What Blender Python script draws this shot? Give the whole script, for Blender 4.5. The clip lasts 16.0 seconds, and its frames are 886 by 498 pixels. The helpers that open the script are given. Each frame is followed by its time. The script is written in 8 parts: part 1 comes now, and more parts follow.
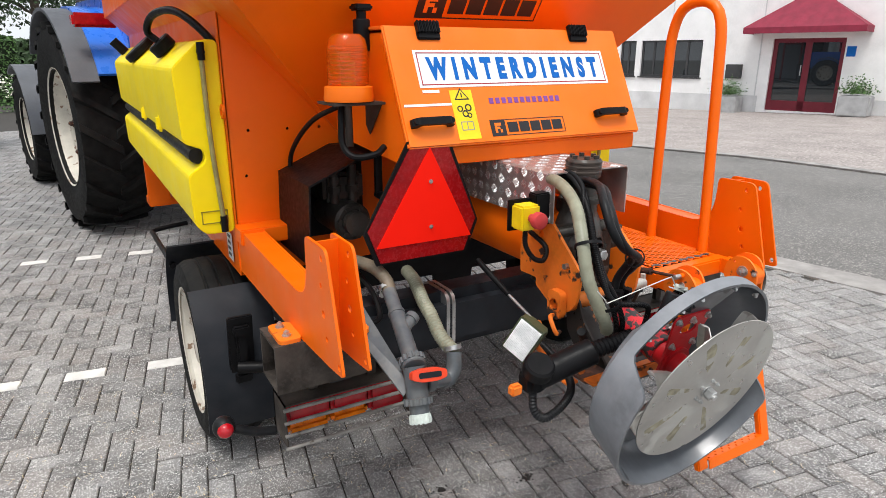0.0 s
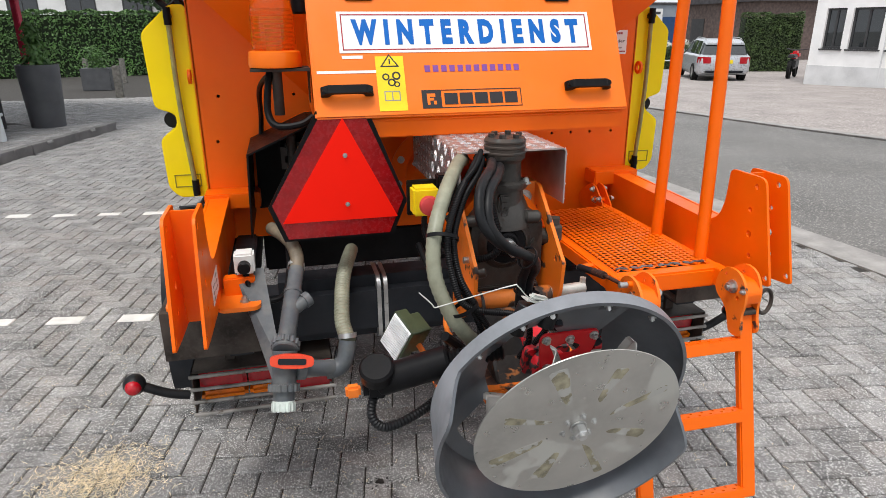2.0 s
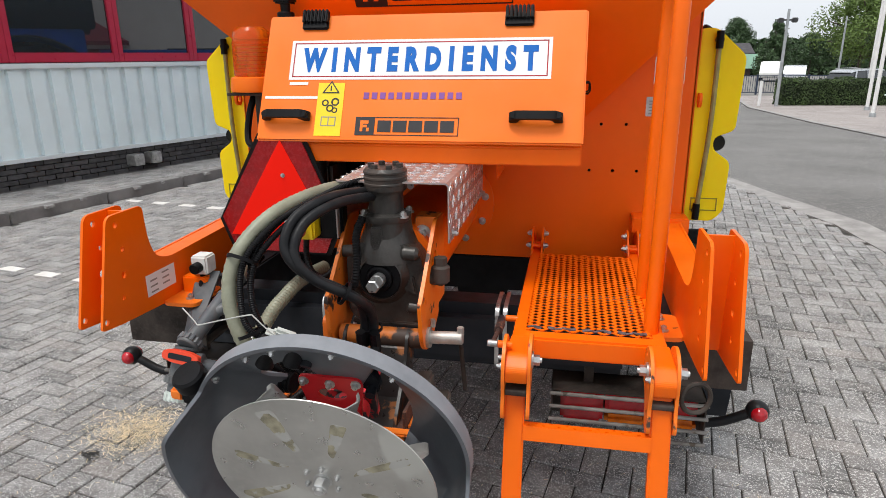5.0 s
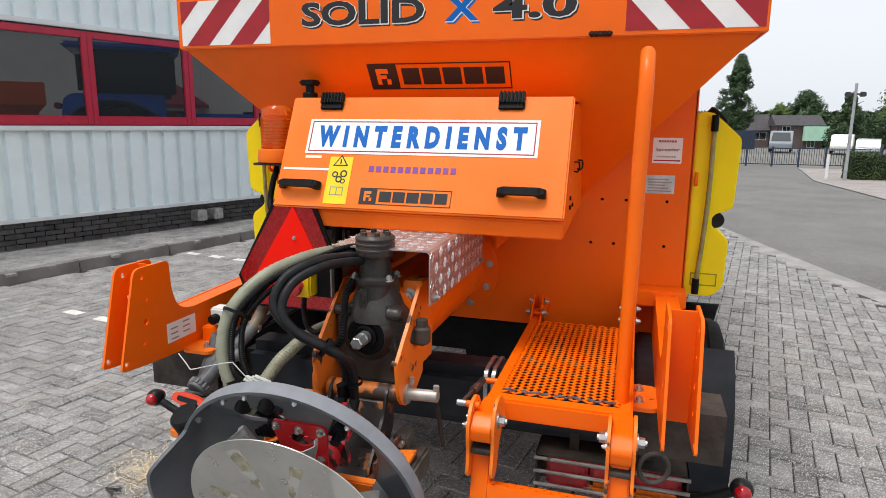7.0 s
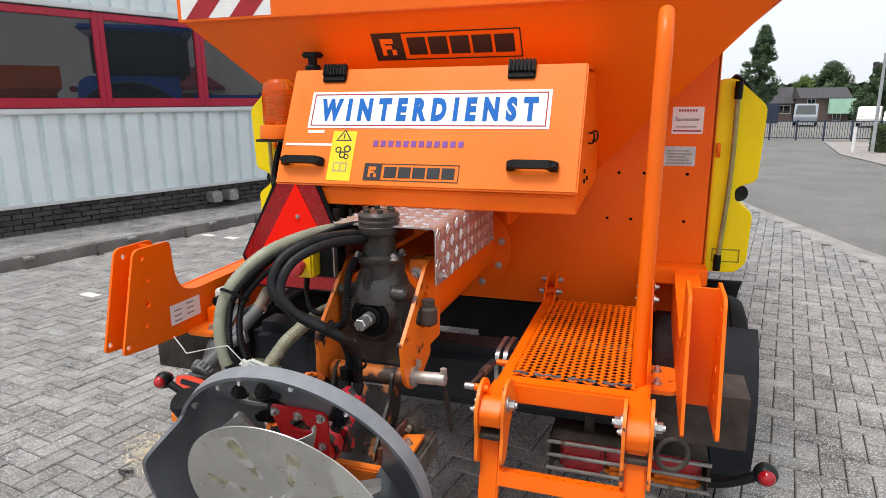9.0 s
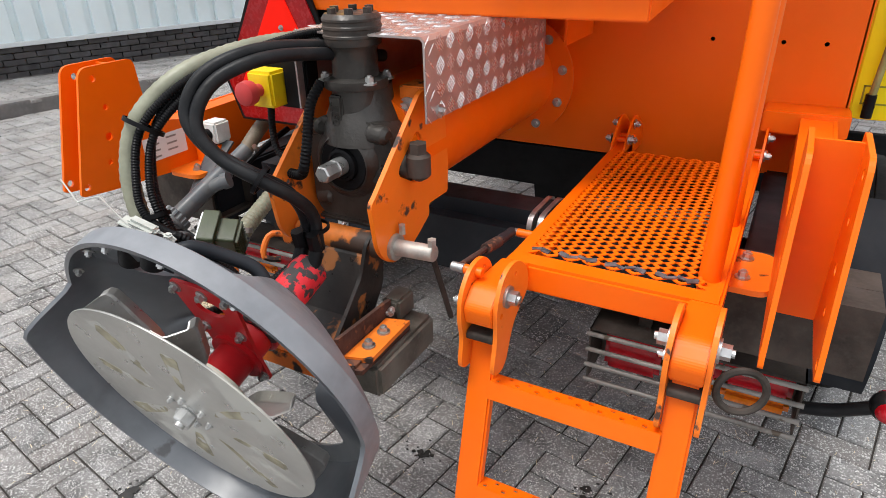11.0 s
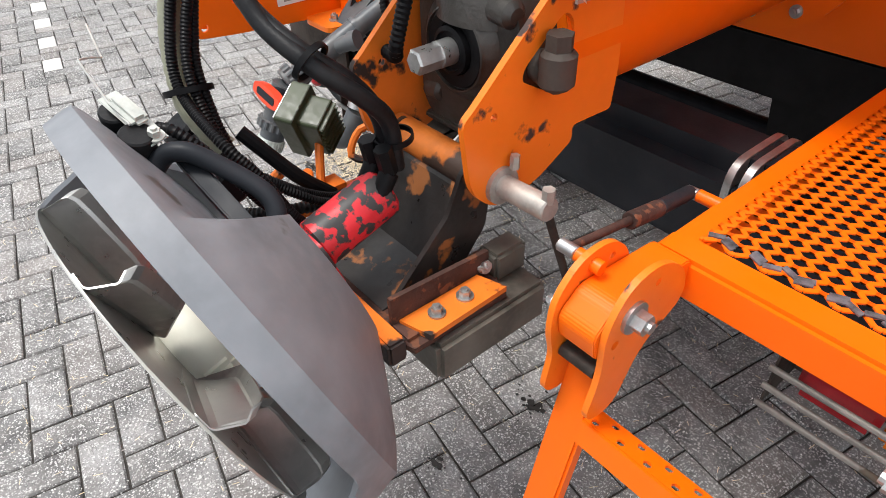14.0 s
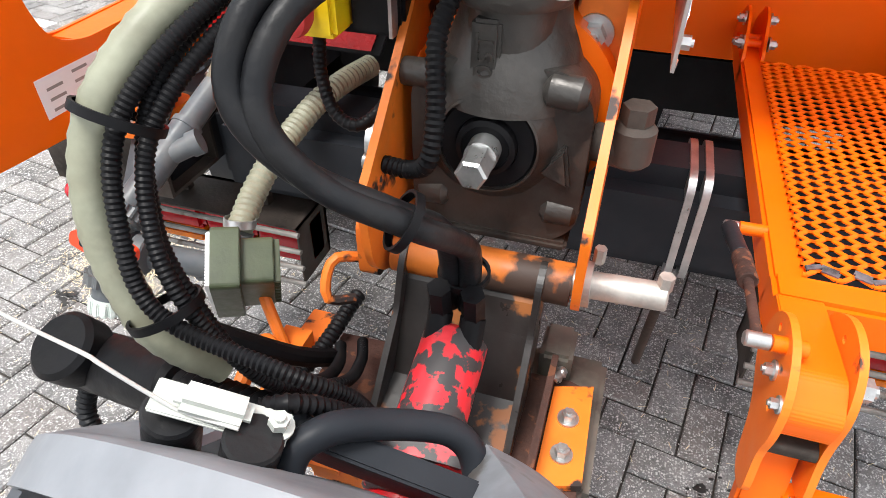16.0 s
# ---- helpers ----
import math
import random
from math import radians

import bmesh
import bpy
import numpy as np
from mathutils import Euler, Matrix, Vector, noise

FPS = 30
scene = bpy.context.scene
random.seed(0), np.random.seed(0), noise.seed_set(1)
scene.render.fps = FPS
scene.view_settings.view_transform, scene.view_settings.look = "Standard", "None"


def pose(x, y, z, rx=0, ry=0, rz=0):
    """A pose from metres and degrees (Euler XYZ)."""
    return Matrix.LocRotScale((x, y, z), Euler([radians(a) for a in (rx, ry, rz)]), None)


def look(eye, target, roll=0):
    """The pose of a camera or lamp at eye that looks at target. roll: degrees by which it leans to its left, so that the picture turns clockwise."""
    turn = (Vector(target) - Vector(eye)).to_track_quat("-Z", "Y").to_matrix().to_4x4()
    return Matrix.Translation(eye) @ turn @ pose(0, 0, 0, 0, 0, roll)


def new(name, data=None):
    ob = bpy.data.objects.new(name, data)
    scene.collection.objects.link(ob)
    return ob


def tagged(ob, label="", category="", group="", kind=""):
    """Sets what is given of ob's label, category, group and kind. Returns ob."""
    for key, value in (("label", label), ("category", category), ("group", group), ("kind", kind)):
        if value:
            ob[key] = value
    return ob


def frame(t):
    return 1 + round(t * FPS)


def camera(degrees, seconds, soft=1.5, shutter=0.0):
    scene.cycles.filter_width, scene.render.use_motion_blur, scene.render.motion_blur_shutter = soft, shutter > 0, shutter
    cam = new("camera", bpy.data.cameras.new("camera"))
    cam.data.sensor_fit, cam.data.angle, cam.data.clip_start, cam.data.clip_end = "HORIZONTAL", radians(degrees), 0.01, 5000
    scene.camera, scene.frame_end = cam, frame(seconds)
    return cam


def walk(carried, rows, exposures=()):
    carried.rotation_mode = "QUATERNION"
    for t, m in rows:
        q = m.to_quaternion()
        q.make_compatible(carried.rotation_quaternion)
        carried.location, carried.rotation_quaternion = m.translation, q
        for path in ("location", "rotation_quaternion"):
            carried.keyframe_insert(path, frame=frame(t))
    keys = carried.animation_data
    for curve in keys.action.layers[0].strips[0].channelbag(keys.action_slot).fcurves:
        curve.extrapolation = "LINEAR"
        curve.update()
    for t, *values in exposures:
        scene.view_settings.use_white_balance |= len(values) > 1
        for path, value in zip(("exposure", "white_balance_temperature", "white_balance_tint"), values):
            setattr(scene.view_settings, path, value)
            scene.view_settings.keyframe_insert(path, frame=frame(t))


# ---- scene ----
cam = camera(69.9, 16.0, 0.8)
METRES, EYE, TILT, LEAN, TURN = 3.8, 1.587, -17.0, 0.0, -30.0
ROWS = [
    (0.0, 0.0, 0.0, 0.0, 0.0, 0.0, -0.0),
    (0.5, 0.0498, 0.0128, 0.0027, 3.42, -1.26, -0.76),
    (1.0, 0.1076, 0.0184, 0.0056, 7.0, -1.98, -1.87),
    (1.5, 0.1547, 0.0445, 0.0084, 11.23, -2.28, -3.25),
    (2.0, 0.1971, 0.0748, 0.0147, 15.58, -2.89, -4.42),
    (2.5, 0.2491, 0.0963, 0.0199, 19.87, -3.46, -5.26),
    (3.0, 0.2889, 0.1277, 0.0262, 23.42, -3.98, -5.92),
    (3.5, 0.3176, 0.1609, 0.0353, 27.21, -4.5, -6.94),
    (4.0, 0.3567, 0.1823, 0.0422, 32.26, -4.61, -8.36),
    (6.5, 0.4792, 0.2293, 0.0683, 45.17, -0.8, -12.46),
    (7.0, 0.4856, 0.2244, 0.0696, 45.52, 0.63, -12.77),
    (7.5, 0.4896, 0.2211, 0.0695, 45.64, 1.39, -12.7),
    (8.0, 0.4904, 0.2188, 0.0689, 45.65, 1.4, -12.56),
    (10.5, 0.4281, 0.342, 0.0692, 54.14, -13.18, -12.53),
    (11.0, 0.4208, 0.377, 0.069, 57.51, -17.77, -13.07),
    (11.5, 0.4049, 0.3923, 0.0672, 60.01, -21.91, -13.02),
    (12.0, 0.3878, 0.4026, 0.0631, 61.6, -25.53, -12.69),
    (12.5, 0.378, 0.4082, 0.0614, 63.94, -28.14, -12.96),
    (13.0, 0.3659, 0.4191, 0.0579, 69.48, -31.31, -13.81),
    (13.5, 0.3525, 0.4498, 0.0657, 76.6, -34.47, -14.83),
    (14.0, 0.3401, 0.4602, 0.0706, 79.84, -35.78, -15.29),
    (14.5, 0.3302, 0.456, 0.0706, 76.44, -34.29, -15.43),
    (15.0, 0.3095, 0.4291, 0.0658, 67.15, -30.99, -15.38),
    (15.5, 0.2735, 0.4007, 0.0612, 57.16, -28.4, -14.25),
    (16.0, 0.2319, 0.3819, 0.051, 46.11, -26.74, -12.73),
]
walk(cam, [(t, pose(-1.365, -2.40, EYE, TILT, LEAN, TURN) @ pose(METRES * x, METRES * y, METRES * z, 90 + pitch, roll, yaw)) for t, x, y, z, yaw, pitch, roll in ROWS],
     exposures=[(0.0, 0.12), (3.5, -0.05), (7.0, -0.05), (10.5, 0.2), (12.5, 0.27), (14.0, 0.36), (15.0, 0.55), (16.0, 0.8)])

# ---- light: a bright, thinly overcast day ----
world = bpy.data.worlds.new("sky")
scene.world = world
world.use_nodes = True
wn, wl = world.node_tree.nodes, world.node_tree.links
sky = wn.new("ShaderNodeTexSky")
sky.sky_type = "NISHITA"
sky.sun_disc = False
sky.sun_elevation, sky.sun_rotation = radians(70), radians(215)
sky.air_density, sky.dust_density, sky.ozone_density = 1.0, 4.0, 1.0
grey = wn.new("ShaderNodeHueSaturation")
grey.inputs["Saturation"].default_value = 0.22
wl.new(sky.outputs[0], grey.inputs["Color"])
cloud = wn.new("ShaderNodeMix")
cloud.data_type = "RGBA"
cloud.inputs["Factor"].default_value = 0.75
cloud.inputs[7].default_value = (7.15, 7.5, 8.0, 1)
wl.new(grey.outputs[0], cloud.inputs[6])
wl.new(cloud.outputs[2], wn["Background"].inputs[0])
wn["Background"].inputs[1].default_value = 0.15
sun = new("sun", bpy.data.lights.new("sun", "SUN"))
sun.data.energy, sun.data.angle, sun.data.color = 2.4, radians(20), (1.0, 0.97, 0.93)
sun.matrix_world = look((0, 0, 0), (-math.sin(radians(215)) * math.cos(radians(70)), -math.cos(radians(215)) * math.cos(radians(70)), -math.sin(radians(70))))


# ---- materials ----
def surf(name, base, rough=0.5, metal=0.0, var=0.12, scale=6.0, bump=0.0, bscale=150.0, spots=None, spot_cover=0.45, spot_scale=12.0,
         spot_rough=0.8, coat=0.0, spec=0.4, random_by="", dust=None, dust_amount=0.0, specks=None, speck_scale=260.0, speck_cover=0.3):
    """Painted, bare or moulded surface: a base colour that wanders at two scales, with optional worn patches, specks and relief."""
    m = bpy.data.materials.new(name)
    m.use_nodes = True
    n, l = m.node_tree.nodes, m.node_tree.links
    p = n["Principled BSDF"]
    p.inputs["Metallic"].default_value = metal
    p.inputs["Coat Weight"].default_value = coat
    p.inputs["Coat Roughness"].default_value = 0.15
    p.inputs["Specular IOR Level"].default_value = spec
    co = n.new("ShaderNodeNewGeometry").outputs["Position"]

    def noise_of(s, detail=4.0):
        t = n.new("ShaderNodeTexNoise")
        t.inputs["Scale"].default_value, t.inputs["Detail"].default_value = s, detail
        l.new(co, t.inputs["Vector"])
        return t.outputs["Fac"]

    def ramp(fac, lo, hi, a, b):
        r = n.new("ShaderNodeMapRange")
        r.inputs[1].default_value, r.inputs[2].default_value, r.inputs[3].default_value, r.inputs[4].default_value = lo, hi, a, b
        l.new(fac, r.inputs[0])
        return r.outputs[0]

    def mix(fac, a, b):
        x = n.new("ShaderNodeMix")
        x.data_type = "RGBA"
        for sock, v in ((x.inputs["Factor"], fac), (x.inputs[6], a), (x.inputs[7], b)):
            if hasattr(v, "is_output"):
                l.new(v, sock)
            else:
                sock.default_value = (*v, 1) if isinstance(v, tuple) else v
        return x.outputs[2]

    dark = tuple(c * (1 - 1.6 * var) for c in base)
    light = tuple(min(1, c * (1 + var)) for c in base)
    colour = mix(ramp(noise_of(scale, 6), 0.3, 0.7, 0, 1), dark, light)
    colour = mix(ramp(noise_of(scale * 9, 3), 0.45, 0.75, 0, 0.35), colour, light)
    r = ramp(noise_of(scale * 4), 0.3, 0.7, max(0.02, rough - 0.08), min(1, rough + 0.1))
    if random_by:
        rnd = n.new("ShaderNodeObjectInfo").outputs["Random"] if random_by == "object" else n.new("ShaderNodeNewGeometry").outputs["Random Per Island"]
        v = n.new("ShaderNodeHueSaturation")
        l.new(colour, v.inputs["Color"])
        l.new(ramp(rnd, 0, 1, 0.72, 1.22), v.inputs["Value"])
        warm = n.new("ShaderNodeMath")
        warm.operation = "FRACT"
        k = n.new("ShaderNodeMath")
        k.operation = "MULTIPLY"
        k.inputs[1].default_value = 7.31
        l.new(rnd, k.inputs[0])
        l.new(k.outputs[0], warm.inputs[0])
        colour = mix(ramp(warm.outputs[0], 0.6, 1.0, 0, 0.5), v.outputs[0], tuple(c * f for c, f in zip(base, (1.12, 1.0, 0.93))))
    if specks:
        # rounded grains of exposed aggregate, a few large among many fine, pale and dark
        for k, share, strength in ((1.0, 0.34, 0.7), (1.9, 0.30, 0.6)):
            g = n.new("ShaderNodeTexVoronoi")
            g.inputs["Scale"].default_value = speck_scale * k
            l.new(co, g.inputs["Vector"])
            hue = n.new("ShaderNodeSeparateColor")
            l.new(g.outputs["Color"], hue.inputs["Color"])
            grain = ramp(g.outputs["Distance"], 0.36, 0.5, 1, 0)
            for lo, hi, tone, amount in ((1 - share * speck_cover * 2, 1.02 - share * speck_cover * 2, specks, strength), (0.24, 0.2, tuple(c * 0.4 for c in base), strength * 0.8)):
                pick = n.new("ShaderNodeMath")
                pick.operation = "MULTIPLY"
                l.new(grain, pick.inputs[0])
                l.new(ramp(hue.outputs[0], lo, hi, 0, amount), pick.inputs[1])
                colour = mix(pick.outputs[0], colour, tone)
    if dust:
        colour = mix(ramp(noise_of(scale * 2.3, 8), 0.42, 0.75, 0, dust_amount), colour, dust)
    if spots:
        s = ramp(noise_of(spot_scale, 9), 1 - spot_cover - 0.02, 1 - spot_cover + 0.02, 0, 1)
        colour = mix(s, colour, spots)
        x = n.new("ShaderNodeMix")
        l.new(s, x.inputs["Factor"])
        l.new(r, x.inputs[2])
        x.inputs[3].default_value = spot_rough
        r = x.outputs[0]
        flat = n.new("ShaderNodeMath")
        flat.operation = "MULTIPLY_ADD"
        l.new(s, flat.inputs[0])
        flat.inputs[1].default_value, flat.inputs[2].default_value = -metal, metal
        l.new(flat.outputs[0], p.inputs["Metallic"])
    l.new(colour, p.inputs["Base Color"])
    l.new(r, p.inputs["Roughness"])
    if bump:
        b = n.new("ShaderNodeBump")
        b.inputs["Strength"].default_value, b.inputs["Distance"].default_value = bump, 0.002
        l.new(noise_of(bscale, 5), b.inputs["Height"])
        l.new(b.outputs[0], p.inputs["Normal"])
    return m


ORANGE = surf("orange_paint", (0.92, 0.142, 0.001), 0.38, var=0.05, scale=2.5, bump=0.03, bscale=90, coat=0.05, spec=0.25, dust=(0.78, 0.19, 0.02), dust_amount=0.15)
ORANGE_LID = surf("orange_lid_paint", (0.92, 0.175, 0.006), 0.4, var=0.05, scale=2.5, bump=0.05, bscale=70, coat=0.05, spec=0.3, dust=(0.8, 0.3, 0.1), dust_amount=0.18)
ORANGE_WORN = surf("chipped_orange_paint", (0.85, 0.2, 0.02), 0.45, var=0.15, scale=8, bump=0.25, bscale=60, spots=(0.035, 0.025, 0.022), spot_cover=0.41, spot_scale=15, spot_rough=0.6)
ORANGE_CHIP = surf("scuffed_orange_paint", (0.9, 0.19, 0.012), 0.38, var=0.06, scale=4, bump=0.08, bscale=80, spots=(0.05, 0.03, 0.025), spot_cover=0.36, spot_scale=17, spot_rough=0.6)
RUST = surf("rusty_steel", (0.075, 0.035, 0.026), 0.85, var=0.4, scale=14, bump=0.8, bscale=120, spots=(0.16, 0.06, 0.03), spot_cover=0.42, spot_scale=40)
ORANGE_GRIMY = surf("grimy_orange_paint", (0.62, 0.17, 0.025), 0.5, var=0.3, scale=9, bump=0.3, bscale=60, spots=(0.05, 0.03, 0.022), spot_cover=0.47, spot_scale=11, spot_rough=0.6)
PIN_STEEL = surf("scuffed_zinc", (0.5, 0.48, 0.44), 0.5, metal=0.6, var=0.25, scale=18, bump=0.15, bscale=150)
GREASY = surf("greasy_black_steel", (0.03, 0.026, 0.024), 0.35, var=0.4, scale=9, bump=0.3, bscale=60, spots=(0.3, 0.105, 0.028), spot_cover=0.39, spot_scale=16, spot_rough=0.5)
RED_CHIP = surf("chipped_red_paint", (0.62, 0.02, 0.03), 0.4, var=0.2, scale=12, bump=0.3, bscale=60, spots=(0.04, 0.036, 0.036), spot_cover=0.5, spot_scale=48, spot_rough=0.45)
RED = surf("red_paint", (0.6, 0.012, 0.018), 0.35, var=0.12, scale=9, bump=0.08, bscale=60)
YELLOW = surf("yellow_polyethylene", (0.96, 0.74, 0.004), 0.45, var=0.04, scale=3, bump=0.12, bscale=120, spec=0.2, dust=(0.75, 0.62, 0.08), dust_amount=0.12)
YELLOW_PLAIN = surf("yellow_plastic", (0.85, 0.62, 0.01), 0.4, var=0.08, scale=20)
BLACK = surf("black_plastic", (0.007, 0.007, 0.008), 0.42, var=0.3, scale=14, bump=0.1, bscale=200, spec=0.12, dust=(0.016, 0.015, 0.014), dust_amount=0.3)
RUBBER = surf("black_rubber", (0.010, 0.0105, 0.012), 0.42, var=0.3, scale=12, bump=0.3, bscale=140, spec=0.2, dust=(0.035, 0.033, 0.031), dust_amount=0.35)
SLATE = surf("dark_slate_plastic", (0.017, 0.0195, 0.024), 0.45, var=0.15, scale=5, bump=0.1, bscale=180, spec=0.16, dust=(0.045, 0.045, 0.05), dust_amount=0.35)
CAST = surf("dark_cast_iron", (0.06, 0.055, 0.05), 0.36, metal=0.35, spec=0.4, var=0.35, scale=10, bump=0.6, bscale=90, spots=(0.055, 0.04, 0.032), spot_cover=0.42, spot_scale=15, spot_rough=0.7)
STEEL = surf("zinc_steel", (0.55, 0.55, 0.54), 0.35, metal=0.85, var=0.2, scale=20, bump=0.1, bscale=200)
STAINLESS = surf("stainless_sheet", (0.50, 0.49, 0.46), 0.33, metal=0.75, var=0.12, scale=7, bump=0.05, bscale=160, spots=(0.45, 0.44, 0.40), spot_cover=0.4, spot_scale=5, spot_rough=0.4)
VANE_STEEL = surf("dull_vane_steel", (0.5, 0.49, 0.47), 0.34, metal=0.75, var=0.2, scale=9, bump=0.04, bscale=160)
DIRTY_STEEL = surf("dirty_steel", (0.07, 0.058, 0.05), 0.65, metal=0.3, spec=0.18, var=0.4, scale=10, bump=0.4, bscale=100)
# one shroud rubber in two tones: shade inside and daylight outside put into the colour
SHROUD_SHADED = surf("shaded_grey_rubber", (0.085, 0.095, 0.108), 0.36, var=0.25, scale=5, bump=0.2, bscale=45, spec=0.9, coat=0.35, dust=(0.17, 0.18, 0.2), dust_amount=0.45, spots=(0.035, 0.036, 0.04), spot_cover=0.3, spot_scale=11, spot_rough=0.5)
SHROUD_LIT = surf("lit_grey_rubber", (0.2, 0.212, 0.23), 0.5, var=0.2, scale=6, bump=0.2, bscale=45, spec=0.4, dust=(0.29, 0.3, 0.32), dust_amount=0.5, spots=(0.1, 0.095, 0.09), spot_cover=0.3, spot_scale=11, spot_rough=0.5)
PVC = surf("grey_pvc", (0.085, 0.095, 0.105), 0.4, spec=0.35, var=0.2, scale=10, bump=0.1, bscale=120, dust=(0.23, 0.22, 0.19), dust_amount=0.35)
HOSE_GREY = surf("grey_green_suction_hose", (0.27, 0.275, 0.20), 0.45, var=0.2, scale=12, bump=0.15, bscale=90, dust=(0.17, 0.15, 0.10), dust_amount=0.5)
WHITE = surf("white_plastic", (0.75, 0.75, 0.72), 0.45, var=0.08, scale=20, dust=(0.45, 0.43, 0.38), dust_amount=0.3)
NYLON = surf("dirty_white_nylon", (0.88, 0.88, 0.76), 0.4, var=0.06, scale=15, spots=(0.72, 0.68, 0.48), spot_cover=0.4, spot_scale=9)
OLIVE = surf("olive_lamp_housing", (0.055, 0.07, 0.035), 0.4, var=0.2, scale=20, bump=0.1, bscale=200)
TYRE = surf("tyre_rubber", (0.012, 0.012, 0.012), 0.7, var=0.3, scale=9, bump=0.4, bscale=120, spec=0.12, dust=(0.026, 0.024, 0.022), dust_amount=0.5)
RIM = surf("cream_wheel_paint", (0.62, 0.58, 0.50), 0.5, var=0.12, scale=8, spots=(0.22, 0.14, 0.09), spot_cover=0.38, spot_scale=14)
RED_REFL = surf("red_retroreflector", (0.30, 0.004, 0.006), 0.25, var=0.15, scale=30, coat=0.3)
RED_FLUO = surf("fluorescent_red_film", (1.0, 0.012, 0.003), 0.55, var=0.02, scale=10, spec=0.12)
STICK_WHITE = surf("white_sticker", (0.82, 0.81, 0.79), 0.4, var=0.04, scale=12)
STICK_RED = surf("dark_red_sticker", (0.36, 0.012, 0.02), 0.4, var=0.12, scale=14)
BLUE_INK = surf("blue_lettering", (0.003, 0.12, 0.45), 0.5, spec=0.2, var=0.04, scale=20)
BLACK_INK = surf("black_lettering", (0.018, 0.016, 0.018), 0.4, var=0.1, scale=20)
VIOLET_INK = surf("violet_lettering", (0.2, 0.06, 0.28), 0.4, var=0.05, scale=20)
GREY_INK = surf("grey_print", (0.3, 0.28, 0.26), 0.5, var=0.1, scale=20)
LENS_RED = surf("red_lamp_lens", (0.42, 0.005, 0.012), 0.15, var=0.2, scale=30, coat=0.5)
LENS_AMBER = surf("amber_lamp_lens", (0.75, 0.18, 0.005), 0.15, var=0.2, scale=30, coat=0.5)
DIAMOND = surf("aluminium_tread_plate", (0.50, 0.44, 0.42), 0.38, metal=0.7, var=0.12, scale=9, bump=0.05, bscale=150, dust=(0.32, 0.25, 0.23), dust_amount=0.6)
DIAMOND_BAR = surf("bright_tread_bars", (0.78, 0.78, 0.78), 0.28, metal=0.8, var=0.06, scale=30)
BLUE_PAINT = surf("tractor_blue_paint", (0.03, 0.18, 0.72), 0.3, var=0.06, scale=4, coat=0.4)


def glass(name, tint=(1, 1, 1), rough=0.03, clear=1.0):
    m = bpy.data.materials.new(name)
    m.use_nodes = True
    p = m.node_tree.nodes["Principled BSDF"]
    p.inputs["Base Color"].default_value = (*tint, 1)
    p.inputs["Roughness"].default_value = rough
    p.inputs["Transmission Weight"].default_value = clear
    p.inputs["IOR"].default_value = 1.3
    return m


AMBER_GLASS = glass("amber_dome", (1.0, 0.2, 0.01), 0.12, 0.7)


# ---- building blocks: each adds to the mesh that it is given ----
def V(*a):
    return Vector(a)


def mesh():
    return bmesh.new()


def thing(name, at, label, category, group="", kind=""):
    e = new(name)
    e.empty_display_size = 0.05
    e.matrix_basis = Matrix.Translation(at)
    return tagged(e, label, category, group, kind)


def clusters(bm, gap=0.004):
    """Sort the faces of a mesh into pieces that touch one another."""
    seen, isles = set(), []
    for f in bm.faces:
        if f in seen:
            continue
        seen.add(f)
        stack, isle = [f], []
        while stack:
            g = stack.pop()
            isle.append(g)
            for e in g.edges:
                for h in e.link_faces:
                    if h not in seen:
                        seen.add(h)
                        stack.append(h)
        isles.append(isle)
        if len(isles) > 60:
            return [list(bm.faces)]
    boxes = []
    for isle in isles:
        co = np.array([v.co for f in isle for v in f.verts])
        boxes.append((co.min(0) - gap / 2, co.max(0) + gap / 2))
    team = list(range(len(isles)))
    for i in range(len(isles)):
        for j in range(i):
            if (boxes[i][0] <= boxes[j][1]).all() and (boxes[j][0] <= boxes[i][1]).all() and team[i] != team[j]:
                old, now = team[i], team[j]
                team = [now if t == old else t for t in team]
    return [[f for i, t in enumerate(team) if t == k for f in isles[i]] for k in sorted(set(team))]


def part(name, bm, mat, parent=None, label="", smooth=False, tag=None, split=True):
    """Link a bmesh as one mesh object; pieces that lie apart become parts of their own."""
    if bm is not None and split and parent is not None and not (tag and tag[-1] == "stuff"):
        groups = clusters(bm)
        if len(groups) > 1:
            made = []
            for g in groups:
                b2, names = bmesh.new(), {}
                for f in g:
                    for v in f.verts:
                        if v not in names:
                            names[v] = b2.verts.new(v.co)
                    b2.faces.new([names[v] for v in f.verts])
                made.append(part(name, b2, mat, parent, label, smooth, tag, False))
            bm.free()
            return made[0]
    me = bpy.data.meshes.new(name)
    if bm is not None:
        bmesh.ops.recalc_face_normals(bm, faces=bm.faces)
        bm.to_mesh(me)
        bm.free()
    for m in (mat if isinstance(mat, (list, tuple)) else (mat,)):
        me.materials.append(m)
    if smooth:
        me.polygons.foreach_set("use_smooth", [True] * len(me.polygons))
        me.set_sharp_from_angle(angle=radians(35))
    ob = new(name, me)
    if parent is not None:
        ob.parent = parent
        if parent.type == "EMPTY":
            ob.matrix_parent_inverse = Matrix.Translation(-parent.matrix_basis.translation)
    if label:
        ob["label"] = label
    if tag:
        tagged(ob, *tag)
    return ob


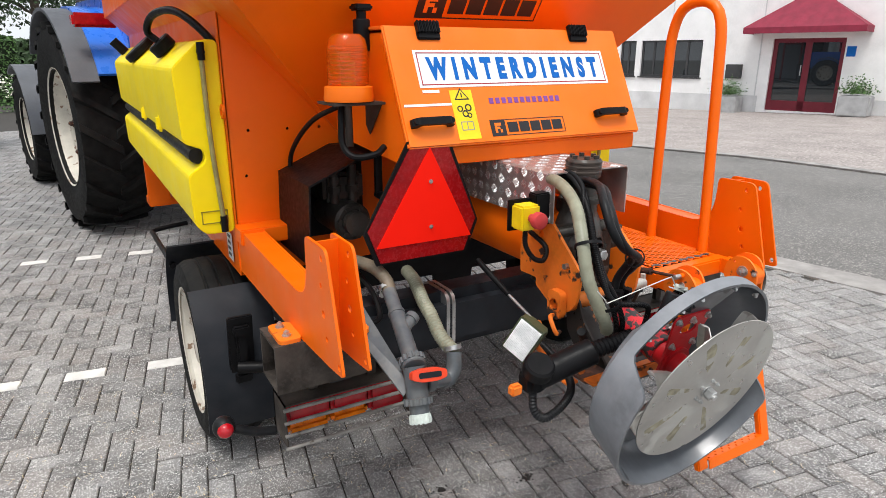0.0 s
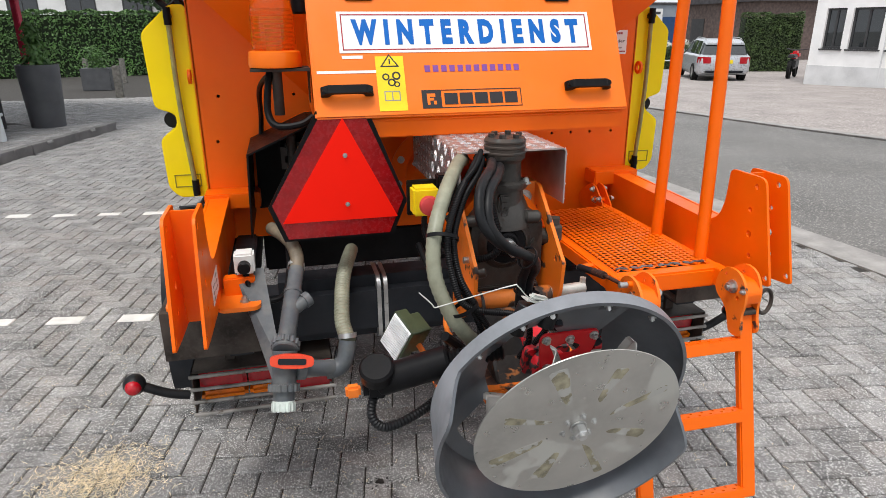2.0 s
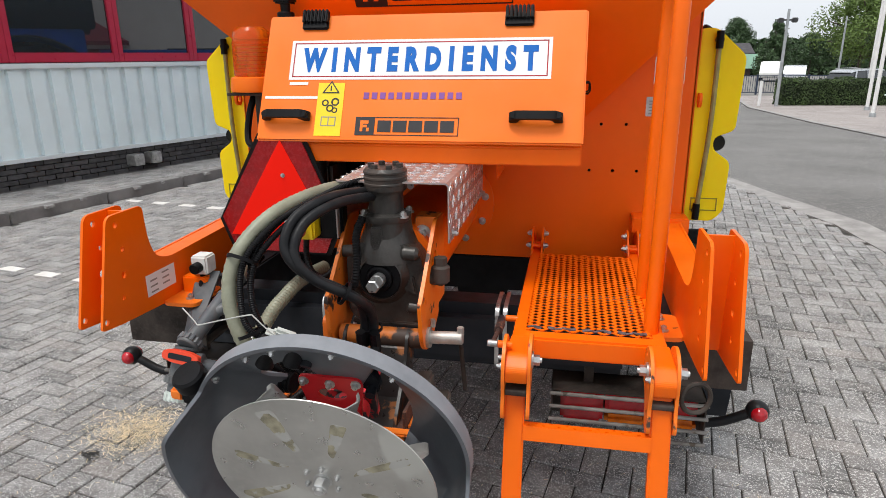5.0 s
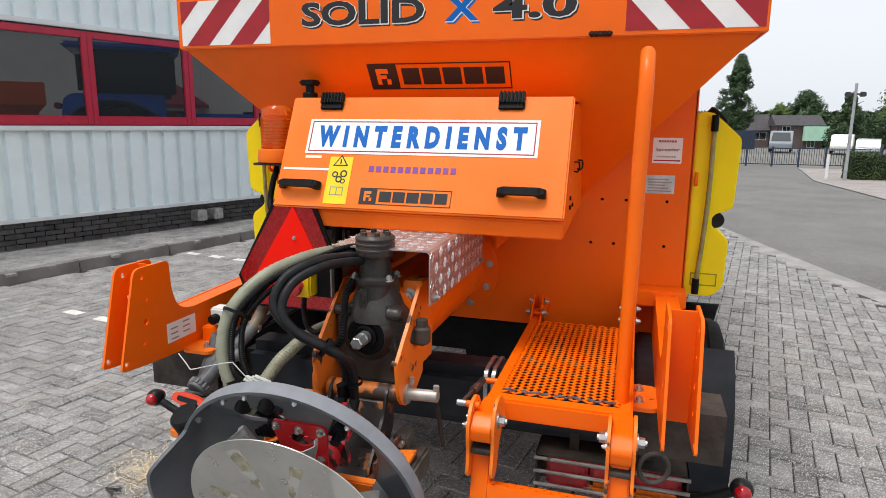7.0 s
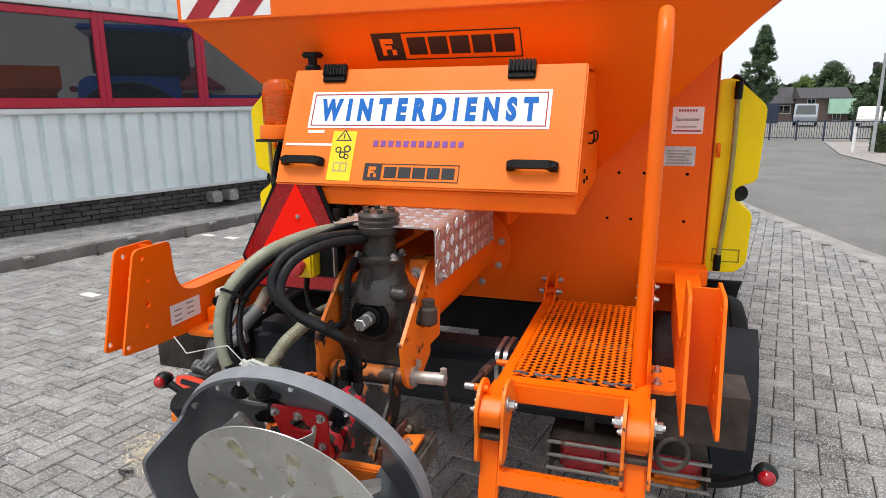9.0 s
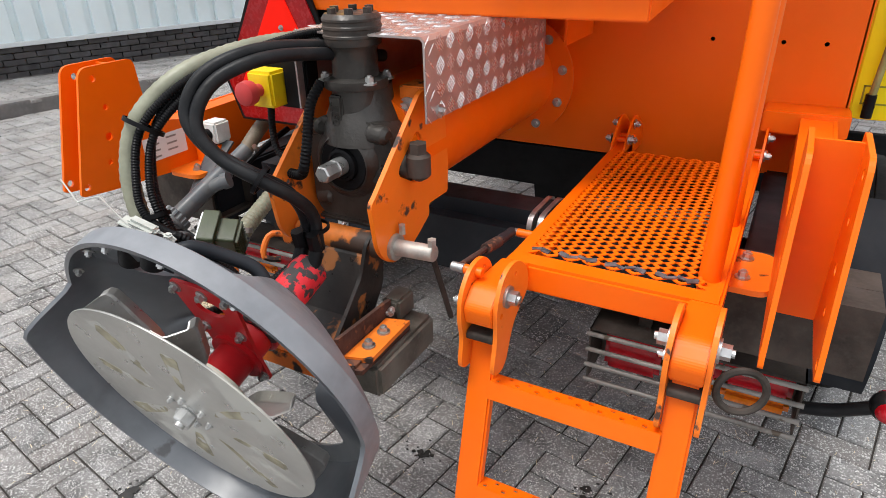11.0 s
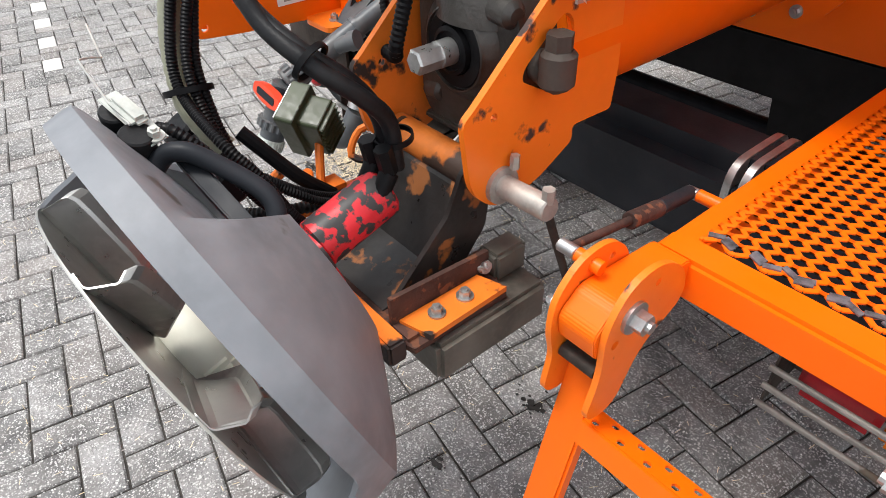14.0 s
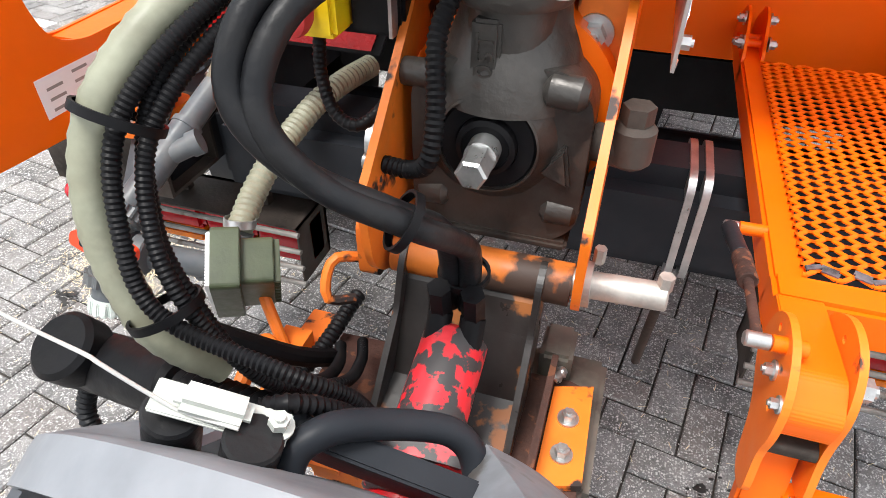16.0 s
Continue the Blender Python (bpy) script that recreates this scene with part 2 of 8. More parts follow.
def box(bm, x0, x1, y0, y1, z0, z1, bev=0.0, m=None, seg=2):
    g = [bm.verts.new((x, y, z)) for z in (z0, z1) for y in (y0, y1) for x in (x0, x1)]
    for q in ((0, 2, 3, 1), (4, 5, 7, 6), (0, 1, 5, 4), (2, 6, 7, 3), (0, 4, 6, 2), (1, 3, 7, 5)):
        bm.faces.new([g[k] for k in q])
    fin(bm, g, bev, m, seg)


def fin(bm, g, bev, m, seg=2):
    if m is not None:
        for v in g:
            v.co = m @ v.co
    if bev:
        es = list({e for v in g for e in v.link_edges})
        bmesh.ops.bevel(bm, geom=es, offset=bev, segments=seg, affect="EDGES", clamp_overlap=True)


def frame_of(p, axis):
    return Matrix.Translation(p) @ Vector(axis).to_track_quat("Z", "Y").to_matrix().to_4x4()


def cyl(bm, p0, p1, r0, r1=None, n=24, bev=0.0, cap=True):
    p0, p1 = Vector(p0), Vector(p1)
    r1 = r0 if r1 is None else r1
    m = frame_of(p0, p1 - p0)
    h = (p1 - p0).length
    prof = [(r0, 0), (r1, h)]
    if bev:
        prof = [(r0 - bev, 0), (r0, bev), (r1, h - bev), (r1 - bev, h)]
    lathe(bm, prof, m, n, cap)


def lathe(bm, prof, m, n=32, cap=True, a0=0.0, a1=360.0):
    """Turn (radius, height) pairs round the z axis of m."""
    full = abs(a1 - a0) >= 359.9
    k = n if full else n + 1
    rings = []
    for r, h in prof:
        rings.append([bm.verts.new(m @ V(r * math.cos(radians(a0 + (a1 - a0) * i / n)), r * math.sin(radians(a0 + (a1 - a0) * i / n)), h)) for i in range(k)])
    for a, b in zip(rings, rings[1:]):
        for i in range(n if full else n):
            j = (i + 1) % k
            bm.faces.new((a[i], a[j], b[j], b[i]))
    if cap and full:
        bm.faces.new(rings[0][::-1])
        bm.faces.new(rings[-1])


def prism(bm, poly, axis, a0, a1, holes=(), m=None, bev=0.0, hn=12):
    """A flat outline, drilled by round holes (u, v, r), with thickness from a0 to a1 along an axis. The outline's pairs are the two other axes in order."""
    def at(u, v, a):
        p = {"x": V(a, u, v), "y": V(u, a, v), "z": V(u, v, a)}[axis]
        return m @ p if m is not None else p
    vs = [bm.verts.new(at(u, v, a0)) for u, v in poly]
    es = [bm.edges.new((vs[i], vs[(i + 1) % len(vs)])) for i in range(len(vs))]
    if holes:
        for hole in holes:
            if isinstance(hole, list):
                ring = hole
            else:
                u, v, r = hole
                ring = [(u + r * math.cos(k * 2 * math.pi / hn), v + r * math.sin(k * 2 * math.pi / hn)) for k in range(hn)]
            h = [bm.verts.new(at(u, v, a0)) for u, v in ring]
            es += [bm.edges.new((h[i], h[(i + 1) % len(h)])) for i in range(len(h))]
        fs = [f for f in bmesh.ops.triangle_fill(bm, edges=es, use_beauty=True)["geom"] if isinstance(f, bmesh.types.BMFace)]
    else:
        fs = [bm.faces.new(vs)]
    out = bmesh.ops.extrude_face_region(bm, geom=fs)["geom"]
    nv = [v for v in out if isinstance(v, bmesh.types.BMVert)]
    d = at(0, 0, a1) - at(0, 0, a0)
    for v in nv:
        v.co += d
    if bev and not holes:
        ring = list({e for v in vs + nv for e in v.link_edges})
        bmesh.ops.bevel(bm, geom=ring, offset=bev, segments=2, affect="EDGES", clamp_overlap=True)


def rounded(poly, r, n=5):
    """The outline with its corners rounded; r is one radius or one for each corner."""
    out = []
    for i, p in enumerate(poly):
        rr = r[i] if isinstance(r, (list, tuple)) else r
        a, b, c = Vector(poly[i - 1]), Vector(p), Vector(poly[(i + 1) % len(poly)])
        if rr <= 0:
            out.append(tuple(b))
            continue
        u, w = (a - b), (c - b)
        k = min(rr, u.length * .48, w.length * .48)
        s, e = b + u.normalized() * k, b + w.normalized() * k
        for j in range(n + 1):
            t = j / n
            out.append(tuple((1 - t) ** 2 * s + 2 * t * (1 - t) * b + t * t * e))
    return out


def curve_points(pts, step=0.012):
    """Points at even steps along a smooth line through pts."""
    P = [Vector(p) for p in pts]
    P = [P[0] * 2 - P[1]] + P + [P[-1] * 2 - P[-2]]
    fine = []
    for i in range(1, len(P) - 2):
        a, b, c, d = P[i - 1:i + 3]
        for j in range(24):
            t = j / 24
            fine.append(0.5 * (2 * b + (c - a) * t + (2 * a - 5 * b + 4 * c - d) * t * t + (3 * b - a - 3 * c + d) * t ** 3))
    fine.append(P[-2])
    out, acc = [fine[0]], 0.0
    for a, b in zip(fine, fine[1:]):
        L = (b - a).length
        while acc + L >= step and L > 1e-9:
            k = (step - acc) / L
            a = a + (b - a) * k
            out.append(a)
            L = (b - a).length
            acc = 0.0
        acc += L
    if (out[-1] - fine[-1]).length > step * .3:
        out.append(fine[-1])
    return out


def tube(bm, pts, r, n=10, step=0.012, ribs=0.0, pitch=0.008):
    """A hose or rod along a smooth line; ribs: the depth of its corrugation."""
    P = curve_points(pts, pitch / 2 if ribs else step)
    up = V(0.13, 0.37, 0.92)
    prev = None
    for i, p in enumerate(P):
        d = (P[min(i + 1, len(P) - 1)] - P[max(i - 1, 0)]).normalized()
        if prev is None:
            s = d.cross(up).normalized()
        else:
            s = (s - d * s.dot(d)).normalized()
        w = d.cross(s)
        rr = r - (ribs if i % 2 else 0)
        ring = [bm.verts.new(p + rr * (math.cos(k * 2 * math.pi / n) * s + math.sin(k * 2 * math.pi / n) * w)) for k in range(n)]
        if prev:
            for k in range(n):
                bm.faces.new((prev[k], prev[(k + 1) % n], ring[(k + 1) % n], ring[k]))
        else:
            bm.faces.new(ring[::-1])
        prev = ring
    bm.faces.new(prev)


def bolt(bm, p, axis, size=0.013, washer=True):
    """A hexagon head with its washer; size: across the corners."""
    axis = Vector(axis).normalized()
    p = Vector(p)
    if washer:
        cyl(bm, p, p + axis * size * .18, size * .78, n=16)
    cyl(bm, p, p + axis * size * .75, size * .5, n=6)
    cyl(bm, p, p + axis * size * .95, size * .26, n=10)


def lettering(name, text, mat, parent, m, height, width=0.0, depth=0.0006, fat=0.0, label="", space=1.0, slant=0.0):
    """Words in the built-in font as a thin mesh, scaled to a height of capitals and, where given, a width, centred on m."""
    c = bpy.data.curves.new(name, "FONT")
    c.body, c.align_x, c.align_y, c.extrude, c.offset, c.resolution_u = text, "CENTER", "CENTER", 0.02, fat, 3
    c.space_character, c.shear = space, slant
    tmp = bpy.data.objects.new(name, c)
    scene.collection.objects.link(tmp)
    dg = bpy.context.evaluated_depsgraph_get()
    me = bpy.data.meshes.new_from_object(tmp.evaluated_get(dg))
    bpy.data.objects.remove(tmp)
    co = np.array([v.co for v in me.vertices])
    lo, hi = co.min(0), co.max(0)
    sy = height / (hi[1] - lo[1])
    sx = width / (hi[0] - lo[0]) if width else sy
    mid = (lo + hi) / 2
    for v in me.vertices:
        v.co = m @ V((v.co.x - mid[0]) * sx, (v.co.y - mid[1]) * sy, (v.co.z / 0.02 + 1) * depth / 2)
    me.name = name
    me.materials.append(mat)
    ob = new(name, me)
    ob.parent = parent
    if parent.type == "EMPTY":
        ob.matrix_parent_inverse = Matrix.Translation(-parent.matrix_basis.translation)
    if label:
        ob["label"] = label
    return ob


def sticker(name, mat, parent, m, u0, u1, v0, v1, lift=0.001, label="", r=0.0):
    bm = mesh()
    poly = [(u0, v0), (u1, v0), (u1, v1), (u0, v1)]
    prism(bm, rounded(poly, r) if r else poly, "z", 0.0, lift, m=m)
    return part(name, bm, mat, parent, label)


# ---- surroundings ----
BRICK = surf("concrete_paver", (0.2, 0.195, 0.193), 0.72, var=0.4, scale=9, bump=1.0, bscale=170, random_by="object", specks=(0.7, 0.69, 0.67), speck_scale=165, speck_cover=0.55, dust=(0.27, 0.255, 0.235), dust_amount=0.35)
BRICK_FAR = surf("concrete_paver_field", (0.225, 0.22, 0.217), 0.72, var=0.4, scale=5, bump=0.8, bscale=130, random_by="island", specks=(0.7, 0.69, 0.67), speck_scale=120, speck_cover=0.55, dust=(0.33, 0.31, 0.285), dust_amount=0.3)
BRICK_WHITE = surf("white_paver", (0.72, 0.70, 0.67), 0.75, var=0.1, scale=14, bump=0.4, bscale=120)
SAND = surf("joint_sand", (0.05, 0.045, 0.04), 0.95, var=0.3, scale=20, bump=0.5, bscale=80)
ASPHALT = surf("worn_asphalt", (0.155, 0.15, 0.144), 0.85, var=0.2, scale=0.7, bump=0.9, bscale=45, specks=(0.42, 0.40, 0.37), speck_scale=58, speck_cover=0.42, dust=(0.17, 0.16, 0.15), dust_amount=0.4)
KERB = surf("concrete_kerb", (0.33, 0.315, 0.3), 0.85, var=0.2, scale=4, bump=0.5, bscale=80, dust=(0.2, 0.19, 0.18), dust_amount=0.5)
KERB_DARK = surf("weathered_kerb", (0.2, 0.19, 0.185), 0.85, var=0.2, scale=4, bump=0.5, bscale=80)
PINK = surf("pinkish_paving", (0.32, 0.285, 0.268), 0.85, var=0.14, scale=1.2, bump=0.4, bscale=40, specks=(0.5, 0.45, 0.42), speck_scale=20, speck_cover=0.4)
CLAD = surf("pale_blue_cladding", (0.76, 0.86, 0.885), 0.4, var=0.05, scale=1.0, dust=(0.68, 0.72, 0.73), dust_amount=0.3)
CLAD_TRIM = surf("pale_trim", (0.66, 0.70, 0.71), 0.4, var=0.05, scale=2)
CRIMSON = surf("crimson_frame_paint", (0.42, 0.02, 0.05), 0.35, var=0.06, scale=4)
DARKBRICK = surf("dark_wall_brick", (0.06, 0.058, 0.06), 0.8, var=0.3, scale=10, bump=0.4, bscale=60, random_by="island")
MORTAR = surf("dark_mortar", (0.13, 0.125, 0.12), 0.9, var=0.2, scale=10)
WHITE_WALL = surf("white_painted_brick", (0.88, 0.87, 0.86), 0.7, var=0.05, scale=2, bump=0.2, bscale=30)
GREY_WALL = surf("grey_plinth_paint", (0.66, 0.66, 0.66), 0.7, var=0.1, scale=2)
BROWN_WALL = surf("brown_brick_wall", (0.13, 0.095, 0.085), 0.85, var=0.25, scale=5, bump=0.3, bscale=20)
GREYBLUE = surf("grey_blue_cladding", (0.27, 0.30, 0.34), 0.6, var=0.06, scale=1)
ROOF = surf("dark_roof_tiles", (0.07, 0.065, 0.07), 0.8, var=0.3, scale=3, bump=0.5, bscale=10)
DARKGLASS = bpy.data.materials.new("dark_window_glass")
DARKGLASS.use_nodes = True
pane_shader = DARKGLASS.node_tree.nodes["Principled BSDF"]
pane_shader.inputs["Base Color"].default_value = (0.02, 0.024, 0.027, 1)
pane_shader.inputs["Roughness"].default_value = 0.012
pane_shader.inputs["Specular IOR Level"].default_value = 0.9
FRAME_DARK = surf("dark_window_frame", (0.05, 0.05, 0.052), 0.5)
MAROON = surf("maroon_door_paint", (0.17, 0.012, 0.025), 0.35, var=0.1, scale=4)
CANVAS = surf("maroon_awning_canvas", (0.24, 0.02, 0.045), 0.7, var=0.12, scale=5)
LEAF = surf("hedge_leaf", (0.075, 0.16, 0.04), 0.55, var=0.45, scale=3, random_by="island")
LEAF_CLIPPED = surf("clipped_hedge_leaf", (0.05, 0.085, 0.022), 0.6, var=0.45, scale=3, random_by="island")
LEAF_PALE = surf("pale_tree_leaf", (0.12, 0.19, 0.04), 0.55, var=0.4, scale=2, random_by="island")
LEAF_DARK = surf("tree_leaf", (0.05, 0.095, 0.035), 0.55, var=0.45, scale=1.5, random_by="island")
TWIG = surf("dark_hedge_core", (0.015, 0.025, 0.01), 0.9, var=0.3, scale=4)
BARK = surf("bark", (0.09, 0.07, 0.055), 0.9, var=0.3, scale=8, bump=0.6, bscale=30)
MINT = surf("mint_green_render", (0.42, 0.68, 0.52), 0.8, var=0.06, scale=1)
PETAL = surf("white_petals", (0.75, 0.75, 0.66), 0.6, var=0.1, scale=10, random_by="island")
GALV = surf("galvanised_post", (0.42, 0.44, 0.45), 0.45, metal=0.4, var=0.12, scale=6)
POT = surf("dark_grey_planter", (0.09, 0.092, 0.098), 0.6, var=0.12, scale=5, bump=0.2, bscale=60)
POT_LIGHT = surf("grey_stone_planter", (0.4, 0.4, 0.4), 0.7, var=0.15, scale=5, bump=0.3, bscale=40)
SILVER = surf("silver_car_paint", (0.52, 0.54, 0.57), 0.3, metal=0.5, var=0.03, coat=0.6)
FIELD = surf("far_ground", (0.20, 0.19, 0.175), 0.95, var=0.2, scale=0.15)
STRAW = surf("straw", (0.74, 0.62, 0.42), 0.7, var=0.2, scale=30, random_by="island")
OIL = surf("dark_oil_stain", (0.03, 0.028, 0.026), 0.45, var=0.3, scale=30)

SITE = radians(-9.7)
S = Matrix.Rotation(SITE, 4, "Z")


def site(x, y, z=0.0):
    return S @ V(x, y, z)


def wpoly(name, pts, z0, z1, mat, label="", kind="structure", parent=None):
    b = mesh()
    prism(b, pts, "z", z0, z1)
    ob = part(name, b, mat, parent)
    return tagged(ob, label, "", "", kind) if parent is None else ob




def fall(y):
    """The land falls gently away from the paved yard."""
    return -.022 * (max(0.0, min(y, 40.0) - 4.0) + max(0.0, y - 70.0))


def strip(name, left, right, z, mat, label, thick=.07):
    """A sheet of ground between two lines with as many points each, following the fall of the land."""
    b = mesh()
    for k in range(len(left) - 1):
        q = [left[k], right[k], right[k + 1], left[k + 1]]
        top = [b.verts.new((x, y, z + fall(y))) for x, y in q]
        low = [b.verts.new((x, y, z + fall(y) - thick)) for x, y in q]
        b.faces.new(top)
        b.faces.new(low[::-1])
        for m_ in range(4):
            n_ = (m_ + 1) % 4
            b.faces.new((top[m_], low[m_], low[n_], top[n_]))
    bmesh.ops.remove_doubles(b, verts=b.verts, dist=.0001)
    return tagged(part(name, b, mat), label, "", "", "structure")


strip("ground", [(-300, -300), (-300, 4), (-300, 40), (-300, 70), (-300, 400)], [(300, -300), (300, 4), (300, 40), (300, 70), (300, 400)], -.085, FIELD, "grey far ground reaching the horizon", .2)
near = [(5.6, -14), (4.6, -5), (3.75, -.8), (3.5, .5), (3.38, 2.0), (3.25, 4.0), (2.85, 5.5), (2.15, 9.0), (2.0, 16), (2.6, 26), (3.8, 38)]
far = [(12, -14), (9.6, -2), (8.6, .6), (8.3, 2.1), (8.2, 3.0), (8.05, 4.0), (7.6, 6.4), (7.15, 10.5), (7.0, 17), (7.25, 25), (9.5, 38)]
road = strip("road", near, far, -.012, ASPHALT, "worn grey asphalt road with fine chippings")
strip("parking_ground", far, [(60, y) for x, y in far], .012, PINK, "pale pinkish brick parking area across the road")
b = mesh()
for (x0, y0), (x1, y1) in zip(near, near[1:]):
    d = (V(x1, y1, 0) - V(x0, y0, 0)).normalized()
    e = V(-d.y, d.x, 0)
    p, q = V(x0, y0, fall(y0)), V(x1, y1, fall(y1))
    quad = [p, q, q + e * .32, p + e * .32]
    top = [b.verts.new(c + V(0, 0, .006)) for c in quad]
    low = [b.verts.new(c + V(0, 0, -.06)) for c in quad]
    b.faces.new(top)
    b.faces.new(low[::-1])
    for k in range(4):
        b.faces.new((top[k], low[k], low[(k + 1) % 4], top[(k + 1) % 4]))
tagged(part("road_edging", b, KERB), "pale concrete edging band along the road", "", "", "structure")
b = mesh()
for (x0, y0), (x1, y1) in zip(far, far[1:]):
    d = (V(x1, y1, 0) - V(x0, y0, 0)).normalized()
    e = V(d.y, -d.x, 0)
    p, q = V(x0, y0, fall(y0)), V(x1, y1, fall(y1))
    quad = [p, q, q + e * .2, p + e * .2]
    top = [b.verts.new(c + V(0, 0, .02)) for c in quad]
    low = [b.verts.new(c + V(0, 0, -.06)) for c in quad]
    b.faces.new(top)
    b.faces.new(low[::-1])
    for k in range(4):
        b.faces.new((top[k], low[k], low[(k + 1) % 4], top[(k + 1) % 4]))
tagged(part("far_kerb", b, KERB), "low concrete kerb on the far side of the road", "", "", "structure")

# herringbone paving: the bed here, its bricks at the end of the file
bed = strip("pavement", [(-16, y) for x, y in near], near, -.0085, SAND, "grey herringbone concrete paving with rows of white pavers")

# pavement along the building, one kerb high
K0, K1 = V(-6.65, -3.6, 0), V(-3.28, 8.95, 0)
kd = (K1 - K0).normalized()
ke = V(-kd.y, kd.x, 0)
wpoly("footpath", [tuple((K0 + ke * .1)[:2]), tuple((K1 + ke * .1)[:2]), tuple((K1 + ke * 6)[:2]), tuple((K0 + ke * 6)[:2])], -.08, .105, SAND, "raised brick footpath along the workshop")
b = mesh()
L = (K1 - K0).length
n = int(L)
for i in range(n):
    p, q = K0 + kd * (L * i / n + .004), K0 + kd * (L * (i + 1) / n - .004)
    prism(b, [tuple(p[:2]), tuple(q[:2]), tuple((q + ke * .12)[:2]), tuple((p + ke * .12)[:2])], "z", -.08, .12, bev=.008)
tagged(part("kerb", b, KERB_DARK), "dark weathered concrete kerb", "", "", "structure")

# ---- workshop with ribbed cladding ----
W0, W1 = V(-8.0, -2.4, 0), V(-4.40, 7.55, 0)
wd = (W1 - W0).normalized()
we = V(-wd.y, wd.x, 0)
WL = (W1 - W0).length
WM_ = Matrix.Translation(W0) @ Matrix((wd, we, V(0, 0, 1))).transposed().to_4x4()   # x along the wall, y into the building
wall = thing("workshop_building", W0 + we * 2, "workshop with pale blue ribbed cladding, crimson windows and dark brick plinth", "building")
b = mesh()
box(b, 0, WL, .06, 9, 0, 4.2, 0, WM_)
part("core", b, GREYBLUE, wall)


def cladding(bm, u0, u1, z0, z1, pitch=.235):
    P = []
    u = u0
    while u < u1 - .01:
        for du, dy in ((0, 0), (pitch * .66, 0), (pitch * .71, .05), (pitch * .95, .05)):
            P.append((min(u + du, u1), dy))
        u += pitch
    P.append((u1, 0))
    lo = [bm.verts.new(WM_ @ V(x, y, z0)) for x, y in P]
    hi = [bm.verts.new(WM_ @ V(x, y, z1)) for x, y in P]
    for i in range(len(P) - 1):
        bm.faces.new((lo[i], lo[i + 1], hi[i + 1], hi[i]))


WZ0, WZ1, WZ2, WZ3 = .46, 1.47, 1.56, 2.64
b = mesh()
cladding(b, 0, WL, WZ0, WZ1)
part("lower_cladding", b, CLAD, wall, "pale blue ribbed steel cladding")
b = mesh()
cladding(b, 0, WL, WZ3 + .05, 4.25)
cladding(b, 9.98, WL, WZ1, WZ3 + .06)
part("upper_cladding", b, CLAD, wall, "pale blue ribbed steel cladding")
b = mesh()
box(b, -.02, WL + .02, -.035, .05, WZ0 - .03, WZ0 + .015, .006, WM_)
box(b, -.02, 10.0, -.05, .06, WZ1, WZ1 + .06, .008, WM_)
box(b, -.02, 10.0, -.03, .06, WZ3 + .02, WZ3 + .08, .008, WM_)
part("flashing", b, CLAD_TRIM, wall, "pale folded flashing")
for u0, u1 in ((.6, 3.2), (3.2, 4.9), (4.9, 6.61), (6.61, 7.93), (7.93, 9.07), (9.07, 9.98)):
    b = mesh()
    for q in ((u0, u0 + .07, WZ2 - .02, WZ3), (u1 - .07, u1, WZ2 - .02, WZ3)):
        box(b, q[0], q[1], -.02, .06, q[2], q[3], .006, WM_)
    for q in ((u0 + .07, u1 - .07, WZ2 - .02, WZ2 + .09), (u0 + .07, u1 - .07, WZ3 - .08, WZ3)):
        box(b, q[0], q[1], -.02, .06, q[2], q[3], .006, WM_)
    fr = part("window", b, CRIMSON, wall, "crimson window frame")
    b = mesh()
    box(b, u0 + .07, u1 - .07, .01, .03, WZ2 + .09, WZ3 - .08, 0, WM_)
    part("pane", b, DARKGLASS, fr, "dark reflecting pane")
b = mesh()
box(b, 0, WL, .03, .07, .05, WZ0 - .02, 0, WM_)
part("mortar", b, MORTAR, wall)
b = mesh()
for row in range(5):
    z0 = .125 + row * .063
    u = -.1 * (row % 2)
    while u < WL:
        box(b, max(u, 0), min(u + .2, WL), -.005, .05, z0, z0 + .052, 0, WM_)
        u += .212
part("plinth_bricks", b, DARKBRICK, wall, "dark brick plinth", tag=("", "", "", "stuff"))
b = mesh()
box(b, 0, WL, -.012, .05, .06, .128, 0, WM_)
part("plinth_base", b, MORTAR, wall)
b = mesh()
for u in (7.82, 8.08):
    prism(b, [(u, 0.0), (u + .2, 0.0), (u + .17, -.16), (u + .03, -.16)], "z", .21, .36, m=WM_, bev=.01)
part("vent_hood", b, STEEL, wall, "small grey vent hoods", False)
dp = thing("downpipe", WM_ @ V(WL - .35, -.07, .12), "white plastic rain pipe on the workshop corner", "rain pipe")
b = mesh()
tube(b, [WM_ @ V(WL - .35, -.06, 4.2), WM_ @ V(WL - .35, -.06, .85), WM_ @ V(WL - .33, -.07, .70), WM_ @ V(WL - .26, -.13, .58), WM_ @ V(WL - .22, -.14, .45), WM_ @ V(WL - .2, -.14, .12)], .045, 14, step=.06)
part("pipe", b, CLAD_TRIM, dp, "", True)
b = mesh()
for z in (.86, 2.4):
    lathe(b, [(.045, z), (.052, z), (.052, z + .04), (.045, z + .04)], Matrix.Translation((WM_ @ V(WL - .35, -.06, 0))), 20, False)
part("socket", b, GALV, dp)
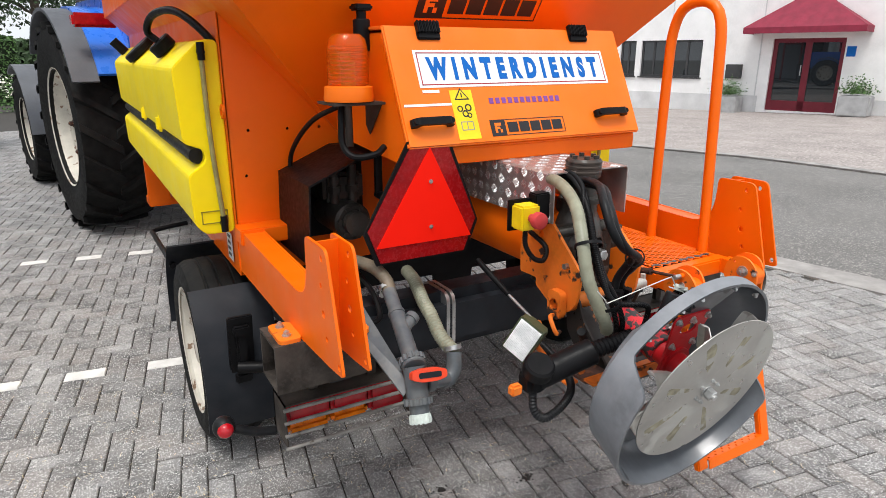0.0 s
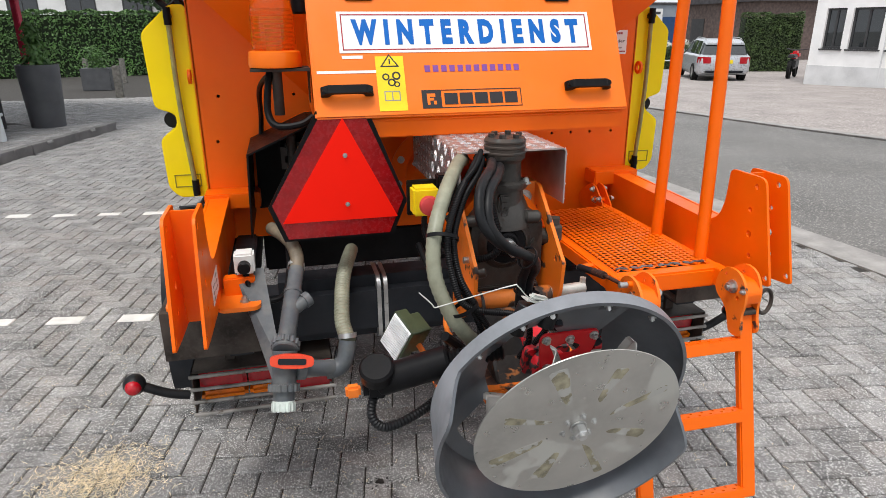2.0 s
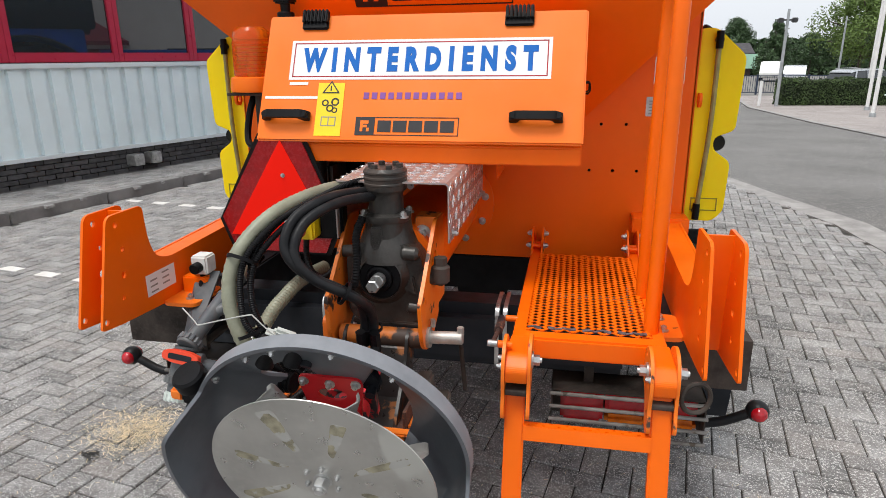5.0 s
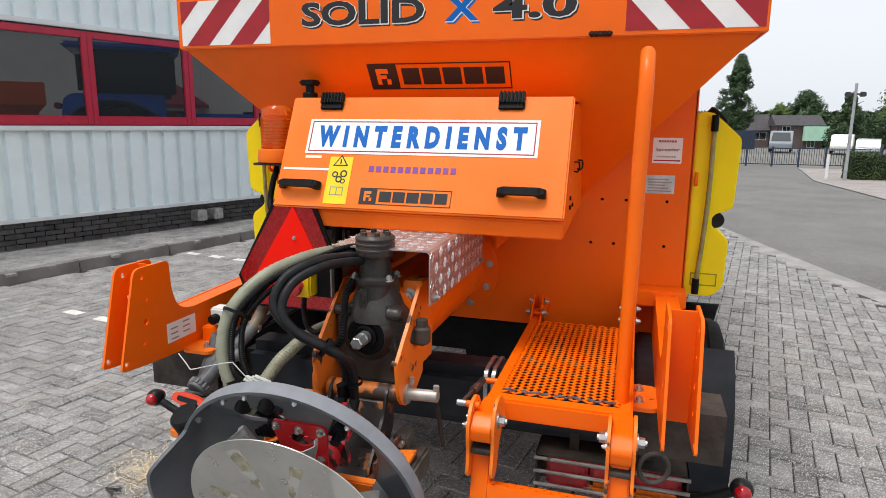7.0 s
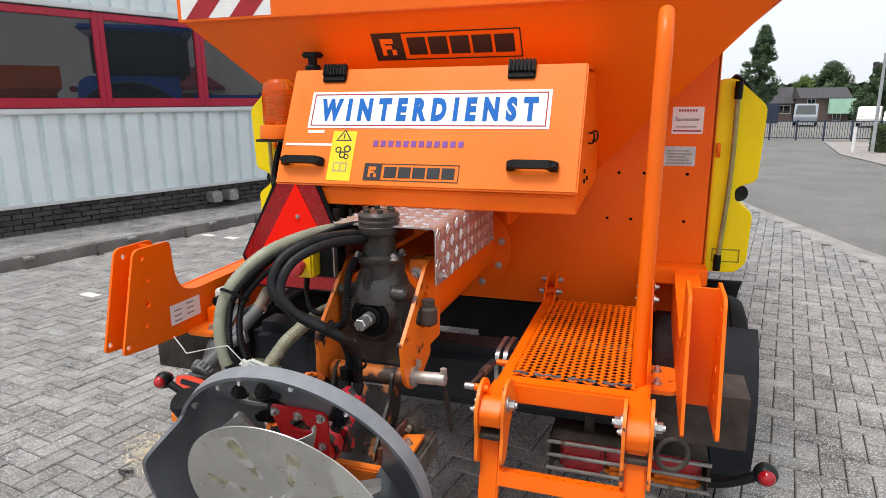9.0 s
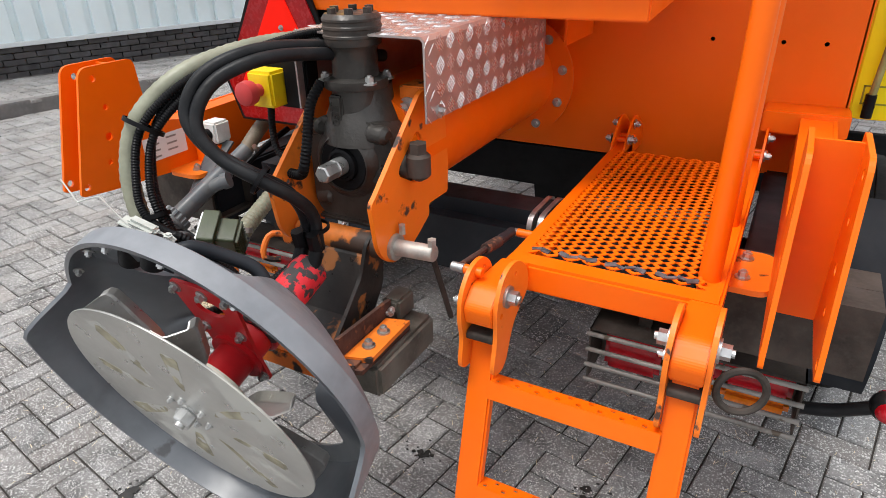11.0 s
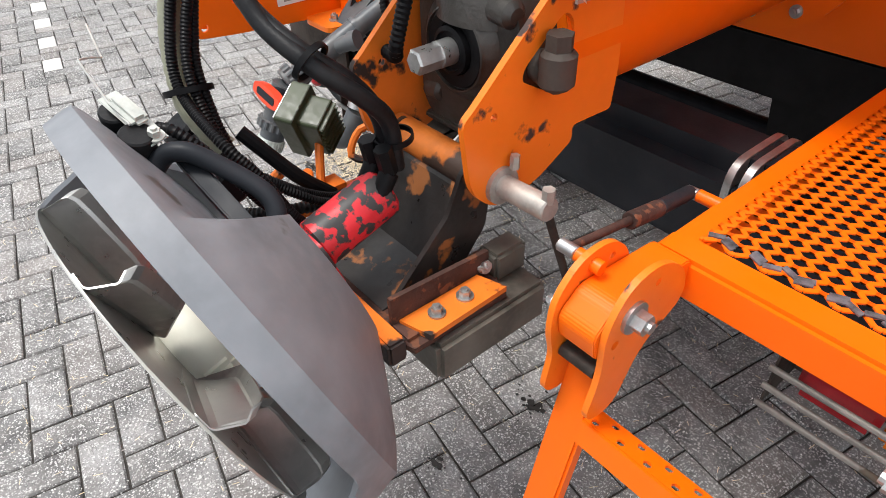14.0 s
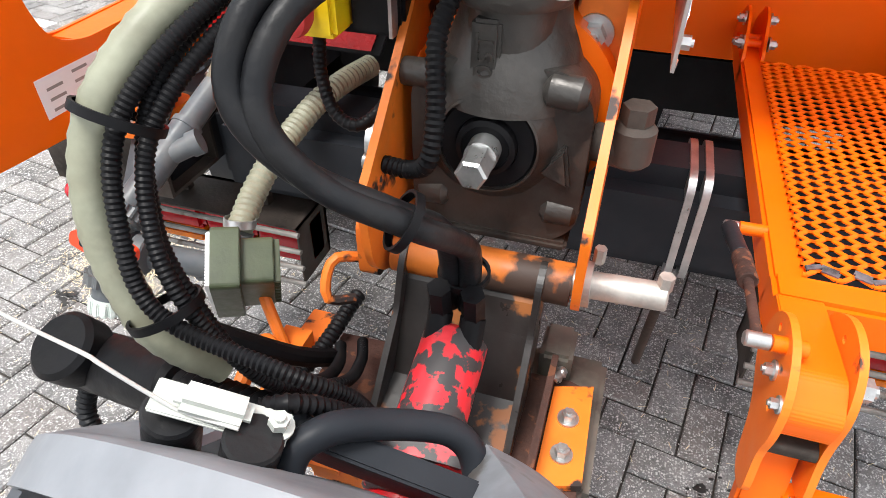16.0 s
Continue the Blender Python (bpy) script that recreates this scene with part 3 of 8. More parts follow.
# recessed entrance beyond the corner
b = mesh()
box(b, WL, WL + .9, .7, 1.2, 0, 3.2, 0, WM_)
box(b, WL + .9, WL + 4, 1.4, 1.8, 2.3, 3.2, 0, WM_)
box(b, WL, WL + 4.5, -.3, 6.0, 3.0, 3.3, 0, WM_)
part("entrance_wall", b, DARKBRICK, wall, "dark brick entrance recess")
b = mesh()
box(b, WL + 1.0, WL + 1.1, 1.0, 1.1, .1, 2.3, .01, WM_)
box(b, WL + 2.0, WL + 2.1, 1.0, 1.1, .1, 2.3, .01, WM_)
box(b, WL + 1.0, WL + 2.1, 1.0, 1.1, 2.2, 2.32, .01, WM_)
part("door", b, CRIMSON, wall, "crimson door frame")

# ---- foliage helper ----
rng = random.Random(7)


def leaves(bm, sampler, count, size, seed=1):
    """Many small leaf blades at the places and outward ways that sampler gives."""
    r = random.Random(seed)
    for _ in range(count):
        p, nrm = sampler(r)
        t = Vector((r.uniform(-1, 1), r.uniform(-1, 1), r.uniform(-1, 1))).normalized()
        n_ = (nrm + t * .9).normalized()
        a = n_.cross(Vector((r.uniform(-1, 1), r.uniform(-1, 1), r.uniform(-1, 1)))).normalized()
        c = n_.cross(a)
        s = size * r.uniform(.6, 1.3)
        bm.faces.new([bm.verts.new(p + a * s), bm.verts.new(p + c * s * .5), bm.verts.new(p - a * s), bm.verts.new(p - c * s * .5)])


def hedge(p, q, h, w, label, count, size=.05, mat=None, seed=3):
    p, q = V(*p, 0), V(*q, 0)
    d = (q - p).normalized()
    e = V(-d.y, d.x, 0)
    L = (q - p).length
    t = thing("hedge", p.lerp(q, .5), label, "hedge")
    b = mesh()
    prism(b, [tuple((p + e * w * .42)[:2]), tuple((q + e * w * .42)[:2]), tuple((q - e * w * .42)[:2]), tuple((p - e * w * .42)[:2])], "z", 0, h * .95)
    part("core", b, TWIG, t)

    def smp(r):
        k = r.random()
        u = r.uniform(0, L)
        j = .05 * math.sin(u * 3.1) + .04 * math.sin(u * 7.7 + 1)
        if k < .62:
            s = -1 if r.random() < .5 else 1
            z = r.uniform(0.02, h)
            return p + d * u + e * s * (w * .5 + j * .6 + r.uniform(-.05, .04)) + V(0, 0, z), e * s + V(0, 0, .4)
        if k < .92:
            return p + d * u + e * r.uniform(-.5, .5) * w + V(0, 0, h + j + r.uniform(-.05, .04)), V(0, 0, 1)
        s = r.choice((0, L))
        return p + d * (s + r.uniform(-.04, .04)) + e * r.uniform(-.5, .5) * w + V(0, 0, r.uniform(0, h)), d * (1 if s else -1)
    b = mesh()
    leaves(b, smp, count, size, seed)
    part("foliage", b, mat or LEAF, t, tag=("", "", "", "stuff"))
    return t


def tree(x, y, h, r, label, shape="round", count=5000, size=.16, seed=5, mat=None):
    t = thing("tree", (x, y, 0), label, "tree")
    rr = random.Random(seed)
    b = mesh()
    tube(b, [(x, y, -.1), (x + .05, y, h * .3), (x - .05, y + .05, h * .6), (x, y, h * .9)], .035 * h * .5, 10, step=h * .05)
    for k in range(0 if shape == "poplar" else 9):
        a = k * 2.4
        z = h * (.28 + .06 * k)
        tube(b, [(x, y, z), (x + math.cos(a) * r * .4, y + math.sin(a) * r * .4, z + h * .08), (x + math.cos(a) * r * .75, y + math.sin(a) * r * .75, z + h * .14)], .012 * h * .5, 6, step=h * .04)
    part("trunk", b, BARK, t, "", True)
    clumps = []
    for k in range(150 if shape == "poplar" else 80):
        a, v = rr.uniform(0, 6.28), rr.random()
        if shape == "poplar":
            z = h * (.08 + .9 * v)
            w = r * (.55 + 1.1 * v if v < .35 else .95 * (1 - ((v - .35) / .65) ** 1.6) + .02) * rr.uniform(.1, .95)
        elif shape == "cone":
            z = h * (.15 + .83 * v)
            w = r * (1.05 - v) * rr.uniform(.5, 1.05)
        else:
            z = h * (.35 + .6 * v)
            w = r * math.sin(math.pi * min(1, .18 + v * .82)) * rr.uniform(.4, 1)
        clumps.append((V(x + w * math.cos(a), y + w * math.sin(a), z), r * (rr.uniform(.12, .26) if shape == "poplar" else rr.uniform(.16, .36))))

    def smp(q):
        c, cr = q.choice(clumps)
        o = Vector((q.gauss(0, 1), q.gauss(0, 1), q.gauss(0, .8))).normalized()
        return c + o * cr * q.uniform(.55, 1.08), o + V(0, 0, .3)
    b = mesh()
    leaves(b, smp, count, size, seed)
    part("crown", b, mat or LEAF_DARK, t, tag=("", "", "", "stuff"))
    return t


# ---- beyond the workshop: planters, bollards, hedge, house ----
def tall_planter(x, y, r0, r1, h, z, label):
    t = thing("planter", (x, y, z), label, "planter")
    b = mesh()
    lathe(b, [(r0, 0), (r1, h), (r1 - .03, h), (r1 - .04, h - .06), (0, h - .06)], Matrix.Translation((x, y, z)), 32)
    part("pot", b, POT, t, "", True)
    b = mesh()

    def smp(r):
        a, k = r.uniform(0, 6.28), r.random()
        return V(x + math.cos(a) * r1 * .9 * r.random() * (1 - k * .6), y + math.sin(a) * r1 * .9 * r.random() * (1 - k * .6), z + h - .05 + k ** 1.5 * .65), V(math.cos(a), math.sin(a), .6)
    leaves(b, smp, 900, .045, 11)
    part("plant", b, LEAF, t, tag=("", "", "", "stuff"))


tall_planter(-4.2, 8.75, .24, .30, .95, .105, "tall tapered dark grey planter with a leafy shrub")
sqp = thing("planter", (-6.6, 21.7, 0), "square dark planter with a small shrub", "planter")
b = mesh()
box(b, -7.05, -6.15, 21.4, 22.2, 0, .72, .02)
part("pot", b, POT, sqp)
b = mesh()
leaves(b, lambda r: (V(-6.6 + r.gauss(0, .2), 21.8 + r.gauss(0, .2), .7 + r.random() * .7), V(0, 0, 1)), 700, .05, 4)
part("plant", b, LEAF, sqp, tag=("", "", "", "stuff"))
for x, y in ((-4.57, 15.34), (-4.08, 17.98), (-6.73, 26.1), (-5.43, 25.4), (-4.16, 24.6), (-8.3, 27.0)):
    t = thing("bollard", (x, y, 0), "square weathered timber bollard on the paving", "bollard", "bollards")
    b = mesh()
    prism(b, [(x - .09, y - .09), (x + .09, y - .09), (x + .09, y + .09), (x - .09, y + .09)], "z", 0, .95, bev=.015)
    part("post", b, surf("weathered_timber", (0.2, 0.19, 0.17), 0.85, var=0.3, scale=12, bump=.4, bscale=60) if x == -4.57 else bpy.data.materials["weathered_timber"], t)
hedge((-24, 31.5), (-3.2, 34.5), 3.0, 1.4, "tall clipped dark green hedge", 30000, .075, seed=3)
fr_ = thing("garden_gate", (-5.9, 33.2, 0), "blue painted steel bar gate before the hedge", "gate")
GATE_BLUE = surf("dark_blue_gate_paint", (0.02, 0.06, 0.16), 0.45, var=0.1, scale=3)
b = mesh()
for z in (.15, 1.35):
    box(b, -6.9, -4.9, 33.18, 33.22, z, z + .05, 0)
for x in (-6.9, -5.4, -4.9):
    box(b, x, x + .07, 33.16, 33.24, 0, 1.6, .01)
part("gate_frame", b, GATE_BLUE, fr_)
for k in range(14):
    b = mesh()
    box(b, -6.78 + .13 * k, -6.755 + .13 * k, 33.19, 33.21, .2, 1.35)
    part("rod", b, GATE_BLUE, fr_)
pole = thing("lamp_post", (-3.6, 22.1, 0), "slim grey steel lamp post", "street lamp")
b = mesh()
cyl(b, (-3.6, 22.1, 0), (-3.6, 22.1, 6.5), .07, .05, n=14)
part("post", b, GALV, pole, "", True)
hy = thing("flower_bush", (-2.2, 27.5, 0), "bush with white flower heads beside the road", "bush")
b = mesh()
leaves(b, lambda r: (V(-2.2 + r.gauss(0, .75), 27.6 + r.gauss(0, .4), abs(r.gauss(.5, .35))), V(0, -.4, 1)), 2200, .07, 8)
part("leaves", b, LEAF, hy, tag=("", "", "", "stuff"))
b = mesh()
leaves(b, lambda r: (V(-2.2 + r.gauss(0, .75), 27.3 + r.gauss(0, .4), .95 + r.gauss(0, .25)), V(0, -.4, 1)), 700, .07, 9)
part("flowers", b, PETAL, hy, tag=("", "", "", "stuff"))


def house(name, x0, x1, y0, y1, h, ridge, wall_mat, label, windows=(), rot=0.0, roof=True, category="house", wframe=None):
    c = V((x0 + x1) / 2, (y0 + y1) / 2, 0)
    M = Matrix.Translation(c) @ Matrix.Rotation(radians(rot), 4, "Z") @ Matrix.Translation(-c)
    t = thing(name, c, label, category)
    b = mesh()
    box(b, x0, x1, y0, y1, 0, h, 0, M)
    part("wall", b, wall_mat, t)
    b = mesh()
    if roof:
        prism(b, [(y0 - .4, h - .1), ((y0 + y1) / 2, ridge), (y1 + .4, h - .1), (y1 + .4, h - .25), (y0 - .4, h - .25)], "x", x0 - .3, x1 + .3, m=M)
    else:
        box(b, x0 - .15, x1 + .15, y0 - .15, y1 + .15, h, h + .2, .02, M)
    part("roof", b, ROOF, t)
    for side, u, z, w, hh in windows:
        b = mesh()
        if side == "y":
            for q in ((u, u + .08, z, z + hh), (u + w - .08, u + w, z, z + hh), (u + .08, u + w - .08, z, z + .08), (u + .08, u + w - .08, z + hh - .08, z + hh), (u + w / 2 - .03, u + w / 2 + .03, z + .08, z + hh - .08)):
                box(b, q[0], q[1], y0 - .03, y0 + .05, q[2], q[3], 0, M)
        else:
            for q in ((u, u + .08, z, z + hh), (u + w - .08, u + w, z, z + hh), (u + .08, u + w - .08, z, z + .08), (u + .08, u + w - .08, z + hh - .08, z + hh), (u + w / 2 - .03, u + w / 2 + .03, z + .08, z + hh - .08)):
                box(b, x0 - .03, x0 + .05, q[0], q[1], q[2], q[3], 0, M)
        wn_ = part("window", b, wframe or FRAME_DARK, t)
        b = mesh()
        if side == "y":
            box(b, u + .08, u + w - .08, y0 - .012, y0 + .03, z + .08, z + hh - .08, 0, M)
        else:
            box(b, x0 - .012, x0 + .03, u + .08, u + w - .08, z + .08, z + hh - .08, 0, M)
        part("pane", b, DARKGLASS, wn_)
    return t


house("house", -26, -6, 46, 56, 5.8, 9.5, WHITE_WALL, "white rendered house behind the tall hedge", [("y", -24 + 3.4 * k, 3.2, 1.8, 1.6) for k in range(5)])
tree(-2.2, 40, 13, 5.0, "broad dark green tree behind the hedge", "round", 16000, .13, 21)
tree(-6.8, 42, 12, 4.5, "large dark leafy tree by the road", "round", 16000, .13, 22)

# ---- across the road ----
OFF = Matrix.Translation((15.96, 15.38, -.05)) @ Matrix.Rotation(radians(-73.5), 4, "Z")   # x along the front, y into the building
office = thing("office_building", OFF @ V(5, 4, 0), "white painted brick office with dark windows and maroon door", "building")
FH = 6.2
wins = [(.35, .95), (1.15, 2.05), (2.28, 3.3)]
door = (5.45, 7.4)
b = mesh()


def front(bm, u0, u1, z0, z1, y0=0.0, y1=.3):
    box(bm, u0, u1, y0, y1, z0, z1, 0, OFF)


front(b, 0, 18, 2.12, FH)
front(b, 0, 18, -.6, 0)
edges = [0]
for w0, w1 in wins:
    front(b, edges[-1], w0, 0, 2.12)
    front(b, w0, w1, 0, .93)
    edges.append(w1)
front(b, edges[-1], door[0], 0, 2.12)
front(b, door[1], 12, 0, 2.12)
front(b, 12, 13.2, 0, .93)
front(b, 13.2, 18, 0, 2.12)
box(b, 0, .3, .3, 10, 0, FH, 0, OFF)
box(b, 17.7, 18, .3, 10, 0, FH, 0, OFF)
box(b, .3, 17.7, 9.7, 10, 0, FH, 0, OFF)
part("wall", b, WHITE_WALL, office)
b = mesh()
box(b, -.1, 18.1, -.1, 10.1, FH, FH + .2, .02, OFF)
part("roof", b, ROOF, office)
b = mesh()
box(b, -.012, 5.2, -.012, .02, -.5, .42, 0, OFF)
box(b, 7.6, 18, -.012, .02, 0, .42, 0, OFF)
part("plinth", b, GREY_WALL, office, "grey painted plinth")
b = mesh()
for row in range(int((FH - .5) / .075)):
    z = .45 + row * .075
    u = 3.6 + .11 * (row % 2)
    while u < 17.8:
        bl = .2
        clear = not (door[0] - .05 < u + bl and u < door[1] + .05 and z < 2.5) and not (11.95 < u + bl and u < 13.25 and .95 < z < 2.5)
        if clear:
            front(b, u, min(u + bl, 17.95), z, z + .064, -.008, .0)
        u += .22
part("white_bricks", b, WHITE_WALL, office, "white painted brickwork", tag=("", "", "", "stuff"))
for w0, w1 in wins + [(12, 13.2)]:
    b = mesh()
    for q in ((w0, w0 + .06, .93, 2.12), (w1 - .06, w1, .93, 2.12), (w0 + .06, w1 - .06, .93, 1.0), (w0 + .06, w1 - .06, 2.06, 2.12), ((w0 + w1) / 2 - .03, (w0 + w1) / 2 + .03, 1.0, 2.06)):
        front(b, q[0], q[1], q[2], q[3], .08, .16)
    f_ = part("window", b, FRAME_DARK, office, "dark framed window")
    b = mesh()
    front(b, w0 + .06, w1 - .06, 1.0, 2.06, .11, .13)
    part("pane", b, DARKGLASS, f_)
    b = mesh()
    front(b, w0 - .05, w1 + .05, .885, .93, -.05, .1)
    part("sill", b, FRAME_DARK, f_)
for u0, u1 in ((2.2, 2.23), (5.1, 5.13)):
    b = mesh()
    front(b, u0, u1, 0, FH, -.03, 0)
    part("drain", b, GREY_WALL, office)
b = mesh()
for q in ((door[0], door[0] + .12, 0, 2.12), (door[1] - .12, door[1], 0, 2.12), (door[0] + .12, door[1] - .12, 2.0, 2.12), ((door[0] + door[1]) / 2 - .09, (door[0] + door[1]) / 2 + .09, .0, 2.0), (door[0] + .12, door[1] - .12, 0, .3)):
    front(b, q[0], q[1], q[2], q[3], .1, .18)
dr = part("door", b, MAROON, office, "maroon double door with dark glass")
b = mesh()
front(b, door[0] + .12, door[1] - .12, .3, 2.0, .13, .15)
part("pane", b, DARKGLASS, dr)
b = mesh()
cyl(b, OFF @ V(6.3, .06, 1.05), OFF @ V(6.3, .06, 1.35), .015)
part("door_handle", b, STEEL, dr)
aw = thing("awning", OFF @ V(6.4, -.4, 2.6), "maroon fabric awning with pitched top over the office door", "awning")
b = mesh()
A0, A1 = door[0] - .62, door[1] + .62
vs = [OFF @ V(A0, -.9, 2.42), OFF @ V(A1, -.9, 2.42), OFF @ V(A1, 0, 2.42), OFF @ V(A0, 0, 2.42), OFF @ V((A0 + A1) / 2 - .3, -.1, 3.3), OFF @ V((A0 + A1) / 2 + .3, -.1, 3.3)]
vv = [b.verts.new(p) for p in vs]
for f in ((0, 1, 5, 4), (1, 2, 5), (3, 0, 4), (3, 4, 5, 2), (0, 3, 2, 1)):
    b.faces.new([vv[i] for i in f])
box(b, A0, A1, -.905, -.89, 2.25, 2.42, 0, OFF)
box(b, A0, A0 + .015, -.9, 0, 2.25, 2.42, 0, OFF)
box(b, A1 - .015, A1, -.9, 0, 2.25, 2.42, 0, OFF)
part("canopy", b, CANVAS, aw)
for u, lab in ((4.45, 0), (7.98, 1)):
    t = thing("planter", OFF @ V(u, -.45, 0), "grey square stone planter with a green shrub by the office", "planter", "office planters")
    b = mesh()
    box(b, u - .38, u + .38, -.8, -.1, 0, .55, .03, OFF)
    part("pot", b, POT_LIGHT, t)
    b = mesh()
    leaves(b, lambda r: (OFF @ V(u + r.gauss(0, .2), -.45 + r.gauss(0, .18), .6 + abs(r.gauss(0, .18))), V(0, 0, 1)), 700, .04, 5 + lab)
    part("plant", b, LEAF, t, tag=("", "", "", "stuff"))
mb = thing("letter_box", OFF @ V(4.4, -.1, 1.1), "dark letter box on the white wall", "letter box")
b = mesh()
box(b, 4.18, 4.65, -.16, 0, .93, 1.36, .01, OFF)
part("case", b, FRAME_DARK, mb)
sg = thing("wall_sign", OFF @ V(7.5, -.02, 1.7), "small blue sign beside the door", "sign")
b = mesh()
box(b, 7.45, 7.68, -.02, 0, 1.6, 1.88, 0, OFF)
part("plate", b, BLUE_INK, sg)

brick = house("brick_house", 31.3, 46, 37, 46, 4.2, 7.5, BROWN_WALL, "brown brick house behind the parked cars", [("x", 45.3, .4, .5, 2.4), ("y", 33.5, .9, 1.3, 1.9), ("y", 38.5, .9, 1.3, 1.9)], wframe=CLAD_TRIM)
b = mesh()
box(b, 31.25, 31.3, 42.9, 44.5, .05, 2.9, .01)
part("door", b, FRAME_DARK, brick, "dark recessed doorway")
works = house("warehouse", 33.7, 50, 60, 70.6, 4.5, 7, GREYBLUE, "grey clad warehouse with plain white sign and blue gate", [("y", 34.6, 2.64, 1.95, .98), ("y", 34.6, 1.03, 2.1, .8), ("y", 37.0, 1.0, .9, .85), ("y", 42.5, 2.6, 1.95, 1.0)], roof=False, category="building")
b = mesh()
box(b, 36.9, 38.2, 59.93, 59.99, 2.65, 4.1, .01)
part("sign_board", b, STICK_WHITE, works, "plain white sign board")
b = mesh()
box(b, 37.1, 37.95, 59.915, 59.928, 3.55, 3.8)
part("sign_mark", b, FRAME_DARK, works, "dark mark on the sign")
b = mesh()
box(b, 38.3, 40.1, 59.94, 59.99, .1, 3.3, .01)
part("gate", b, GATE_BLUE, works, "dark blue roller gate")
hedge((8.9, 27.0), (26.0, 28.6), 1.05, 1.0, "clipped dark green hedge along the parking area", 30000, .045, LEAF_CLIPPED, 13)
hedge((20.2, 24.2), (22.4, 23.2), 2.5, 1.1, "tall hedge clump beside the office", 9000, .05, LEAF_CLIPPED, 14)
hy2 = thing("flower_bush", (18.5, 28.9, 0), "hydrangea bushes with cream flower heads", "bush")
hr = random.Random(19)
heads = [V(hr.uniform(16.2, 21), 29 + hr.gauss(0, .25), 1.1 + hr.random() * .32) for _ in range(46)]
b = mesh()
leaves(b, lambda r: (V(r.uniform(16.1, 21.1), 29 + r.gauss(0, .25), r.uniform(.1, 1.2)), V(0, -.4, 1)), 2600, .06, 18)
part("leaves", b, LEAF, hy2, tag=("", "", "", "stuff"))
b = mesh()
leaves(b, lambda r: (r.choice(heads) + V(r.gauss(0, .07), r.gauss(0, .07), r.gauss(0, .05)), V(0, -.5, 1)), 5200, .03, 19)
part("flowers", b, PETAL, hy2, tag=("", "", "", "stuff"))
rail = thing("low_rail", (16, 26.5, 0), "low pale rail before the hedge", "rail")
b = mesh()
cyl(b, (12.6, 26.36, .45), (22, 27.2, .45), .028, n=8)
for k in range(4):
    cyl(b, (12.8 + 2.8 * k, 26.38 + .25 * k, 0), (12.8 + 2.8 * k, 26.38 + .25 * k, .45), .028, n=8)
part("tube", b, CLAD_TRIM, rail)
for x, y in ((9.48, 19.5), (10.86, 23.4), (12.8, 28.5)):
    t = thing("flagpole", (x, y, 0), "white flagpole on the parking area", "flagpole", "flagpoles")
    b = mesh()
    cyl(b, (x, y, 0), (x, y, 9), .06, .035, n=12)
    part("mast", b, STICK_WHITE, t, "", True)
    b = mesh()
    cyl(b, (x, y, 0), (x, y, .14), .1, .085, n=12)
    part("socket", b, GALV, t, "grey steel socket", True)


def loft(bm, rings):
    rows = [[bm.verts.new(p) for p in ring] for ring in rings]
    n_ = len(rows[0])
    for p, q in zip(rows, rows[1:]):
        for i in range(n_):
            bm.faces.new((p[i], p[(i + 1) % n_], q[(i + 1) % n_], q[i]))
    bm.faces.new(rows[0][::-1])
    bm.faces.new(rows[-1])


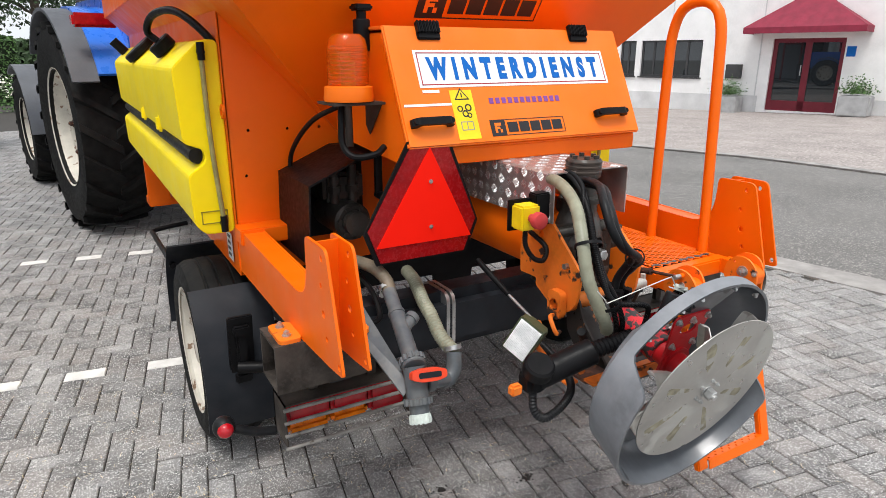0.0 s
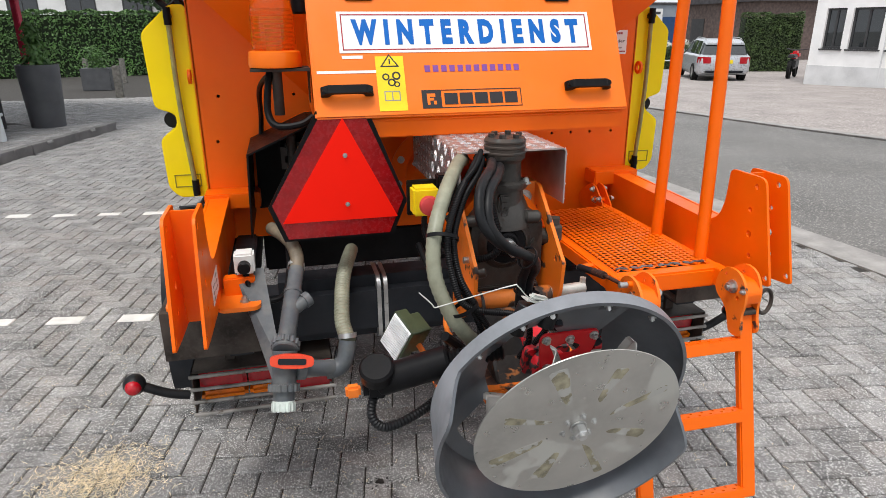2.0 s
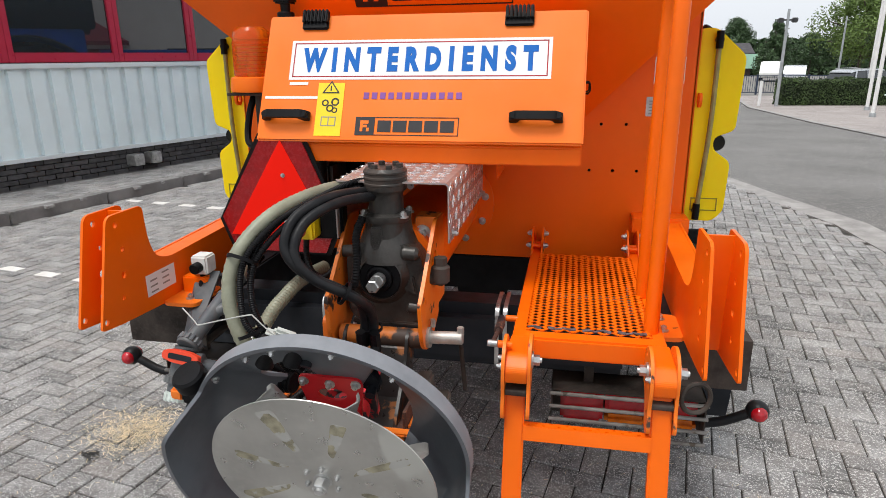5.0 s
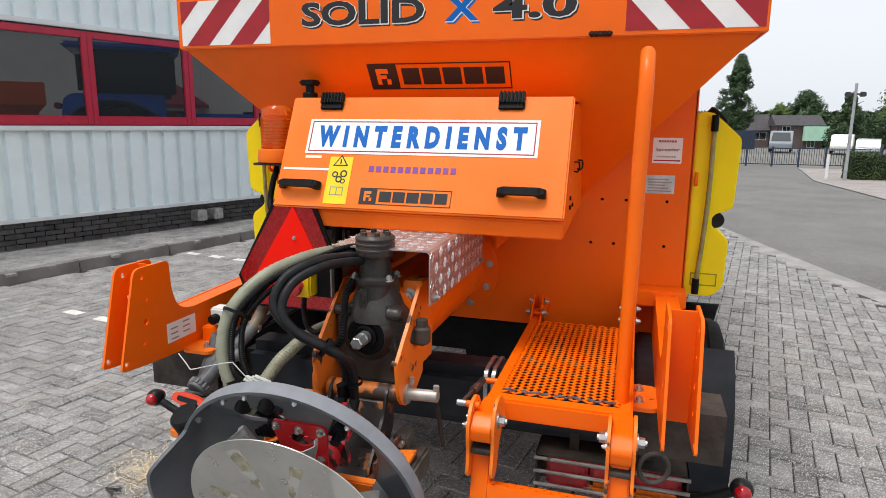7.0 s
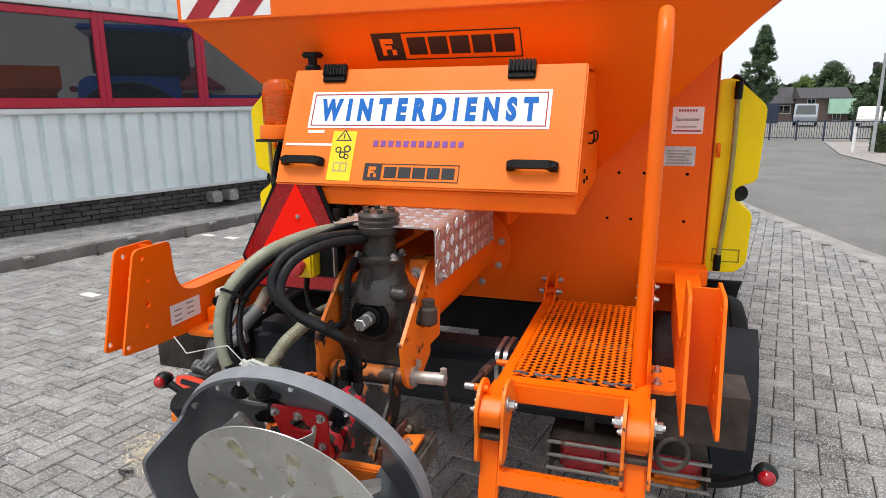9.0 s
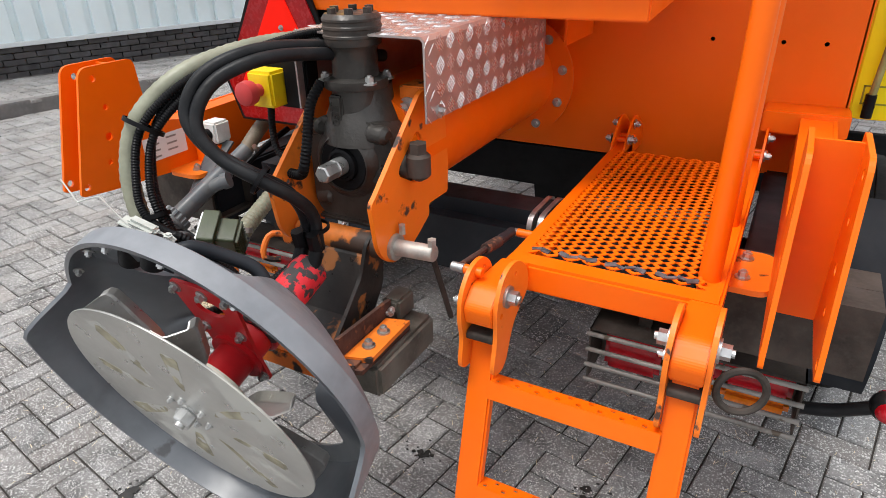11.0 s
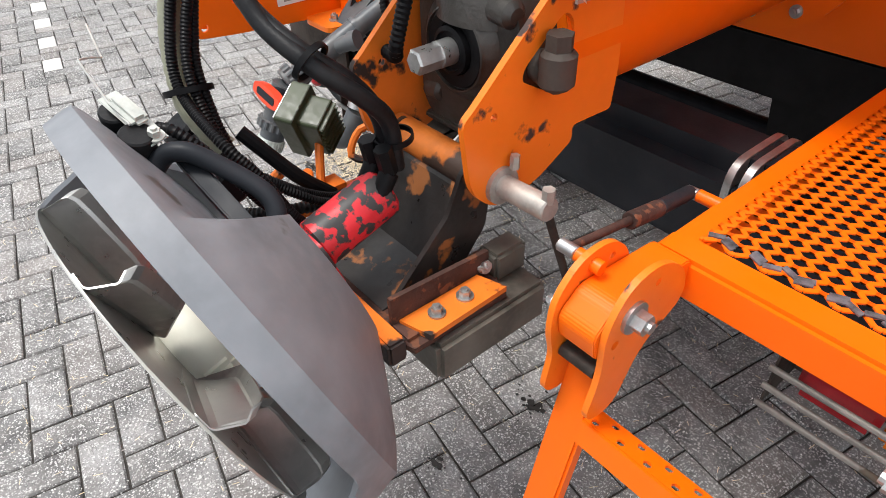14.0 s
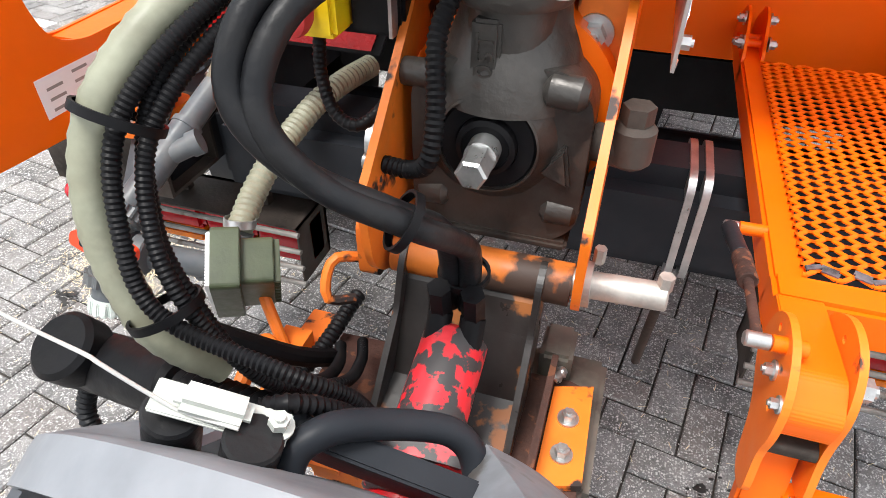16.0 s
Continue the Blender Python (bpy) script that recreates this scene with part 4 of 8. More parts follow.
def parked_car(x, y, rot, paint, label):
    """An estate car, nose along its local +y."""
    M = Matrix.Translation((x, y, 0)) @ Matrix.Rotation(radians(rot), 4, "Z")
    t = thing("estate_car", (x, y, 0), label, "car", "parked cars")

    def ring(yy, hw, z0, z1, top):
        half = [(.88 * hw, z0), (hw, z0 + .12), (hw, z0 + .55 * (z1 - z0)), (hw * .97, z1 - .07), (top, z1)]
        return [M @ V(-u, yy, z) for u, z in half] + [M @ V(u, yy, z) for u, z in half[::-1]]
    b = mesh()
    loft(b, [ring(*q) for q in ((-2.29, .66, .40, .80, .55), (-2.25, .80, .33, .90, .66), (-2.12, .87, .28, .96, .76), (-1.7, .89, .24, .97, .79), (-.6, .90, .22, .96, .80), (.5, .90, .22, .95, .80), (1.1, .885, .22, .93, .76), (1.75, .86, .25, .86, .70), (2.1, .76, .3, .76, .6), (2.26, .58, .38, .66, .45))])
    part("body", b, paint, t, "", True)
    b = mesh()

    def cabin(yy, lo, hi, z1, z0=.94):
        return [M @ V(-lo, yy, z0), M @ V(-hi, yy, z1), M @ V(hi, yy, z1), M @ V(lo, yy, z0)]
    loft(b, [cabin(*q) for q in ((-2.13, .74, .72, .97), (-1.88, .80, .63, 1.36), (-1.55, .81, .63, 1.43), (-.3, .81, .64, 1.455), (.2, .81, .63, 1.42), (1.08, .77, .74, .955))])
    part("window", b, DARKGLASS, t, "dark windows")
    b = mesh()
    loft(b, [[M @ V(-hw, yy, z - .05), M @ V(-hw * .9, yy, z + .012), M @ V(hw * .9, yy, z + .012), M @ V(hw, yy, z - .05)] for yy, hw, z in ((-1.98, .65, 1.34), (-1.85, .66, 1.39), (-1.5, .67, 1.45), (-.3, .68, 1.475), (.22, .66, 1.435), (.34, .62, 1.39))])
    part("roof", b, paint, t, "", True)
    for sx in (-1, 1):
        b = mesh()
        for y0, y1, tw in ((-1.0, -.93, .06), (-.08, -.02, .05), (-1.84, -1.62, .1), (.98, .28, .06)):
            lo, hi = M @ V(sx * .815, y0, .94), M @ V(sx * .655, y1, 1.42 if abs(y1) < 1.2 else 1.40)
            e = M.to_3x3() @ V(0, tw * .5, 0)
            o = M.to_3x3() @ V(sx * .012, 0, .006)
            b.faces.new([b.verts.new(p) for p in (lo - e + o, lo + e + o, hi + e + o, hi - e + o)])
        part("pillar", b, paint, t)
        b = mesh()
        tube(b, [M @ V(sx * .60, -1.7, 1.45), M @ V(sx * .60, -1.5, 1.50), M @ V(sx * .61, -.4, 1.52), M @ V(sx * .60, .05, 1.47)], .014, 8)
        part("roof_rail", b, STEEL, t, "", True)
        b = mesh()
        box(b, sx * .95 - .09, sx * .95 + .09, .72, .82, .94, 1.07, .03, M)
        part("door_mirror", b, paint, t, "", True)
        for wy in (-1.35, 1.4):
            b = mesh()
            lathe(b, [(.2, 0), (.3, 0), (.32, .03), (.32, .17), (.3, .2), (.2, .2)], frame_of(M @ V(sx * .72, wy, .32), M.to_3x3() @ V(sx, 0, 0)), 28, False)
            wh = part("wheel", b, TYRE, t, "", True)
            b = mesh()
            lathe(b, [(.22, .17), (.21, .19), (.05, .175), (0, .175)], frame_of(M @ V(sx * .72, wy, .32), M.to_3x3() @ V(sx, 0, 0)), 20, False)
            part("rim", b, STEEL, wh, "", True)
        b = mesh()
        loft(b, [[M @ V(sx * u, yy, .66), M @ V(sx * u, yy, .88), M @ V(sx * (u - .04), yy - .03, .88), M @ V(sx * (u - .04), yy - .03, .66)] for u, yy in ((.52, -2.285), (.72, -2.27), (.83, -2.2), (.885, -1.98))])
        part("tail_light", b, LENS_RED, t, "red tail light", True)
    b = mesh()
    box(b, -.26, .26, -2.31, -2.28, .66, .78, .004, M)
    part("number_plate", b, YELLOW_PLAIN, t, "plain yellow plate")
    b = mesh()
    box(b, -.66, .66, -2.33, -2.2, .34, .42, .03, M)
    part("bumper", b, SLATE, t)


parked_car(15.58, 19.8, -24, SILVER, "silver estate car parked before the hedge")
parked_car(17.9, 34.3, -62, WHITE, "white estate car parked behind the hedge")
parked_car(15.6, 35.6, -62, SILVER, "grey estate car parked behind the hedge")
mc = thing("motorcycle", (18.0, 18.3, 0), "red and dark motorcycle parked by the white wall", "motorcycle")
MM = Matrix.Translation((18.3, 18.6, 0)) @ Matrix.Rotation(radians(-50), 4, "Z")
for wy in (-.7, .7):
    b = mesh()
    lathe(b, [(.2, -.06), (.3, -.05), (.31, 0), (.3, .05), (.2, .06), (.2, -.06)], frame_of(MM @ V(0, wy, .31), MM.to_3x3() @ V(1, 0, 0)), 24, False)
    part("wheel", b, TYRE, mc, "", True)
b = mesh()
box(b, -.14, .14, -.45, .4, .35, .7, .06, MM)
box(b, -.13, .13, -.75, -.1, .75, .88, .04, MM)
part("frame", b, FRAME_DARK, mc)
b = mesh()
box(b, -.15, .15, -.1, .5, .7, .98, .08, MM)
part("fuel_tank", b, RED, mc, "", True)
b = mesh()
tube(b, [MM @ V(-.38, .5, 1.05), MM @ V(0, .55, 1.0), MM @ V(.38, .5, 1.05)], .02, 8)
cyl(b, MM @ V(0, .55, 1.0), MM @ V(0, .7, .31), .035)
part("handlebar", b, FRAME_DARK, mc, "", True)

# ---- far end of the road ----
FENCE_BLUE = surf("dark_blue_grey_fence_paint", (0.035, 0.05, 0.085), 0.5, var=0.15, scale=4)
gate = thing("far_fence", (6, 40, 0), "dark blue-grey steel bar fence across the end of the road", "fence")
for k in range(23):
    x = -10 + 1.42 * k
    b = mesh()
    box(b, x - .05, x + .05, 39.95, 40.05, 0, 1.2, .01)
    part("post", b, FENCE_BLUE, gate)
b = mesh()
for z in (.12, 1.08):
    box(b, -10, 21.2, 39.98, 40.02, z, z + .05)
for k in range(240):
    x = -10 + .13 * k
    box(b, x, x + .022, 39.99, 40.01, .15, 1.1)
part("railing", b, FENCE_BLUE, gate, tag=("", "", "", "stuff"))
lp = thing("camera_mast", (8.5, 25.8, 0), "grey mast with small cameras on top", "mast")
b = mesh()
cyl(b, (8.5, 25.8, 0), (8.5, 25.8, 3.7), .07, .05, n=12)
part("mast", b, GALV, lp, "", True)
b = mesh()
for sx in (-1, 1):
    box(b, 8.5 + sx * .25 - .1, 8.5 + sx * .25 + .1, 25.7, 25.9, 3.2, 3.38, .03)
cyl(b, (8.2, 25.8, 3.3), (8.8, 25.8, 3.3), .03)
part("camera_head", b, FRAME_DARK, lp, "", True)
sgn = thing("marker_post", (8.0, 26.4, 0), "small white marker post beside the hedge", "post")
b = mesh()
box(b, 7.95, 8.05, 26.35, 26.45, 0, 1.0, .01)
part("post", b, STICK_WHITE, sgn)
far = house("house", 22.4, 29.2, 115, 123, 3.75, 5.3, BROWN_WALL, "brick house with slate roof beyond the fence", [("y", 23.2, 2.3, 1.2, 1.2), ("y", 26.6, 2.3, .9, 1.2), ("y", 27.0, .1, 1.2, 1.7)], wframe=CLAD_TRIM)
b = mesh()
box(b, 26.2, 29.7, 113.6, 114.6, 1.2, 3.5, .02)
part("annexe", b, MINT, far, "mint green gable wall")
far = house("house", 17.6, 22.2, 120, 127, 3.0, 5.6, BROWN_WALL, "low house with brown roof beyond the fence", [("y", 19.6, 1.2, 2.2, 1.4)], wframe=CLAD_TRIM)
b = mesh()
box(b, 19.0, 19.7, 122.5, 123.2, 5.0, 6.4, .02)
part("chimney", b, BROWN_WALL, far)
ct = thing("shipping_container", (11.1, 72, 0), "dark blue-grey steel container", "container")
b = mesh()
box(b, 9.7, 12.5, 72.0, 75.0, 0, 1.95, .02)
for k in range(8):
    box(b, 9.8 + .34 * k, 9.95 + .34 * k, 71.95, 72.0, .1, 1.85)
part("shell", b, FENCE_BLUE, ct)


def van(x, y, rot, paint, label, h=2.3, w=1.0, L=2.4):
    M = Matrix.Translation((x, y, 0)) @ Matrix.Rotation(radians(rot), 4, "Z")
    t = thing("parked_van", (x, y, 0), label, "van")
    b = mesh()
    prism(b, rounded([(-L, .3), (-L, h * .45), (-L * .85, h * .5), (-L * .62, h * .97), (L, h), (L, .3)], .15, 4), "x", -w, w, m=M, bev=.06)
    part("body", b, paint, t, "", True)
    b = mesh()
    b.faces.new([b.verts.new(M @ p) for p in (V(-w * .85, -L * .86, h * .53), V(w * .85, -L * .86, h * .53), V(w * .75, -L * .66, h * .93), V(-w * .75, -L * .66, h * .93))])
    part("windscreen", b, DARKGLASS, t)
    for sx in (-1, 1):
        for wy in (-L * .6, L * .6):
            b = mesh()
            cyl(b, M @ V(sx * w * .8, wy, .33), M @ V(sx * w * 1.01, wy, .33), .33, n=20)
            part("wheel", b, TYRE, t, "", True)


van(13.85, 66, -12, GREYBLUE, "dark grey van parked beyond the fence", 1.95, .95)
van(18.5, 64, -17, WHITE, "white van parked beyond the fence", 1.7, .85)
van(19.4, 60, -18, SILVER, "silver car parked beyond the fence", 1.4, .85, 2.1)
tree(10.85, 75, 10.0, 2.15, "tall dark poplar with a pointed crown", "poplar", 30000, .11, 41)
tree(27.2, 95, 7.0, 2.3, "dark conifer beyond the fence", "cone", 16000, .13, 42)
tree(30.8, 135, 10.4, 3.8, "large round tree behind the house", "round", 12000, .2, 43)
tree(25.0, 128, 7.6, 2.6, "pale green tree behind the roof", "round", 7000, .18, 48, LEAF_PALE)
tree(36.5, 110, 6.0, 4, "broad dark tree beyond the fence", "round", 12000, .17, 44)
tree(41, 100, 5.2, 3, "dark tree beside the parked cars", "round", 8000, .16, 46)
tree(20.5, 50, 6.8, 3.2, "light green leafy tree behind the hedge", "round", 16000, .10, 45, LEAF_PALE)
tree(26, 62, 6.0, 3.0, "dark tree behind the parking area", "round", 12000, .11, 47)
tree(36.5, 76, 8.0, 4.0, "broad tree behind the warehouse", "round", 12000, .14, 50)
lamp_ = thing("lamp_post", (17.1, 44, 0), "slim grey lamp post behind the hedge", "street lamp")
b = mesh()
cyl(b, (17.1, 44, 0), (17.1, 44, 4.6), .07, .05, n=12)
part("post", b, GALV, lamp_, "", True)
hedge((-60, 130), (110, 130), 6, 6, "line of far trees at the horizon", 12000, .7, LEAF_DARK, 51)

# the far things stand on the falling land
for o in list(scene.collection.objects):
    if o.type == "EMPTY" and o.parent is None and o.matrix_basis.translation.y > 9 and o.name != "office_building" and not o.name.startswith(("awning", "letter_box", "wall_sign", "workshop")):
        o.matrix_basis = Matrix.Translation((0, 0, fall(o.matrix_basis.translation.y))) @ o.matrix_basis

# ---- tractor ahead of the spreader, turned a little ----
TM = Matrix.Translation((-.30, 4.75, 0)) @ Matrix.Rotation(radians(10), 4, "Z")
trac = thing("tractor", (-.30, 4.75, 0), "blue farm tractor hitched to the spreader", "tractor")


def tractor_wheel(x, y, R, w):
    side = -1 if x < 0 else 1
    M = TM @ frame_of((x, y, R), (side, 0, 0))
    b = mesh()
    lathe(b, [(R * .55, -w * .42), (R * .8, -w * .5), (R * .92, -w * .47), (R * .945, -w * .36), (R * .955, 0), (R * .945, w * .36), (R * .92, w * .47), (R * .8, w * .5), (R * .55, w * .42), (R * .55, -w * .42)], M, 64, False)
    ty = part("tyre", b, TYRE, trac, "ribbed black farm tyre", True)
    n_l = 21
    for s_ in (-1, 1):
        for k in range(n_l):
            b = mesh()
            T = M @ Matrix.Rotation(2 * math.pi * (k + (.5 if s_ > 0 else 0)) / n_l, 4, "Z")
            lo, hi = [], []
            for q in range(6):
                f = q / 5
                a = f * .24
                rr = R * (.945 - .06 * max(0, f - .75))
                z = s_ * w * (-.03 + .52 * f)
                for k2, dst in ((0, lo), (.055, hi)):
                    for da in (-.045, .045):
                        dst.append(b.verts.new(T @ V((rr + R * k2) * math.cos(a + da * (1 - k2 * 5)), (rr + R * k2) * math.sin(a + da * (1 - k2 * 5)), z)))
            for q in range(5):
                i_ = q * 2
                b.faces.new((hi[i_], hi[i_ + 1], hi[i_ + 3], hi[i_ + 2]))
                b.faces.new((lo[i_], hi[i_], hi[i_ + 2], lo[i_ + 2]))
                b.faces.new((hi[i_ + 1], lo[i_ + 1], lo[i_ + 3], hi[i_ + 3]))
            b.faces.new((lo[0], lo[1], hi[1], hi[0]))
            b.faces.new((lo[10], hi[10], hi[11], lo[11]))
            part("lug", b, TYRE, ty)
    b = mesh()
    lathe(b, [(R * .56, w * .42), (R * .58, w * .44), (R * .54, w * .34), (R * .5, w * .2), (R * .3, w * .12), (R * .2, w * .16), (0, w * .16)], M, 40, False)
    part("rim", b, RIM, ty, "pale wheel rim", True)
    b = mesh()
    for k in range(8):
        t = k * math.pi / 4
        bolt(b, M @ V(R * .4 * math.cos(t), R * .4 * math.sin(t), w * .16), M.to_3x3() @ V(0, 0, 1), .05)
    part("wheel_bolt", b, RUST, ty)


tractor_wheel(-.9, 0, .94, .60)
tractor_wheel(.9, 0, .94, .60)
tractor_wheel(-.88, 2.9, .68, .48)
tractor_wheel(.88, 2.9, .68, .48)
for x0, x1 in ((-1.2, -1.0), (1.0, 1.2)):
    b = mesh()
    P, Q = [], []
    for k in range(13):
        a = radians(40 + 115 * k / 12)
        P.append((1.08 * math.cos(a), .94 + 1.05 * math.sin(a)))
        Q.append((1.05 * math.cos(a), .94 + 1.02 * math.sin(a)))
    prism(b, P + Q[::-1], "x", x0, x1, m=TM)
    part("fender_edge", b, surf("grey_fender_plastic", (0.1, 0.105, 0.115), 0.5) if x0 < 0 else bpy.data.materials["grey_fender_plastic"], trac, "dark grey fender edge", True)
    b = mesh()
    P, Q = [], []
    for k in range(13):
        a = radians(40 + 112 * k / 12)
        P.append((1.1 * math.cos(a), .94 + 1.07 * math.sin(a)))
        Q.append((1.06 * math.cos(a), .94 + 1.03 * math.sin(a)))
    u0, u1 = sorted((x0 + .2 if x0 < 0 else x0, .3 if x0 > 0 else -.3))
    prism(b, P + Q[::-1], "x", u0, u1, m=TM)
    part("fender", b, BLUE_PAINT, trac, "blue fender", True)
    b = mesh()
    c0 = (x0 + x1) / 2
    box(b, (c0 * .9) - .14, (c0 * .9) + .2, -1.06, -.96, 1.72, 1.83, .02, TM @ Matrix.Translation((0, .1, .08)))
    part("tail_light", b, LENS_RED, trac, "red tail light", True)
b = mesh()
prism(b, rounded([(-.92, 1.45), (-.86, 2.0), (-.7, 2.1), (.9, 2.1), (.9, 1.2), (-.7, 1.2)], .08), "x", -.72, .72, bev=.03, m=TM)
box(b, -.48, .48, 1.0, 4.1, .9, 1.75, .12, TM)
part("bodywork", b, BLUE_PAINT, trac, "blue bodywork", True)
b = mesh()
box(b, -.78, .78, -.6, 1.1, 2.05, 2.9, .1, TM)
part("cab", b, DARKGLASS, trac, "dark glazed cab")
b = mesh()
box(b, -.85, .85, -.8, 1.2, 2.9, 3.02, .05, TM)
part("cab_roof", b, BLUE_PAINT, trac)
b = mesh()
box(b, -.25, .25, -.7, 3.4, .55, 1.1, .05, TM)
cyl(b, TM @ V(-.9, 0, .94), TM @ V(.9, 0, .94), .14)
cyl(b, TM @ V(-.88, 2.9, .68), TM @ V(.88, 2.9, .68), .08)
part("gearbox_housing", b, SLATE, trac)
b = mesh()
P, Q = [], []
for k in range(9):
    a = radians(60 + 120 * k / 8)
    P.append((2.9 + .8 * math.cos(a), .68 + .8 * math.sin(a)))
    Q.append((2.9 + .77 * math.cos(a), .68 + .77 * math.sin(a)))
for x0 in (-1.14, .66):
    prism(b, P + Q[::-1], "x", x0, x0 + .46, m=TM)
part("front_mudguard", b, bpy.data.materials["grey_fender_plastic"], trac, "grey front mudguards", True)
b = mesh()
box(b, -.06, .06, -1.8, -.6, .42, .55, .02, TM)
part("drawbar", b, SLATE, trac)
hb = thing("spreader_side_step", (-.84, 2.9, .5), "orange steel side bracket below the tank", "bracket")
b = mesh()
box(b, -.95, -.80, 2.7, 2.76, .5, .95, .005)
box(b, -.95, -.60, 2.72, 2.9, .5, .56, .005)
part("plate", b, ORANGE, hb)


# ---- the salt spreader: body ----
body = thing("salt_spreader_body", (0, 0.3, 0.0), "orange steel hopper body of a towed salt spreader on two wheels", "salt spreader")
wall_holes = [(x, 1.322, 0.006) for x in (-.807, -.66, -.535, -.41)] + [(x, 1.155, 0.006) for x in (-.827, -.64)]
wall_holes += [(x, 1.131, 0.006) for x in (.525, .612, .70, .80)] + [(x, 1.305, 0.006) for x in (.56, .65, .80)]
b = mesh()
prism(b, [(-.88, .77), (.88, .77), (.88, 1.735), (.45, 1.29), (-.45, 1.29), (-.88, 1.735)], "y", 0.0, 0.008, wall_holes)
part("rear_wall", b, ORANGE, body)
b = mesh()
for s in (-1, 1):
    box(b, s * .88 - .004, s * .88 + .004, 0.0, 3.3, .77, 1.735)
part("side_wall", b, ORANGE, body)
b = mesh()
box(b, -.88, .88, .5, .52, .76, 1.3)
part("inner_wall", b, BLACK, body)


def quad_sheet(bm, pts, t):
    vs = [bm.verts.new(p) for p in pts]
    f = bm.faces.new(vs)
    out = bmesh.ops.extrude_face_region(bm, geom=[f])["geom"]
    n = (Vector(pts[1]) - Vector(pts[0])).cross(Vector(pts[2]) - Vector(pts[0])).normalized()
    for v in out:
        if isinstance(v, bmesh.types.BMVert):
            v.co += n * t


b = mesh()
HX, HY, HZ, HT = 1.012, -.412, 1.866, 2.26
quad_sheet(b, [(-HX, HY, HZ), (HX, HY, HZ), (.45, 0, 1.285), (-.45, 0, 1.285)], 0.004)
quad_sheet(b, [(HX, HY, HZ), (HX, 3.5, HZ), (.45, 3.0, 1.285), (.45, 0, 1.285)], 0.004)
quad_sheet(b, [(-HX, 3.5, HZ), (-HX, HY, HZ), (-.45, 0, 1.285), (-.45, 3.0, 1.285)], 0.004)
quad_sheet(b, [(HX, 3.5, HZ), (-HX, 3.5, HZ), (-.45, 3.0, 1.285), (.45, 3.0, 1.285)], 0.004)
part("hopper", b, ORANGE, body)
b = mesh()
for y0, y1 in ((HY - .012, HY), (3.5, 3.512)):
    box(b, -HX - .012, HX + .012, y0, y1, HZ - .006, HT, 0.004)
for s in (-1, 1):
    box(b, s * (HX + .006) - .006, s * (HX + .006) + .006, HY, 3.5, HZ - .006, HT, 0.003)
box(b, -HX - .03, HX + .03, HY - .03, HY - .008, 2.135, 2.16, .004)
part("hopper_rim", b, ORANGE, body, "orange folded rim band of the hopper")
b = mesh()
box(b, -.45, .45, 0.02, 3.0, 1.20, 1.285)
part("hopper_floor", b, ORANGE, body)
b = mesh()
for i in range(-2, 12):
    cyl(b, (.52 + .013 * ((i * 7) % 5), HY - .012, HZ + .004), (.52 + .013 * ((i * 7) % 5), HY - .018, HZ - .002), .012, .006, n=7)
part("rust_patch", b, RUST, body, "rust flakes along the edge of the rim")

# stripes, model lettering and maker's plate on the rear of the hopper
RIMF = Matrix.Translation((0, HY - .012, HZ)) @ Matrix.Rotation(radians(90), 4, "X")
for x0, x1, z0, z1, lean in ((-1.005, -.625, .006, .165, 1), (.62, 1.015, .01, .2, -1)):
    sticker("stripe_sheet", STICK_WHITE, body, RIMF, x0, x1, z0, z1, .001, "white reflective sheet with dark red warning stripes")
    w = .115
    for k in range(-2, 5):
        u0 = x0 + k * 2 * w * .82 + (.02 if lean > 0 else .0)
        h = z1 - z0
        P = [(u0, z0), (u0 + w * .85, z0), (u0 + w * .85 + lean * h * .95, z1), (u0 + lean * h * .95, z1)]
        # cut the stripe to the sheet's ends
        poly = P
        for lim, sgn in ((x0, 1), (x1, -1)):
            out = []
            for (ax, ay), (bx, by) in zip(poly, poly[1:] + poly[:1]):
                ia, ib = sgn * (ax - lim) >= 0, sgn * (bx - lim) >= 0
                if ia:
                    out.append((ax, ay))
                if ia != ib:
                    t = (lim - ax) / (bx - ax)
                    out.append((lim, ay + t * (by - ay)))
            poly = out
            if len(poly) < 3:
                break
        if len(poly) >= 3:
            bm = mesh()
            prism(bm, poly, "z", .001, .0018, m=RIMF)
            part("warning_stripe", bm, STICK_RED, body)
for text, x, wd, ink in (("SOLID", -.265, .46, BLACK_INK), ("X", .095, .115, BLUE_INK), ("4.0", .335, .27, BLACK_INK)):
    lettering("letter_shadow", text, BLACK_INK if ink is BLACK_INK else BLUE_INK, body, RIMF @ pose(x + .007, .091, 0), .082, wd, .0004, .035)
    lettering("letter_outline", text, STICK_WHITE, body, RIMF @ pose(x + .0015, .0985, .0005), .087, wd + .005, .0004, .045)
    lettering("model_lettering", text, ink, body, RIMF @ pose(x, .1, .001), .082, wd, .0008, .03, "black model lettering with one blue letter" if text == "SOLID" else "")


def face_plane(p, up):
    """A pose on a surface that faces backwards: x across, y up along it, z out of it."""
    return Matrix.Translation(p) @ Matrix.Rotation(math.atan2(up[1], up[0]), 4, "X")


def bars(parent, m, x0, x1, y0, y1, count, mat, lift=.0015, name="lettering_bar", gap=.3):
    """Writing that is not spelled out: upright bars of its size."""
    w = (x1 - x0) / count
    for i in range(count):
        sticker(name, mat, parent, m, x0 + i * w, x0 + (i + 1 - gap) * w, y0, y1, lift)


